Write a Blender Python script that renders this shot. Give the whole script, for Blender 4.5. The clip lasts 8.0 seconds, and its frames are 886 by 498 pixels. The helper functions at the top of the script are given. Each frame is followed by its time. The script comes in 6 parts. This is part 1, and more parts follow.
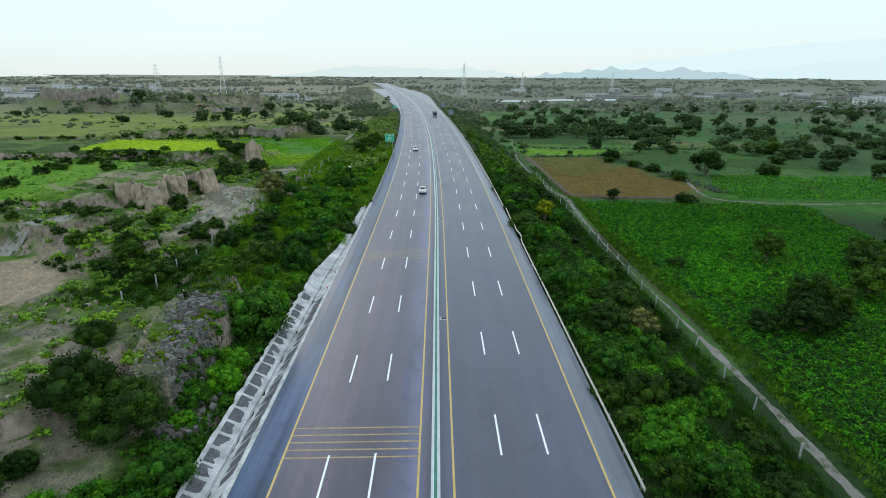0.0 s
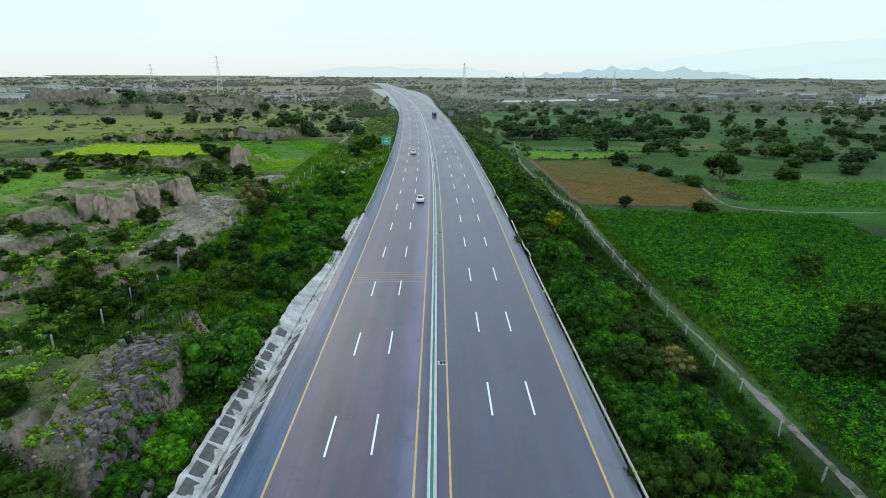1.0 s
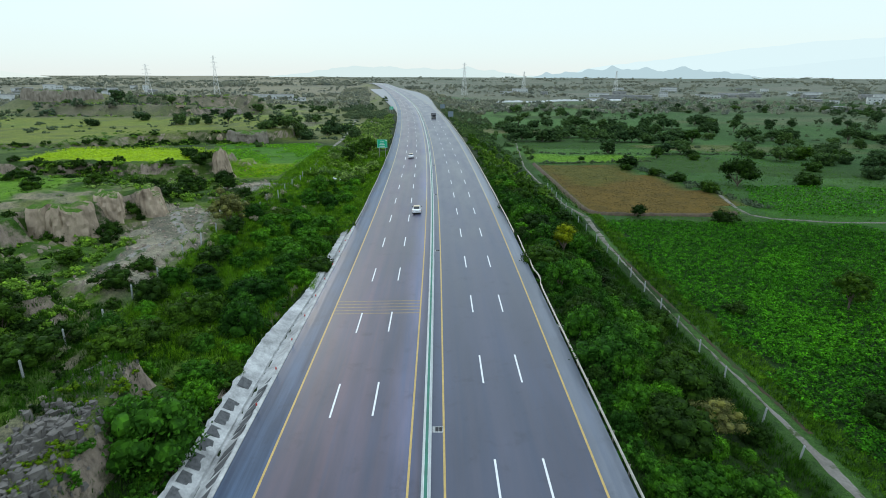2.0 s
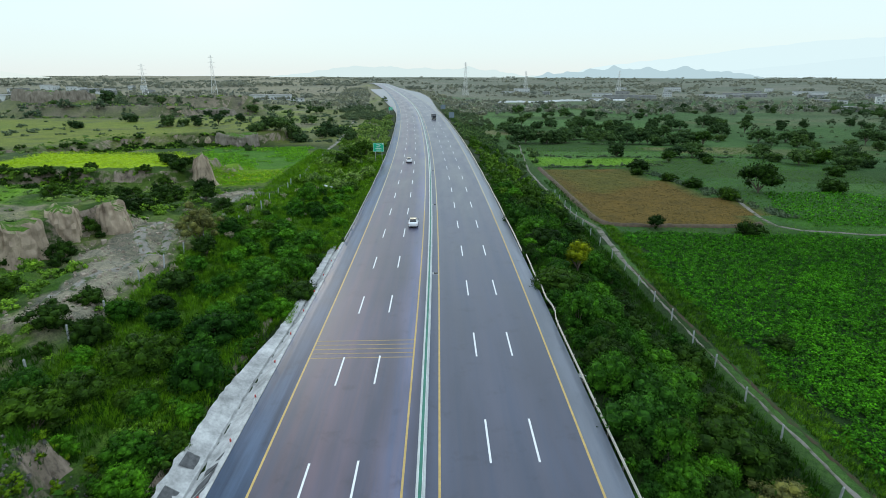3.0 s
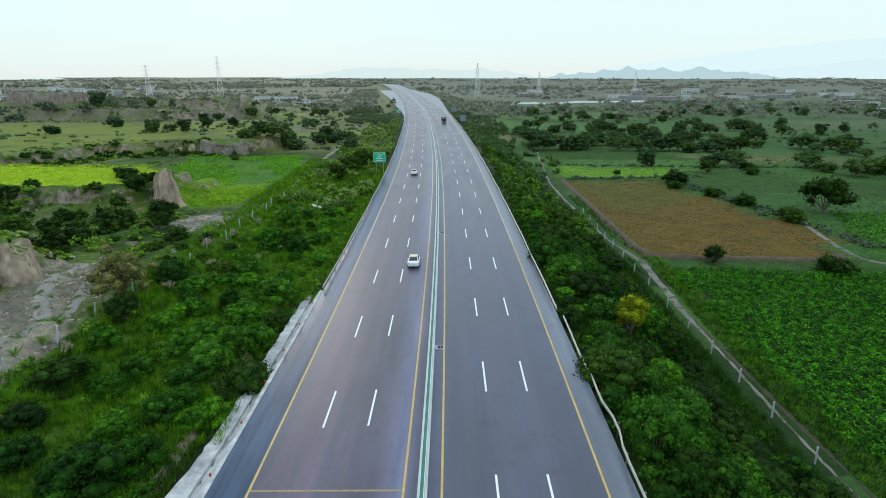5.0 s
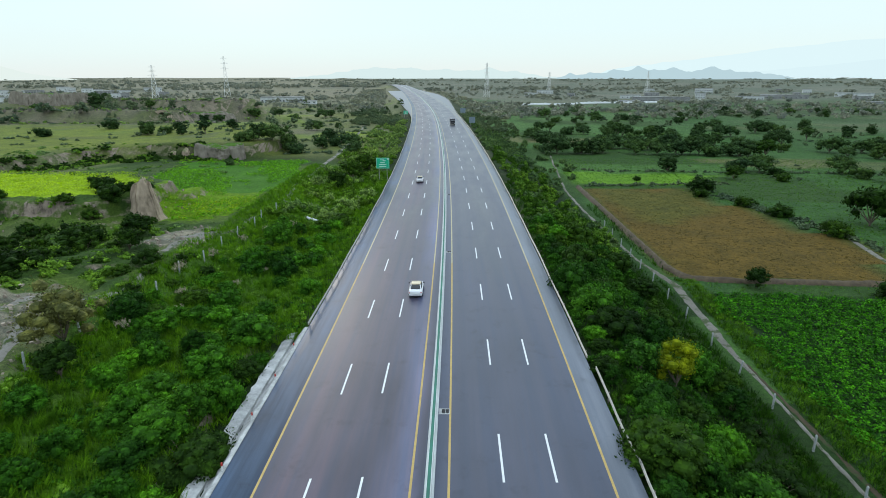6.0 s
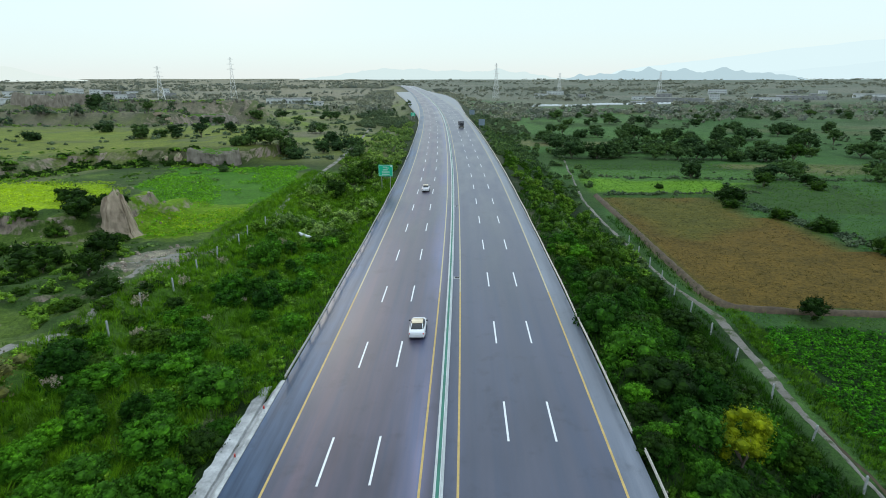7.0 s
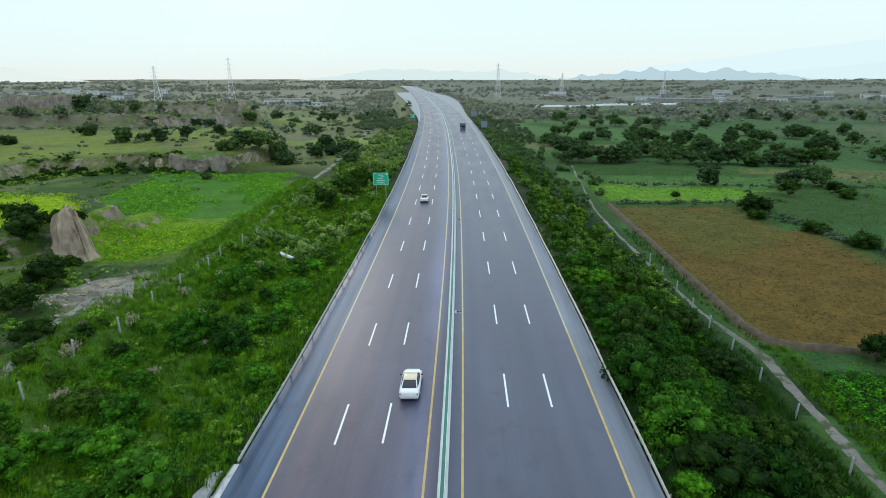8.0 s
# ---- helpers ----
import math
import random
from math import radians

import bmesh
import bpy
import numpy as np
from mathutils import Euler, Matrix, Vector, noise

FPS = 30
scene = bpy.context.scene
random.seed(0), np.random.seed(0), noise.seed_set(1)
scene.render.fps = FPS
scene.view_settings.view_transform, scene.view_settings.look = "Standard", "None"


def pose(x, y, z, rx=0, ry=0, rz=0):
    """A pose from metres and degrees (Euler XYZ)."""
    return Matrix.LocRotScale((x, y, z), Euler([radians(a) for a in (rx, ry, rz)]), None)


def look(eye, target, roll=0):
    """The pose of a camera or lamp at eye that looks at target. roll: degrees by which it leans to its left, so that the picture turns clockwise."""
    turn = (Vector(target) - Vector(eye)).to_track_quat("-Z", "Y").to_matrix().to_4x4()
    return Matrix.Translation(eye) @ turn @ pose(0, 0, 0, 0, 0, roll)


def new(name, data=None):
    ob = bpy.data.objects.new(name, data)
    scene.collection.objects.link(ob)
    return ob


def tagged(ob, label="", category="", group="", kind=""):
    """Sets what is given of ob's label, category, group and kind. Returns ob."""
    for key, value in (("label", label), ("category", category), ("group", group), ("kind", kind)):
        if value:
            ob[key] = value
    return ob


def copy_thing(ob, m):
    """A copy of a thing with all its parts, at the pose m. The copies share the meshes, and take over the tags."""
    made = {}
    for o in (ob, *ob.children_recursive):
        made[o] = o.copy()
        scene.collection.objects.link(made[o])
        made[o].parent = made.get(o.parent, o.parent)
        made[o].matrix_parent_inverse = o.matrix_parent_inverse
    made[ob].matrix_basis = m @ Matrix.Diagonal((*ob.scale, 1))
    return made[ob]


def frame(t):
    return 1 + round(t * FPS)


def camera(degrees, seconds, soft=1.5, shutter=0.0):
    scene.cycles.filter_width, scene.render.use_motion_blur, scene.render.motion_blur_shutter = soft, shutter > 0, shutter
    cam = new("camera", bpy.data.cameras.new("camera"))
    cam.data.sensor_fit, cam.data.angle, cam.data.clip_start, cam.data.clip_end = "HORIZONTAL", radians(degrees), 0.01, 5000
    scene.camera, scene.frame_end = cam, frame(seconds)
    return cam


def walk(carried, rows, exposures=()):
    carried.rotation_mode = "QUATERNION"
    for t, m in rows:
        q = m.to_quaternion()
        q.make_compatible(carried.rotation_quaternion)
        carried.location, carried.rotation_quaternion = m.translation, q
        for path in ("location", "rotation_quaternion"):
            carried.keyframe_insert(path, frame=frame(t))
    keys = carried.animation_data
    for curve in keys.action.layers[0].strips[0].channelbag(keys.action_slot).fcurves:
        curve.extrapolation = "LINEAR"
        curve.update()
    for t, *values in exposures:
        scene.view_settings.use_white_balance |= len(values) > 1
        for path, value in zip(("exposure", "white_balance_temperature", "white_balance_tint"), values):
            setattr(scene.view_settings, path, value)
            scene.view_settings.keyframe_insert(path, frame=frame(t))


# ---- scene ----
cam = camera(77.9, 8.0, 0.92, 0.25)
# seconds, eye, yaw to the left, pitch, lean
PATH = [
    (0, (-0.871, 0.008, 29.442), -0.639, -17.96, 0.251),
    (0.5, (-0.746, 5.789, 29.268), -0.629, -17.975, 0.216),
    (1, (-0.56, 11.588, 29.102), -0.613, -17.947, 0.182),
    (1.5, (-0.336, 17.405, 28.944), -0.617, -17.946, 0.15),
    (3, (0.374, 34.959, 28.513), -0.46, -17.95, 0.061),
    (3.5, (0.574, 40.844, 28.382), -0.32, -17.941, 0.033),
    (4, (0.735, 46.745, 28.257), -0.001, -17.862, 0.007),
    (4.5, (0.853, 52.661, 28.138), 0.275, -17.851, -0.017),
    (6, (0.91, 70.501, 27.807), 1.629, -17.815, -0.083),
    (6.5, (0.835, 76.476, 27.704), 1.933, -17.765, -0.103),
    (7, (0.72, 82.466, 27.605), 2.519, -17.723, -0.121),
    (7.5, (0.577, 88.469, 27.508), 2.603, -17.697, -0.138),
    (8, (0.416, 94.485, 27.414), 2.657, -17.684, -0.154),
]
walk(cam, [(t, pose(*eye, 0, 0, yaw) @ pose(0, 0, 0, 90 + pitch) @ pose(0, 0, 0, 0, 0, lean)) for t, eye, yaw, pitch, lean in PATH],
     [(0, 0.0, 6330, 10), (8, 0.0, 6330, 10)])

# world: hazy, thinly overcast evening sky; the low sun is ahead and to the left, veiled
SUN_YAW, SUN_UP, GLOW_UP = 20.0, 14.0, 17.0
world = bpy.data.worlds.new("evening_sky")
scene.world = world
world.use_nodes = True
wn, wl = world.node_tree.nodes, world.node_tree.links
wn.clear()
sky = wn.new("ShaderNodeTexSky")
sky.sky_type, sky.sun_disc = "NISHITA", False
sky.sun_elevation, sky.sun_rotation = radians(SUN_UP), radians(-SUN_YAW)
sky.air_density, sky.dust_density, sky.ozone_density = 1.0, 4.0, 2.0
geo = wn.new("ShaderNodeTexCoord")
sep = wn.new("ShaderNodeSeparateXYZ")
wl.new(geo.outputs["Generated"], sep.inputs[0])
veil = wn.new("ShaderNodeValToRGB")
veil.color_ramp.elements[0].position, veil.color_ramp.elements[0].color = 0.0, (0.91, 0.98, 0.93, 1)
veil.color_ramp.elements[1].position, veil.color_ramp.elements[1].color = 1.0, (1.64, 1.94, 2.22, 1)
for place, colour in ((0.03, (0.90, 1.04, 1.00)), (0.07, (0.89, 1.07, 1.06)), (0.17, (0.88, 1.08, 1.10)), (0.45, (1.12, 1.35, 1.50))):
    veil.color_ramp.elements.new(place).color = (*colour, 1)
wl.new(sep.outputs["Z"], veil.inputs[0])
bg1, bg2, both, wout = wn.new("ShaderNodeBackground"), wn.new("ShaderNodeBackground"), wn.new("ShaderNodeAddShader"), wn.new("ShaderNodeOutputWorld")
bg1.inputs["Strength"].default_value = 0.0006
bg2.inputs["Strength"].default_value = 0.92
wl.new(sky.outputs[0], bg1.inputs["Color"])
wl.new(veil.outputs[0], bg2.inputs["Color"])
wl.new(bg1.outputs[0], both.inputs[0])
wl.new(bg2.outputs[0], both.inputs[1])
towards, glare, bg3, all_sky = wn.new("ShaderNodeVectorMath"), wn.new("ShaderNodeMath"), wn.new("ShaderNodeBackground"), wn.new("ShaderNodeAddShader")
towards.operation, glare.operation = "DOT_PRODUCT", "POWER"   # the wide, warm glow of the sun behind thin cloud
wl.new(geo.outputs["Generated"], towards.inputs[0])
towards.inputs[1].default_value = (-math.sin(radians(SUN_YAW)) * math.cos(radians(GLOW_UP)), math.cos(radians(SUN_YAW)) * math.cos(radians(GLOW_UP)), math.sin(radians(GLOW_UP)))
wl.new(towards.outputs["Value"], glare.inputs[0])
glare.inputs[1].default_value, glare.use_clamp = 160.0, True
bg3.inputs["Color"].default_value = (0.60, 0.40, 0.28, 1)
wl.new(glare.outputs[0], bg3.inputs["Strength"])
wl.new(both.outputs[0], all_sky.inputs[0])
wl.new(bg3.outputs[0], all_sky.inputs[1])
wl.new(all_sky.outputs[0], wout.inputs[0])
sun = new("sun", bpy.data.lights.new("sun", "SUN"))
sun.data.energy, sun.data.angle, sun.data.color = 0.5, radians(14), (1.0, 0.90, 0.76)
sun.matrix_world = look((0, 0, 300), (300 * math.sin(radians(SUN_YAW)), -300 * math.cos(radians(SUN_YAW)), 300 - 300 * math.tan(radians(SUN_UP))))
scene.view_settings.exposure = 0.0

# ---- materials ----
def material(name):
    m = bpy.data.materials.new(name)
    m.use_nodes = True
    nt = m.node_tree
    return m, nt, nt.nodes, nt.links, nt.nodes["Principled BSDF"]


def noise_node(nt, scale, detail=4.0, rough=0.55, vector=None):
    n = nt.nodes.new("ShaderNodeTexNoise")
    n.inputs["Scale"].default_value, n.inputs["Detail"].default_value, n.inputs["Roughness"].default_value = scale, detail, rough
    if vector is not None:
        nt.links.new(vector, n.inputs["Vector"])
    return n


def ramp(nt, source, stops):
    r = nt.nodes.new("ShaderNodeValToRGB")
    e = r.color_ramp.elements
    e[0].position, e[0].color = stops[0][0], (*stops[0][1], 1)
    e[1].position, e[1].color = stops[-1][0], (*stops[-1][1], 1)
    for p, c in stops[1:-1]:
        e.new(p).color = (*c, 1)
    nt.links.new(source, r.inputs[0])
    return r.outputs[0]


def mixed(nt, a, b, factor, how="MIX"):
    n = nt.nodes.new("ShaderNodeMix")
    n.data_type, n.blend_type = "RGBA", how
    for socket, v in ((n.inputs["Factor"], factor), (n.inputs["A"], a), (n.inputs["B"], b)):
        if isinstance(v, bpy.types.NodeSocket):
            nt.links.new(v, socket)
        elif isinstance(v, (int, float)):
            socket.default_value = v
        else:
            socket.default_value = (*v, 1)
    return n.outputs["Result"]


def bumped(nt, bsdf, height, strength, distance):
    b = nt.nodes.new("ShaderNodeBump")
    b.inputs["Strength"].default_value, b.inputs["Distance"].default_value = strength, distance
    nt.links.new(height, b.inputs["Height"])
    nt.links.new(b.outputs[0], bsdf.inputs["Normal"])


def place_vector(nt):
    return nt.nodes.new("ShaderNodeTexCoord").outputs["Object"]


def simple(name, color, rough=0.6, metal=0.0, scale=3.0, vary=0.25, bump=0.0):
    """A plain coloured surface with grain and blotches at two scales."""
    m, nt, nodes, links, p = material(name)
    v = place_vector(nt)
    n1, n2 = noise_node(nt, scale, 6, 0.65, v), noise_node(nt, scale * 7, 4, 0.6, v)
    low, high = [c * (1 - vary) for c in color], [min(1, c * (1 + vary)) for c in color]
    c1 = ramp(nt, n1.outputs["Fac"], [(0.3, low), (0.7, high)])
    c2 = ramp(nt, n2.outputs["Fac"], [(0.3, (1 - vary * 0.6,) * 3), (0.7, (1.0,) * 3)])
    links.new(mixed(nt, c1, c2, 1.0, "MULTIPLY"), p.inputs["Base Color"])
    p.inputs["Roughness"].default_value, p.inputs["Metallic"].default_value = rough, metal
    if bump:
        bumped(nt, p, n2.outputs["Fac"], 0.6, bump)
    return m


def leafy(name, dark, light, rough=0.5, through_light=0.25, lively=1.0):
    """Leaves: hue by plant and by leaf, with some light shining through."""
    m, nt, nodes, links, p = material(name)
    info, g = nodes.new("ShaderNodeObjectInfo"), nodes.new("ShaderNodeNewGeometry")
    mean = [0.65 * a + 0.35 * b for a, b in zip(dark, light)]
    leaf = ramp(nt, g.outputs["Random Per Island"], [(0.0, [0.45 * a + 0.55 * m for a, m in zip(dark, mean)]), (0.6, mean), (1.0, [0.45 * b + 0.55 * m for b, m in zip(light, mean)])])
    tone = lambda c: [1 + (v - 1) * lively for v in c]
    # plant tones spread wide to make up for weak shade between bushes
    plant = ramp(nt, info.outputs["Random"], [(0.0, tone((0.46, 0.54, 0.52))), (0.5, tone((0.92, 0.96, 0.95))), (1.0, tone((1.42, 1.40, 0.9)))])
    c = mixed(nt, leaf, plant, 1.0, "MULTIPLY")
    big = noise_node(nt, 0.05, 3, 0.6, g.outputs["Position"])
    c = mixed(nt, c, ramp(nt, big.outputs["Fac"], [(0.35, (0.75, 0.82, 0.8)), (0.65, (1.2, 1.15, 0.95))]), 1.0, "MULTIPLY")
    sprays = noise_node(nt, 0.9, 2, 0.5, g.outputs["Position"])   # old and young sprays, spread wide to suggest lit and shaded clumps
    c = mixed(nt, c, ramp(nt, sprays.outputs["Fac"], [(0.36, tone((0.58, 0.64, 0.66))), (0.5, tone((0.95, 0.96, 0.95))), (0.64, tone((1.48, 1.45, 1.08)))]), 1.0, "MULTIPLY")
    links.new(c, p.inputs["Base Color"])
    p.inputs["Roughness"].default_value = rough
    p.inputs["Specular IOR Level"].default_value = 0.06
    t, mx = nodes.new("ShaderNodeBsdfTranslucent"), nodes.new("ShaderNodeMixShader")
    links.new(c, t.inputs["Color"])
    mx.inputs[0].default_value = through_light
    links.new(p.outputs[0], mx.inputs[1])
    links.new(t.outputs[0], mx.inputs[2])
    links.new(mx.outputs[0], nodes["Material Output"].inputs["Surface"])
    return m


def asphalt(name, base, tint, blotch, lanes=None, gloss=0.5):
    """Road surface; the UV runs across (x) and along (y) the road in metres."""
    m, nt, nodes, links, p = material(name)
    uv = nodes.new("ShaderNodeUVMap").outputs[0]
    stretch = nodes.new("ShaderNodeMapping")
    stretch.inputs["Scale"].default_value = (1.0, 0.025, 1.0)
    links.new(uv, stretch.inputs["Vector"])
    streak = noise_node(nt, 0.9, 5, 0.6, stretch.outputs[0])
    wide = nodes.new("ShaderNodeMapping")
    wide.inputs["Scale"].default_value = (0.25, 0.05, 1.0)
    links.new(uv, wide.inputs["Vector"])
    patch = noise_node(nt, 0.8, 4, 0.6, wide.outputs[0])
    fine = noise_node(nt, 14.0, 3, 0.7, uv)
    spots = noise_node(nt, 0.35, 5, 0.7, uv)
    c = ramp(nt, streak.outputs["Fac"], [(0.3, base), (0.55, tint), (0.75, [x * 1.12 for x in base])])
    c = mixed(nt, c, ramp(nt, patch.outputs["Fac"], [(0.35, (1 - blotch,) * 3), (0.65, (1.08,) * 3)]), 1.0, "MULTIPLY")
    c = mixed(nt, c, ramp(nt, spots.outputs["Fac"], [(0.30, (0.70,) * 3), (0.44, (1.0,) * 3)]), 1.0, "MULTIPLY")
    c = mixed(nt, c, ramp(nt, fine.outputs["Fac"], [(0.3, (0.88,) * 3), (0.7, (1.1,) * 3)]), 1.0, "MULTIPLY")
    if lanes:   # wheel paths and lane tones across the road: metres and multipliers
        across, span = nodes.new("ShaderNodeSeparateXYZ"), nodes.new("ShaderNodeMapRange")
        links.new(uv, across.inputs[0])
        links.new(across.outputs["X"], span.inputs["Value"])
        lo, hi = lanes[0][0], lanes[-1][0]
        span.inputs["From Min"].default_value, span.inputs["From Max"].default_value = lo, hi
        c = mixed(nt, c, ramp(nt, span.outputs["Result"], [((m - lo) / (hi - lo), k) for m, k in lanes]), 1.0, "MULTIPLY")
    links.new(c, p.inputs["Base Color"])
    links.new(ramp(nt, patch.outputs["Fac"], [(0.3, (0.30,) * 3), (0.7, (0.45,) * 3)]), p.inputs["Roughness"])
    p.inputs["Specular IOR Level"].default_value = gloss
    bumped(nt, p, fine.outputs["Fac"], 0.3, 0.01)
    return m


def ground_material():
    """Soil, grass and bare rock: the cover colour comes from the sheet, the grain from noise, rock from the slope."""
    m, nt, nodes, links, p = material("ground_cover")
    a = nodes.new("ShaderNodeVertexColor")
    a.layer_name = "cover"
    g = nodes.new("ShaderNodeNewGeometry")
    pos = g.outputs["Position"]
    n1, n2, n3 = noise_node(nt, 0.25, 6, 0.65, pos), noise_node(nt, 1.6, 6, 0.7, pos), noise_node(nt, 7.0, 3, 0.6, pos)
    c = mixed(nt, a.outputs["Color"], ramp(nt, n2.outputs["Fac"], [(0.3, (0.55, 0.6, 0.6)), (0.7, (1.4, 1.35, 1.25))]), 1.0, "MULTIPLY")
    c = mixed(nt, c, ramp(nt, n1.outputs["Fac"], [(0.3, (0.7, 0.75, 0.75)), (0.7, (1.25, 1.2, 1.1))]), 1.0, "MULTIPLY")
    c = mixed(nt, c, ramp(nt, n3.outputs["Fac"], [(0.32, (0.62, 0.66, 0.66)), (0.68, (1.32, 1.28, 1.2))]), 1.0, "MULTIPLY")
    s = nodes.new("ShaderNodeSeparateXYZ")
    links.new(g.outputs["True Normal"], s.inputs[0])
    layers = nodes.new("ShaderNodeMapping")
    layers.inputs["Scale"].default_value = (0.5, 0.5, 0.35)
    links.new(pos, layers.inputs["Vector"])
    strata = noise_node(nt, 1.1, 7, 0.7, layers.outputs[0])
    rock = ramp(nt, strata.outputs["Fac"], [(0.28, (0.070, 0.056, 0.043)), (0.45, (0.180, 0.146, 0.112)), (0.75, (0.31, 0.255, 0.20))])
    upright = nodes.new("ShaderNodeMapping")
    upright.inputs["Scale"].default_value = (1.6, 1.6, 0.22)
    links.new(pos, upright.inputs["Vector"])
    cracks = noise_node(nt, 1.0, 6, 0.75, upright.outputs[0])
    rock = mixed(nt, rock, ramp(nt, cracks.outputs["Fac"], [(0.34, (0.35, 0.34, 0.33)), (0.48, (1.0, 1.0, 1.0)), (0.7, (1.25, 1.22, 1.2))]), 1.0, "MULTIPLY")
    steep = ramp(nt, s.outputs["Z"], [(0.55, (1, 1, 1)), (0.80, (0, 0, 0))])
    bare = ramp(nt, n1.outputs["Fac"], [(0.43, (0.0, 0.0, 0.0)), (0.54, (1, 1, 1))])
    c = mixed(nt, c, rock, mixed(nt, steep, bare, 1.0, "MULTIPLY"))
    links.new(c, p.inputs["Base Color"])
    p.inputs["Roughness"].default_value = 0.95
    p.inputs["Specular IOR Level"].default_value = 0.15
    h = mixed(nt, n2.outputs["Fac"], n3.outputs["Fac"], 0.4)
    bumped(nt, p, h, 0.9, 0.35)
    return m


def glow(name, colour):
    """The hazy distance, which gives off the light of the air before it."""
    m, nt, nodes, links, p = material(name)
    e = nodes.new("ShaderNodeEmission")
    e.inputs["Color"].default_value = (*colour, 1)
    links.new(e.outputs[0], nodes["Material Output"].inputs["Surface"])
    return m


M_GROUND = ground_material()
M_ROAD_L = asphalt("worn_asphalt_brownish", (0.036, 0.048, 0.084), (0.066, 0.057, 0.082), 0.44, (
    (-12.40, (0.92, 0.95, 1.02)), (-11.7, (0.86, 0.86, 0.92)), (-10.5, (1.34, 1.05, 1.0)), (-9.5, (0.98, 0.92, 0.94)), (-8.2, (1.34, 1.05, 1.0)), (-7.0, (0.84, 0.82, 0.88)), (-6.1, (1.22, 1.02, 1.0)), (-5.0, (0.84, 0.84, 0.90)),
    (-3.6, (1.04, 1.02, 1.06)), (-2.6, (1.40, 1.52, 1.66)), (-1.55, (1.85, 2.05, 2.25)), (-1.1, (1.30, 1.40, 1.52)), (-0.5, (0.95, 0.98, 1.05))))
M_ROAD_R = asphalt("worn_asphalt_grey", (0.040, 0.052, 0.084), (0.054, 0.059, 0.086), 0.28, (
    (-0.5, (0.95, 1.0, 1.06)), (1.2, (1.05, 1.08, 1.14)), (2.4, (0.92, 0.92, 0.93)), (3.6, (1.02, 1.0, 1.0)), (4.9, (0.96, 0.96, 0.98)), (6.4, (1.06, 1.02, 1.0)), (7.7, (0.96, 0.95, 0.96)), (9.4, (1.04, 1.01, 1.0)),
    (10.6, (0.94, 0.93, 0.95)), (11.9, (1.02, 1.0, 1.02)), (13.0, (1.06, 1.08, 1.12))))
M_SHOULDER = asphalt("dark_shoulder_asphalt", (0.017, 0.038, 0.078), (0.055, 0.094, 0.158), 0.6, None, 0.2)
M_SHOULDER_R = asphalt("pale_shoulder_asphalt", (0.088, 0.106, 0.140), (0.132, 0.150, 0.182), 0.42)
M_WHITE = simple("white_road_paint", (0.62, 0.63, 0.64), 0.55, 0, 1.5, 0.12)
M_YELLOW = simple("yellow_road_paint", (0.42, 0.29, 0.085), 0.55, 0, 1.5, 0.18)
# far lines: haze and low view angle paled into the paint
M_PALELINE = simple("hazed_road_paint", (0.42, 0.36, 0.20), 0.55, 0, 1.5, 0.18)
M_FAINT = simple("worn_yellow_paint", (0.27, 0.20, 0.09), 0.6, 0, 1.2, 0.30)
M_CONCRETE = simple("pale_concrete", (0.39, 0.395, 0.385), 0.85, 0, 0.6, 0.42, 0.01)
M_BARRIER = simple("barrier_concrete", (0.56, 0.59, 0.58), 0.8, 0, 0.8, 0.15, 0.005)
M_GREEN = simple("green_barrier_paint", (0.012, 0.13, 0.085), 0.6, 0, 0.8, 0.25)
M_STONE = simple("dark_pitched_stone", (0.085, 0.088, 0.09), 0.9, 0, 2.5, 0.45, 0.05)
M_STEEL = simple("galvanised_steel", (0.33, 0.325, 0.29), 0.5, 0.4, 2.0, 0.25)
M_RUST = simple("weathered_steel_post", (0.16, 0.145, 0.12), 0.7, 0.3, 3.0, 0.4)
def worn_track(name, soil, grass, amount):
    """Trodden soil that grass has partly taken back."""
    m, nt, nodes, links, p = material(name)
    g = nodes.new("ShaderNodeNewGeometry").outputs["Position"]
    n1, n2, n3 = noise_node(nt, 0.55, 6, 0.7, g), noise_node(nt, 3.0, 5, 0.7, g), noise_node(nt, 0.12, 3, 0.6, g)
    c = ramp(nt, n2.outputs["Fac"], [(0.3, [v * 0.78 for v in soil]), (0.7, [v * 1.2 for v in soil])])
    c = mixed(nt, c, ramp(nt, n3.outputs["Fac"], [(0.3, (0.75, 0.74, 0.7)), (0.7, (1.2, 1.2, 1.2))]), 1.0, "MULTIPLY")
    links.new(mixed(nt, c, grass, ramp(nt, n1.outputs["Fac"], [(amount, (0, 0, 0)), (amount + 0.08, (1, 1, 1))])), p.inputs["Base Color"])
    p.inputs["Roughness"].default_value = 0.95
    p.inputs["Specular IOR Level"].default_value = 0.15
    bumped(nt, p, n2.outputs["Fac"], 0.6, 0.04)
    return m


M_DIRT = worn_track("pale_dirt_track", (0.152, 0.143, 0.126), (0.050, 0.066, 0.028), 0.52)
M_RUT = worn_track("dark_rutted_earth", (0.052, 0.042, 0.026), (0.030, 0.052, 0.016), 0.50)
M_SANDY = worn_track("sandy_gully_soil", (0.20, 0.19, 0.17), (0.040, 0.065, 0.016), 0.50)
M_BARK = simple("bark", (0.13, 0.10, 0.075), 0.9, 0, 4.0, 0.4, 0.03)
M_LEAF_DARK = leafy("dark_leaves", (0.007, 0.020, 0.003), (0.050, 0.108, 0.013), 0.7, 0.10)
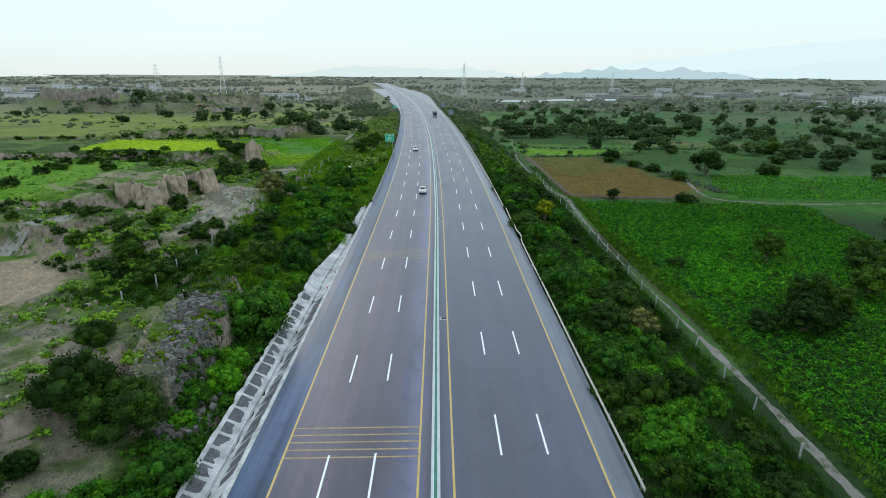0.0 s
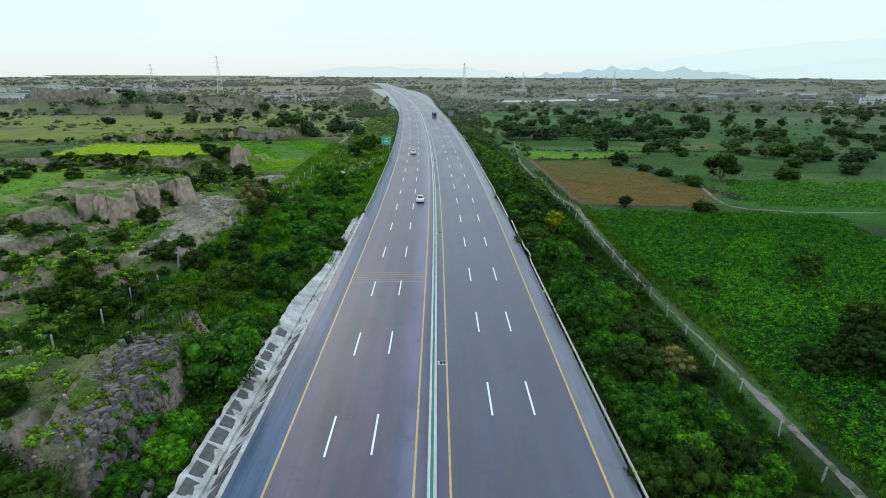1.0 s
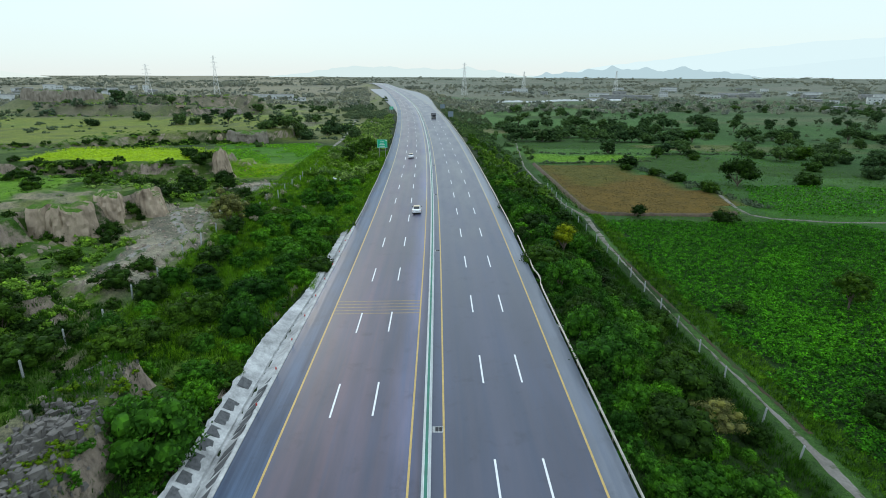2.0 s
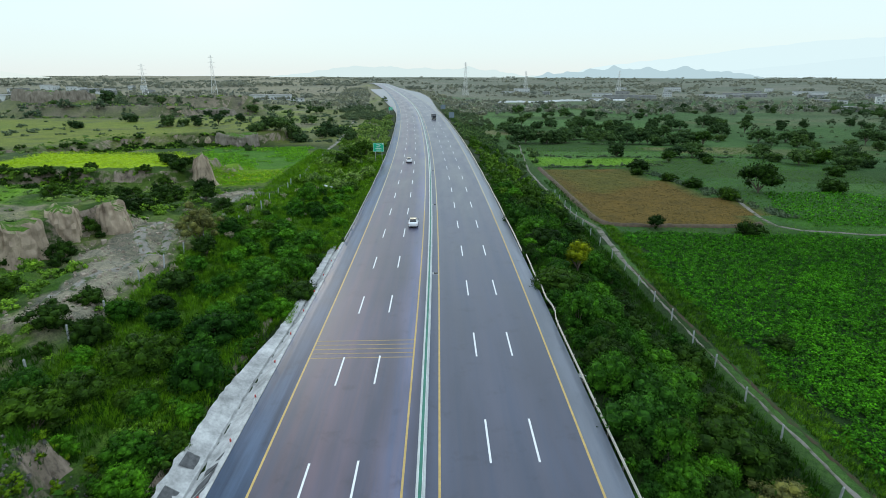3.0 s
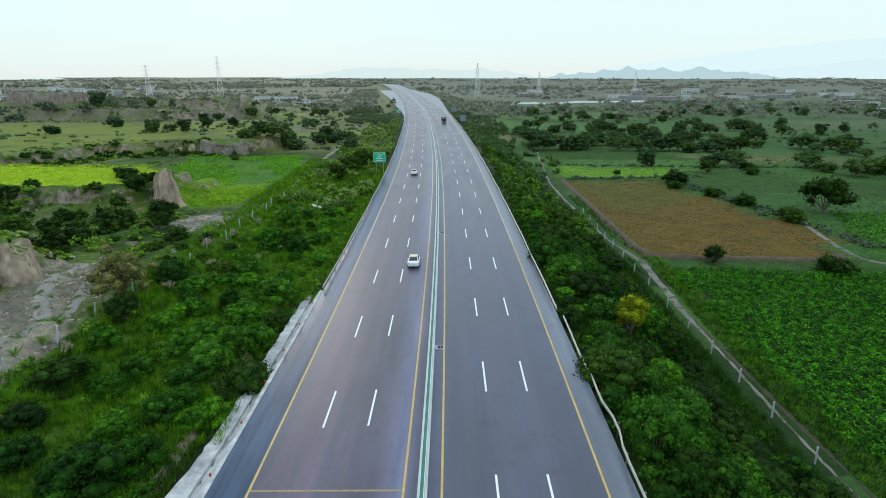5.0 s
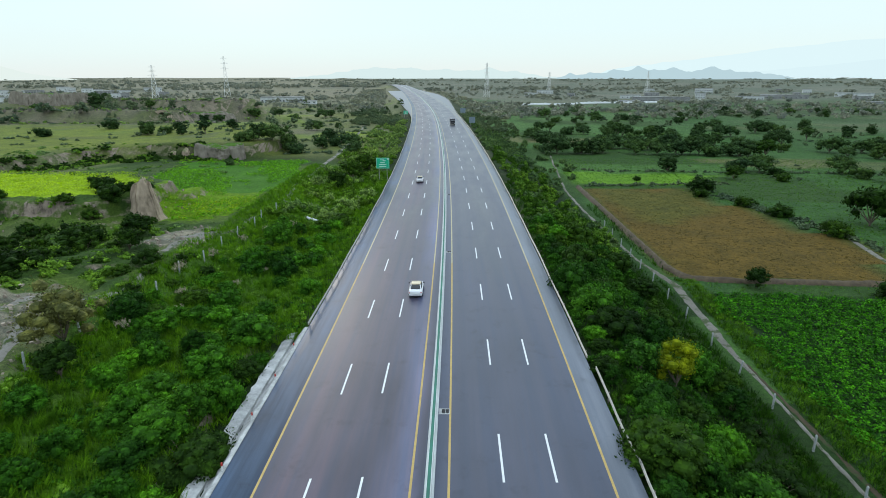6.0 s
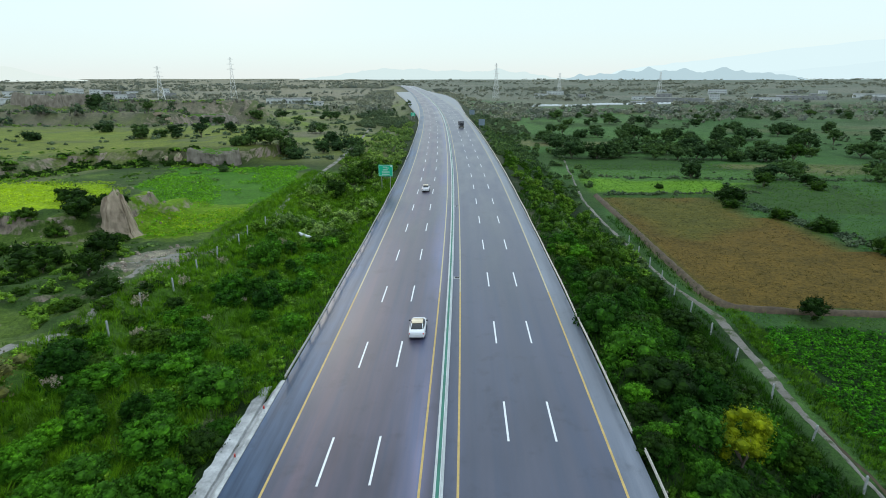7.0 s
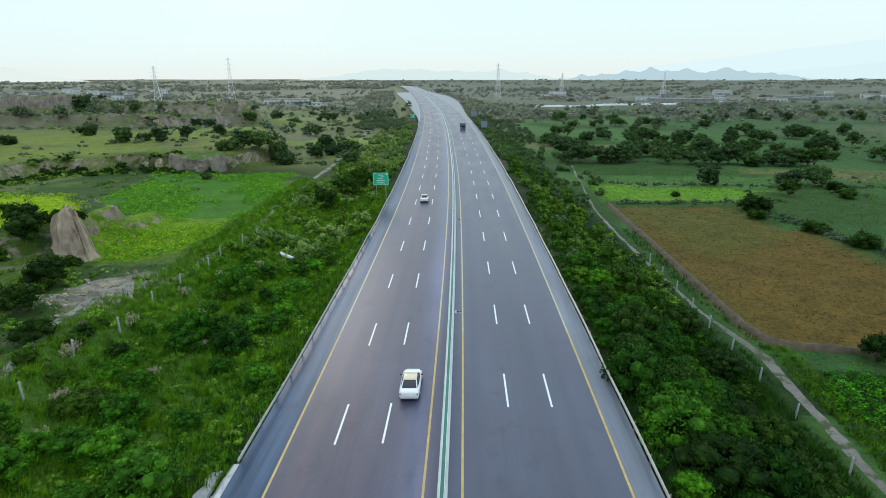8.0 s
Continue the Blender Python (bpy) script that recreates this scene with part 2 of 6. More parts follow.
# haze mixed into three leaf colours; nearer scrub shares the last two
M_LEAF_HAZY = leafy("pale_hazed_leaves", (0.062, 0.090, 0.056), (0.150, 0.195, 0.110), 0.8, 0.06, 0.3)
M_LEAF_MID = leafy("dark_hazed_leaves", (0.066, 0.112, 0.046), (0.222, 0.320, 0.120), 0.75, 0.08)
M_LEAF_PALED = leafy("green_hazed_leaves", (0.0490, 0.1152, 0.0144), (0.2736, 0.4464, 0.0518), 0.75, 0.12)
M_LEAF = leafy("green_leaves", (0.006, 0.024, 0.003), (0.066, 0.196, 0.018), 0.7, 0.14)
M_LEAF_BRIGHT = leafy("bright_leaves", (0.010, 0.042, 0.003), (0.096, 0.275, 0.018), 0.7, 0.18)
M_LEAF_YELLOW = leafy("yellowing_leaves", (0.085, 0.125, 0.003), (0.36, 0.37, 0.012), 0.7, 0.2)
M_LEAF_BROWN = leafy("browning_leaves", (0.0980, 0.0980, 0.0308), (0.4200, 0.3640, 0.1400), 0.7, 0.12)
# pale grey-green that holds the haze over far trees
M_LEAF_FAR = leafy("far_hazed_leaves", (0.200, 0.205, 0.180), (0.270, 0.275, 0.235), 0.8, 0.05, 0.3)
M_GRASS = leafy("grass_blades", (0.004, 0.022, 0.002), (0.050, 0.142, 0.007), 0.75, 0.15)
M_GRASS_BRIGHT = leafy("fresh_grass_blades", (0.0289, 0.0850, 0.0051), (0.1275, 0.2550, 0.0153), 0.75, 0.18)
M_FIELDGRASS = leafy("field_grass_blades", (0.0221, 0.0638, 0.0059), (0.0850, 0.1827, 0.0153), 0.75, 0.12)
M_DRYGRASS = leafy("dry_grass_blades", (0.050, 0.042, 0.006), (0.105, 0.076, 0.014), 0.8, 0.1)
M_TUFT = leafy("yellow_green_tufts", (0.030, 0.066, 0.004), (0.130, 0.215, 0.012), 0.8, 0.12)
M_LEAF_FRESH = leafy("fresh_green_leaves", (0.0275, 0.0750, 0.0075), (0.1750, 0.3375, 0.0300), 0.75, 0.12)
M_LEAF_GROVE = leafy("grove_leaves", (0.018, 0.040, 0.016), (0.074, 0.125, 0.044), 0.8, 0.06, 0.7)
M_MUSTARD = leafy("mustard_leaves", (0.20, 0.31, 0.004), (0.42, 0.56, 0.008), 0.5, 0.25, 0.5)
M_LUSH = leafy("lush_crop_leaves", (0.0270, 0.0945, 0.0027), (0.1800, 0.4320, 0.0090), 0.7, 0.18)
M_CROP_YOUNG = leafy("young_crop_leaves", (0.010, 0.062, 0.003), (0.095, 0.340, 0.012), 0.7, 0.12)
M_CROP = leafy("crop_leaves", (0.0041, 0.0306, 0.0020), (0.0775, 0.2856, 0.0102), 0.7, 0.10, 1.5)
M_PLUME = simple("dry_plume_grass", (0.36, 0.30, 0.21), 0.9, 0, 2.0, 0.2)

# ---- the lie of the land ----
ROAD_Y0, ROAD_R, CURVE, FALL = 90.0, 4600.0, 510.0, 0.0157   # start of the left curve, its radius and length, the cross fall
CENTRE_X = -0.97
EDGE_L, EDGE_R = -15.25, 15.05


def step(a, b, v):
    t = np.clip((np.asarray(v, float) - a) / (b - a), 0, 1)
    return t * t * (3 - 2 * t)


def centre(y):
    y = np.asarray(y, float)
    d = np.clip(y - ROAD_Y0, 0, CURVE)
    e = np.maximum(y - ROAD_Y0 - CURVE, 0)   # a gentler bend further on
    return CENTRE_X - d * d / (2 * ROAD_R) - e * CURVE / ROAD_R - e * e / 30000.0 - 0.3 * step(220, 330, y)


def heading(y):
    """How far the road has turned left, in radians."""
    return min(max(y - ROAD_Y0, 0), CURVE) / ROAD_R + max(y - ROAD_Y0 - CURVE, 0) / 15000.0


def rise(y):
    return 1.0 * step(170, 460, y) - 5.0 * step(1350, 1750, y)


def slip_edge(side, y):
    """How far the paved edge of the far interchange lies outside the usual one."""
    if side < 0:
        return 8.0 * step(400, 600, y) + 12.0 * step(540, 960, y)
    return 12.5 * step(415, 740, y) * (1 - 0.75 * step(790, 960, y))


def on_road(u, y, up=0.0):
    """A place u metres to the right of the road's centre line, at the station y."""
    th = heading(y)
    return Vector((float(centre(y)) + u * math.cos(th), y + u * math.sin(th), float(rise(y)) + FALL * u + up))


def hashed(i, j, seed):
    n = (i.astype(np.int64) * 374761393 + j.astype(np.int64) * 668265263 + seed * 1442695041) & 0x7FFFFFFF
    n = ((n ^ (n >> 13)) * 1274126177) & 0x7FFFFFFF
    return ((n ^ (n >> 16)) & 0xFFFF) / 65535.0


def rough(x, y, size, seed=0):
    """Smooth noise from 0 to 1 with features of that size."""
    x, y = np.asarray(x, float) / size, np.asarray(y, float) / size
    i, j = np.floor(x), np.floor(y)
    fx, fy = x - i, y - j
    fx, fy = fx * fx * (3 - 2 * fx), fy * fy * (3 - 2 * fy)
    a, b, c, d = hashed(i, j, seed), hashed(i + 1, j, seed), hashed(i, j + 1, seed), hashed(i + 1, j + 1, seed)
    return (a * (1 - fx) + b * fx) * (1 - fy) + (c * (1 - fx) + d * fx) * fy


def rough3(x, y, size, seed=0):
    return (rough(x, y, size, seed) * 4 + rough(x, y, size / 2.1, seed + 1) * 2 + rough(x, y, size / 4.3, seed + 2)) / 7


# flat-topped remnants of the eroded land: middle, half sizes, turn, height, squareness, sharpness of the edge
MESAS = (
    (-27.2, 53.5, 3.4, 14.5, 6, 4.2, 2.4, 0.25, 0.7),
    (-185, 352, 46, 22, 0, 11.0, 3.0, 0.3, 0.45),
    (-165, 396, 46, 18, 8, 15.0, 3.0, 0.4, 0.45),
    (-318, 515, 36, 14, 6, 12.0, 5.0, 0.3, 0.3),
)
# terraces with steep, rain-cut edges: height of the top, outline
TERRACES = (
    (8.1, ((-150, 78), (-90, 86), (-77, 91.5), (-70, 93.5), (-63.5, 96), (-61, 103), (-66, 107), (-62, 111.5), (-57.5, 112), (-55.5, 118), (-53, 121), (-54, 127), (-60, 131), (-66, 135), (-80, 139), (-150, 141))),
    (6.9, ((-150, 159), (-100, 160), (-66, 163), (-59.5, 165.5), (-57, 170), (-59, 182), (-70, 190), (-100, 193), (-150, 192))),
    (5.7, ((-230, 203), (-122, 207), (-114, 238), (-95, 249), (-66, 249.5), (-62, 264), (-68, 300), (-90, 340), (-230, 345))),
    (4.5, ((-80, 24), (-37, 33), (-31, 41), (-29.8, 49), (-32, 56.5), (-39, 58.5), (-45.5, 54.5), (-52, 51.5), (-80, 50))),
    (5.6, ((-53.5, 75.5), (-47, 72.5), (-43.2, 76.5), (-44, 80), (-50, 85), (-60, 87), (-62, 82.5))),
    (7.6, ((-95, 78), (-74, 79), (-66, 81.5), (-59, 81), (-53, 84), (-51.5, 87.5), (-56, 91), (-70, 91), (-95, 90))),
    (4.4, ((-58, 184), (-55, 172), (-52.5, 174), (-55, 190))),
)


def edge_distance(x, y, corners):
    """Metres into a polygon, negative outside."""
    best = np.full(np.shape(x), 1e9)
    for (ax, ay), (bx, by) in zip(corners, corners[1:] + corners[:1]):
        dx, dy = bx - ax, by - ay
        t = np.clip(((x - ax) * dx + (y - ay) * dy) / (dx * dx + dy * dy), 0, 1)
        best = np.minimum(best, np.hypot(x - ax - t * dx, y - ay - t * dy))
    return np.where(inside(x, y, list(corners)), best, -best)


def land(x, y):
    """Height of the ground."""
    x, y = np.asarray(x, float), np.asarray(y, float)
    u = x - centre(y)
    u = np.where(u > 15.0, np.maximum(u - slip_edge(1, y), 15.0), np.where(u < -15.2, np.minimum(u + slip_edge(-1, y), -15.2), u))
    zr = rise(y)
    far = step(250, 600, np.hypot(x, y - 50))
    # right of the road: embankment, then low fields
    right = zr - 0.25 + (-5.9 - zr) * step(15.3, 32.0, u) - 1.5 * step(60, 400, u) - 3.0 * step(300, 1500, y)
    right = right + (rough3(x, y, 40, 3) - 0.5) * 1.6 * step(40, 90, u) + (rough3(x, y, 5, 4) - 0.5) * 0.8 * step(17, 24, u) * (1 - step(31, 35, u))
    # left of the road: a shallow dip, then eroded land
    v = -u
    ditch = 1 - step(124, 132, y)
    left = zr - 0.6 - 0.5 * step(16, 20, v) * (1 - ditch) + 1.4 * step(20, 36, v) - 1.3 * ditch * (1 - step(19.2, 20.4, v)) + 0.3 * ditch
    left = left + 1.7 * step(27, 43, v) * (1 - 0.6 * step(170, 300, y)) - (3.5 * step(250, 420, y) + 3.0 * step(420, 1200, y)) * step(15.5, 34, v)
    bad = step(22, 34, v) * (1 - step(140, 170, y)) * (1 - step(150, 260, v))
    left = left + bad * ((rough3(x, y, 14, 7) - 0.45) * 2.6 + (rough3(x, y, 4.2, 8) - 0.5) * 1.5)
    left = left + step(24, 60, v) * (rough3(x, y, 30, 9) - 0.5) * 1.6
    wob = (rough3(x, y, 11, 11) - 0.5) * 1.0 + (rough(x, y, 3.4, 12) - 0.5) * 0.30 + (rough(x, y, 1.7, 13) - 0.5) * 0.12
    top = np.zeros_like(u)
    for mx, my, ax, ay, turn, h, square, edge, sharp in MESAS:
        c, s = math.cos(radians(turn)), math.sin(radians(turn))
        px, py = (x - mx) * c + (y - my) * s, -(x - mx) * s + (y - my) * c
        d = (np.abs(px / ax) ** square + np.abs(py / ay) ** square) ** (1 / square)
        d = d + wob * min(0.6, 6.0 / min(ax, ay))
        low = (1 - sharp) * step(1.0 + edge * 2.0, 1.0 - edge * 0.6, d)
        top = np.maximum(top, h * (low + sharp * step(1.0 + edge * 0.3, 1.0 - edge * 0.3, d)))
    left = left + top * step(21, 25, v)
    # the terraces: a crumbled foot, a steep face, a nearly level top
    cut = (rough3(x, y, 8, 91) - 0.5) * 4.5 + (rough(x, y, 2.3, 92) - 0.5) * 1.3 + (rough(x, y, 1.2, 93) - 0.5) * 0.5
    for height, corners in TERRACES:
        d = edge_distance(x, y, corners) + cut
        body = 0.30 * step(-4.5, -0.2, d) + 0.58 * step(-0.5, 0.55, d) + 0.12 * step(0.2, 5.0, d)
        left = np.where(body > 0, left + np.maximum(height - left, 0) * body, left)
    ridged = step(0, 2.5, edge_distance(x, y, PLOUGHED))   # ploughed along the slope
    left = left + ridged * (0.16 * np.sin((y + 0.55 * x + (rough3(x, y, 9, 95) - 0.5) * 5) * 4.6) - 0.3)
    # harder layers stand out as small ledges
    ledge = 0.95
    q = left / ledge + rough3(x, y, 8, 17) * 1.6
    f = q - np.floor(q)
    inner = 10 * step(70, 80, y)
    left = left + step(25 + inner, 28 + inner, v) * (1 - step(150, 175, y)) * (1 - ridged) * ledge * 0.6 * (step(0.30, 0.62, f) - f)
    left = left + step(25 + inner, 28 + inner, v) * (1 - step(170, 200, y)) * (1 - ridged) * ((rough(x, y, 1.5, 18) - 0.5) * 0.45 + (rough(x, y, 3.1, 19) - 0.5) * 0.5)
    crag = np.abs(rough(x, y, 2.6, 96) - 0.5) * 1.3 + np.abs(rough(x, y, 1.1, 97) - 0.5) * 0.8
    left = left - step(25, 27, v) * (1 - step(58, 72, y)) * (crag - 0.4)
    h = np.where(u > 0, right, left)
    under = (v < 15.3 + 3.6 * ditch) & (u < 15.0)
    h = np.where(under, zr - 0.9 - 0.35 * ditch * (v > 0), h)
    return h + far * (rough3(x, y, 220, 15) - 0.5) * 5.0 * step(60, 200, np.abs(u))


def land_at(x, y):
    return float(land(np.array([x]), np.array([y]))[0])


def inside(x, y, corners):
    """Which of the places lie in a polygon."""
    hit = np.zeros(np.shape(x), bool)
    for (ax, ay), (bx, by) in zip(corners, corners[1:] + corners[:1]):
        if ay != by:
            hit ^= ((ay > y) != (by > y)) & (x < (bx - ax) * (y - ay) / (by - ay) + ax)
    return hit


BROWN_FIELD = [(39.5, 161), (74, 159), (84, 175), (75, 207), (67, 238), (38.5, 238)]
CROP_FIELD = [(41, 20), (150, 20), (210, 150), (120, 165), (88, 168), (78, 152), (41, 154)]
BRIGHT_STRIP = [(38, 246), (82, 243), (88, 262), (41, 268)]
YELLOW_FIELD = [(-108, 164.5), (-68, 166.5), (-61.5, 170), (-63, 178), (-72, 187), (-108, 188)]
LUSH_FIELD = [(-56, 165), (-43, 170), (-40, 200), (-41, 222), (-50, 242), (-84, 240), (-80, 205), (-66, 190)]
PLOUGHED = [(-70, 73), (-60, 76.5), (-50, 70.5), (-48, 63), (-53, 59), (-70, 60)]
GULLY = [(-50, 84), (-42, 88), (-36.5, 89), (-37.2, 100), (-38.2, 114), (-41, 121), (-46, 129), (-51, 130), (-50, 118), (-52, 111), (-46.5, 104), (-46, 96)]
OPEN_SLOPE = [(-96, 56), (-52, 57), (-46, 62), (-50, 72), (-55, 76), (-52, 83), (-60, 83.5), (-96, 80)]
GULLY_FAR = [(-49, 150.5), (-44, 147.5), (-39.5, 151), (-37.8, 162), (-41, 163.5), (-48, 158)]


def cover(x, y, z):
    """Base colour of the ground cover, place by place."""
    u = x - centre(y)
    n1, n2, n3 = rough3(x, y, 26, 21), rough3(x, y, 7, 22), rough3(x, y, 90, 23)
    col = np.empty(x.shape + (3,))

    def paint(mask, colour, strength=1.0):
        w = (np.asarray(mask, float) * strength)[..., None]
        col[:] = col * (1 - w) + np.array(colour) * w

    n4 = rough3(x, y, 3.2, 24)
    col[:] = (0.009, 0.021, 0.004)
    paint(step(0.35, 0.7, n1), (0.014, 0.034, 0.005), 0.8)
    paint(step(0.55, 0.75, n2), (0.010, 0.022, 0.005), 0.7)
    paint(step(22, 27, -u) * (1 - step(225, 250, y)), (0.040, 0.078, 0.016), 0.75)
    paint(step(22, 27, -u) * step(0.5, 0.62, n2) * (1 - step(225, 250, y)), (0.085, 0.135, 0.022), 0.6)
    # bare soil on the eroded left side
    bad = step(23, 28, -u) * (1 - step(116, 134, y - 30 * step(-62, -75, x)))
    valley = step(56, 60, y) * (1 - step(74, 80, y)) * step(-48, -44, x)
    paint(bad * (1 - 0.85 * valley) * step(0.47, 0.60, n4 * 0.5 + n2 * 0.5), (0.165, 0.145, 0.116), 0.85)
    paint(bad * step(0.56, 0.66, n4), (0.085, 0.125, 0.018), 0.6)
    # grass that has come back over the eroded ground
    paint(bad * step(52, 72, y) * step(0.50, 0.60, rough3(x, y, 11, 27)), (0.042, 0.100, 0.010), 0.75)
    paint(bad * step(0.57, 0.66, rough3(x, y, 5, 28)), (0.085, 0.165, 0.012), 0.6)
    paint(step(0, 2.0, edge_distance(x, y, tuple(OPEN_SLOPE))) * step(0.42, 0.56, n4 * 0.5 + n2 * 0.5), (0.205, 0.170, 0.134), 0.8)
    paint(step(0, 1.5, edge_distance(x, y, PLOUGHED)), (0.265, 0.210, 0.160), 0.95)
    # the pale trampled top beside the road
    bare = step(24, 27, -u) * (1 - step(50, 57, y)) * (1 - step(-50, -60, x))
    paint(bare * step(0.30, 0.44, n4 * 0.4 + n2 * 0.6), (0.165, 0.145, 0.120), 0.9)
    paint(bare * step(0.62, 0.70, n4), (0.050, 0.085, 0.014), 0.8)
    # meadow on the plateau
    top = step(0.5, 3.0, edge_distance(x, y, TERRACES[0][1]))
    paint(top * step(-70, -75, x + (n1 - 0.5) * 16), (0.085, 0.190, 0.010), 0.92)
    paint(top * step(0.53, 0.62, n2) * step(-80, -74, x), (0.20, 0.175, 0.135), 0.8)
    wx, wy = x + (n2 - 0.5) * 5, y + (rough3(x, y, 6, 31) - 0.5) * 7
    for corners in (GULLY, GULLY_FAR):
        paint(inside(wx, wy, corners), (0.225, 0.205, 0.172), 0.95)
        paint(inside(wx, wy, corners) * step(0.47, 0.58, n4), (0.11, 0.108, 0.09), 0.85)
        paint(inside(wx, wy, corners) * step(0.58, 0.66, rough3(x, y, 4, 33)), (0.070, 0.105, 0.022), 0.8)
    # left plain, drier with distance, its tones raised to stand in for haze
    plain = step(196, 214, y) * step(20, 30, -u) * step(240, 262, y + 60 * step(-95, -115, x))
    paint(plain, (0.106, 0.130, 0.034), 0.9)
    paint(plain * step(0.5, 0.62, n3), (0.120, 0.132, 0.042), 0.8)
    paint(plain * step(0.54, 0.64, n1), (0.088, 0.098, 0.044), 0.8)
    bed = hashed(np.floor((y - 0.25 * x + (n1 - 0.5) * 22) / 26.0), np.floor((x + 0.2 * y + (n3 - 0.5) * 40) / 70.0), 9)
    paint(plain * (bed > 0.72), (0.115, 0.165, 0.030), 0.8)
    paint(plain * (bed < 0.3), (0.092, 0.112, 0.050), 0.8)
    paint(plain * ((bed > 0.5) & (bed < 0.58)) * step(320, 360, y), (0.155, 0.145, 0.11), 0.6)
    paint(plain * (bed > 0.95), (0.140, 0.195, 0.018), 0.8)
    paint(plain * step(0.60, 0.68, n2) * step(300, 360, y), (0.14, 0.135, 0.105), 0.5)
    paint(step(2, 7, edge_distance(x, y, TERRACES[2][1])) * (1 - step(305, 330, y)) * step(0.3, 0.42, n2), (0.128, 0.160, 0.026), 0.85)
    mound = step(1.5, 1.0, np.hypot((x + 172) / 62, (y - 368) / 42))
    paint(mound, (0.082, 0.090, 0.052), 0.85)
    paint(mound * step(0.48, 0.58, n2), (0.135, 0.122, 0.096), 0.8)
    # right plain: plots of grass in long strips
    low = step(33, 40, u)
    strip = np.floor((y + 0.12 * x + (n1 - 0.5) * 14) / 21.0)
    plot = hashed(strip, np.floor((x + 0.3 * y) / 95.0), 5)
    # the plot greens carry extra blue for distance haze
    paint(low, (0.034, 0.086, 0.022))
    paint(low * (1 - step(41, 45, u)) * (1 - step(150, 158, y)), (0.012, 0.030, 0.006), 0.9)
    paint(low * step(235, 300, y), (0.047, 0.114, 0.028), 0.85)
    paint(low * (plot > 0.55), (0.051, 0.116, 0.028))
    paint(low * (plot > 0.82) * (y > 240), (0.1120, 0.1190, 0.0525))
    paint(low * (plot < 0.25), (0.028, 0.066, 0.014))
    paint(low * step(120, 170, x) * step(180, 200, y), (0.026, 0.064, 0.018), 0.6)
    paint(inside(x, y, CROP_FIELD), (0.012, 0.034, 0.006))
    paint(inside(x, y, CROP_FIELD) * step(140, 165, y + 0.4 * (x - 80)), (0.028, 0.100, 0.008), 0.9)
    paint(inside(x + (n2 - 0.5) * 3, y + (n2 - 0.5) * 3, BROWN_FIELD), (0.096, 0.064, 0.012))
    paint(inside(x + (n2 - 0.5) * 3, y + (n2 - 0.5) * 3, BROWN_FIELD) * step(0.50, 0.66, n1), (0.072, 0.076, 0.013), 0.8)
    paint(inside(x, y, BRIGHT_STRIP), (0.085, 0.190, 0.010))
    paint(inside(x + (n2 - 0.5) * 5, y + (n4 - 0.5) * 4, YELLOW_FIELD), (0.230, 0.350, 0.006))
    paint(inside(x + (n2 - 0.5) * 9, y + (n2 - 0.5) * 9, LUSH_FIELD), (0.040, 0.125, 0.006))
    paint(inside(x + (n2 - 0.5) * 9, y + (n2 - 0.5) * 9, LUSH_FIELD) * (y < 190 + 10 * (n1 - 0.5)), (0.120, 0.210, 0.006), 0.8)
    # fresh verge left of the road
    paint(step(15.4, 16.5, -u) * (1 - step(36, 42, -u)) * step(84, 96, y) * (1 - step(220, 250, y)) * step(17, 20, -u - 1.5 * (y < 128)) * (x > -36.8 - 40 * (y > 128)), (0.054, 0.120, 0.012), 0.85)
    # bare strips beside the road
    paint(step(14.6, 15.0, u) * (1 - step(15.6, 16.6, u + (n2 - 0.5) * 2)), (0.0910, 0.0910, 0.0595), 0.8)
    # the far plain: scrub land paled with distance to stand in for haze
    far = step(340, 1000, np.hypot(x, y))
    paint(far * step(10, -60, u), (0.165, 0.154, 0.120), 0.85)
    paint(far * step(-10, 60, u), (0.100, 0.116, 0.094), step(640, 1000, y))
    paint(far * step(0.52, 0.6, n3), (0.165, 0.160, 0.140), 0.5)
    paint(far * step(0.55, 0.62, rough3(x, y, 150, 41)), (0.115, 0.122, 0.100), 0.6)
    return col

# ---- building helpers ----
def mesh_from(name, verts, faces, mat, smooth=False):
    me = bpy.data.meshes.new(name)
    me.from_pydata(verts, [], faces)
    me.materials.append(mat)
    if smooth:
        me.shade_smooth()
    me.update()
    return me


def thing(name, label, category, group="", kind="", at=None):
    """An empty at a thing's base, which holds its parts."""
    ob = tagged(new(name), label, category, group, kind)
    if at is not None:
        ob.matrix_basis = at
    return ob


def hang(ob, parent, label=""):
    ob.parent = parent
    if label:
        ob["label"] = label
    return ob


def part(name, bm, mat, parent, label="", smooth=False):
    me = bpy.data.meshes.new(name)
    bm.to_mesh(me)
    bm.free()
    me.materials.append(mat)
    if smooth:
        me.shade_smooth()
    return hang(new(name, me), parent, label)


def box(bm, x0, x1, y0, y1, z0, z1, bevel=0.0):
    made = bmesh.ops.create_cube(bm, size=1.0, matrix=Matrix.LocRotScale(((x0 + x1) / 2, (y0 + y1) / 2, (z0 + z1) / 2), None, (x1 - x0, y1 - y0, z1 - z0)))
    if bevel:
        edges = list({e for v in made["verts"] for e in v.link_edges})
        bmesh.ops.bevel(bm, geom=edges, offset=bevel, segments=2, affect="EDGES", profile=0.5)


def tube(bm, a, b, r0, r1=None, sides=8):
    """A tapered round bar from a to b."""
    a, b = Vector(a), Vector(b)
    d = b - a
    m = Matrix.Translation((a + b) / 2) @ d.to_track_quat("Z", "Y").to_matrix().to_4x4()
    bmesh.ops.create_cone(bm, cap_ends=True, segments=sides, radius1=r0, radius2=r0 if r1 is None else r1, depth=d.length, matrix=m)


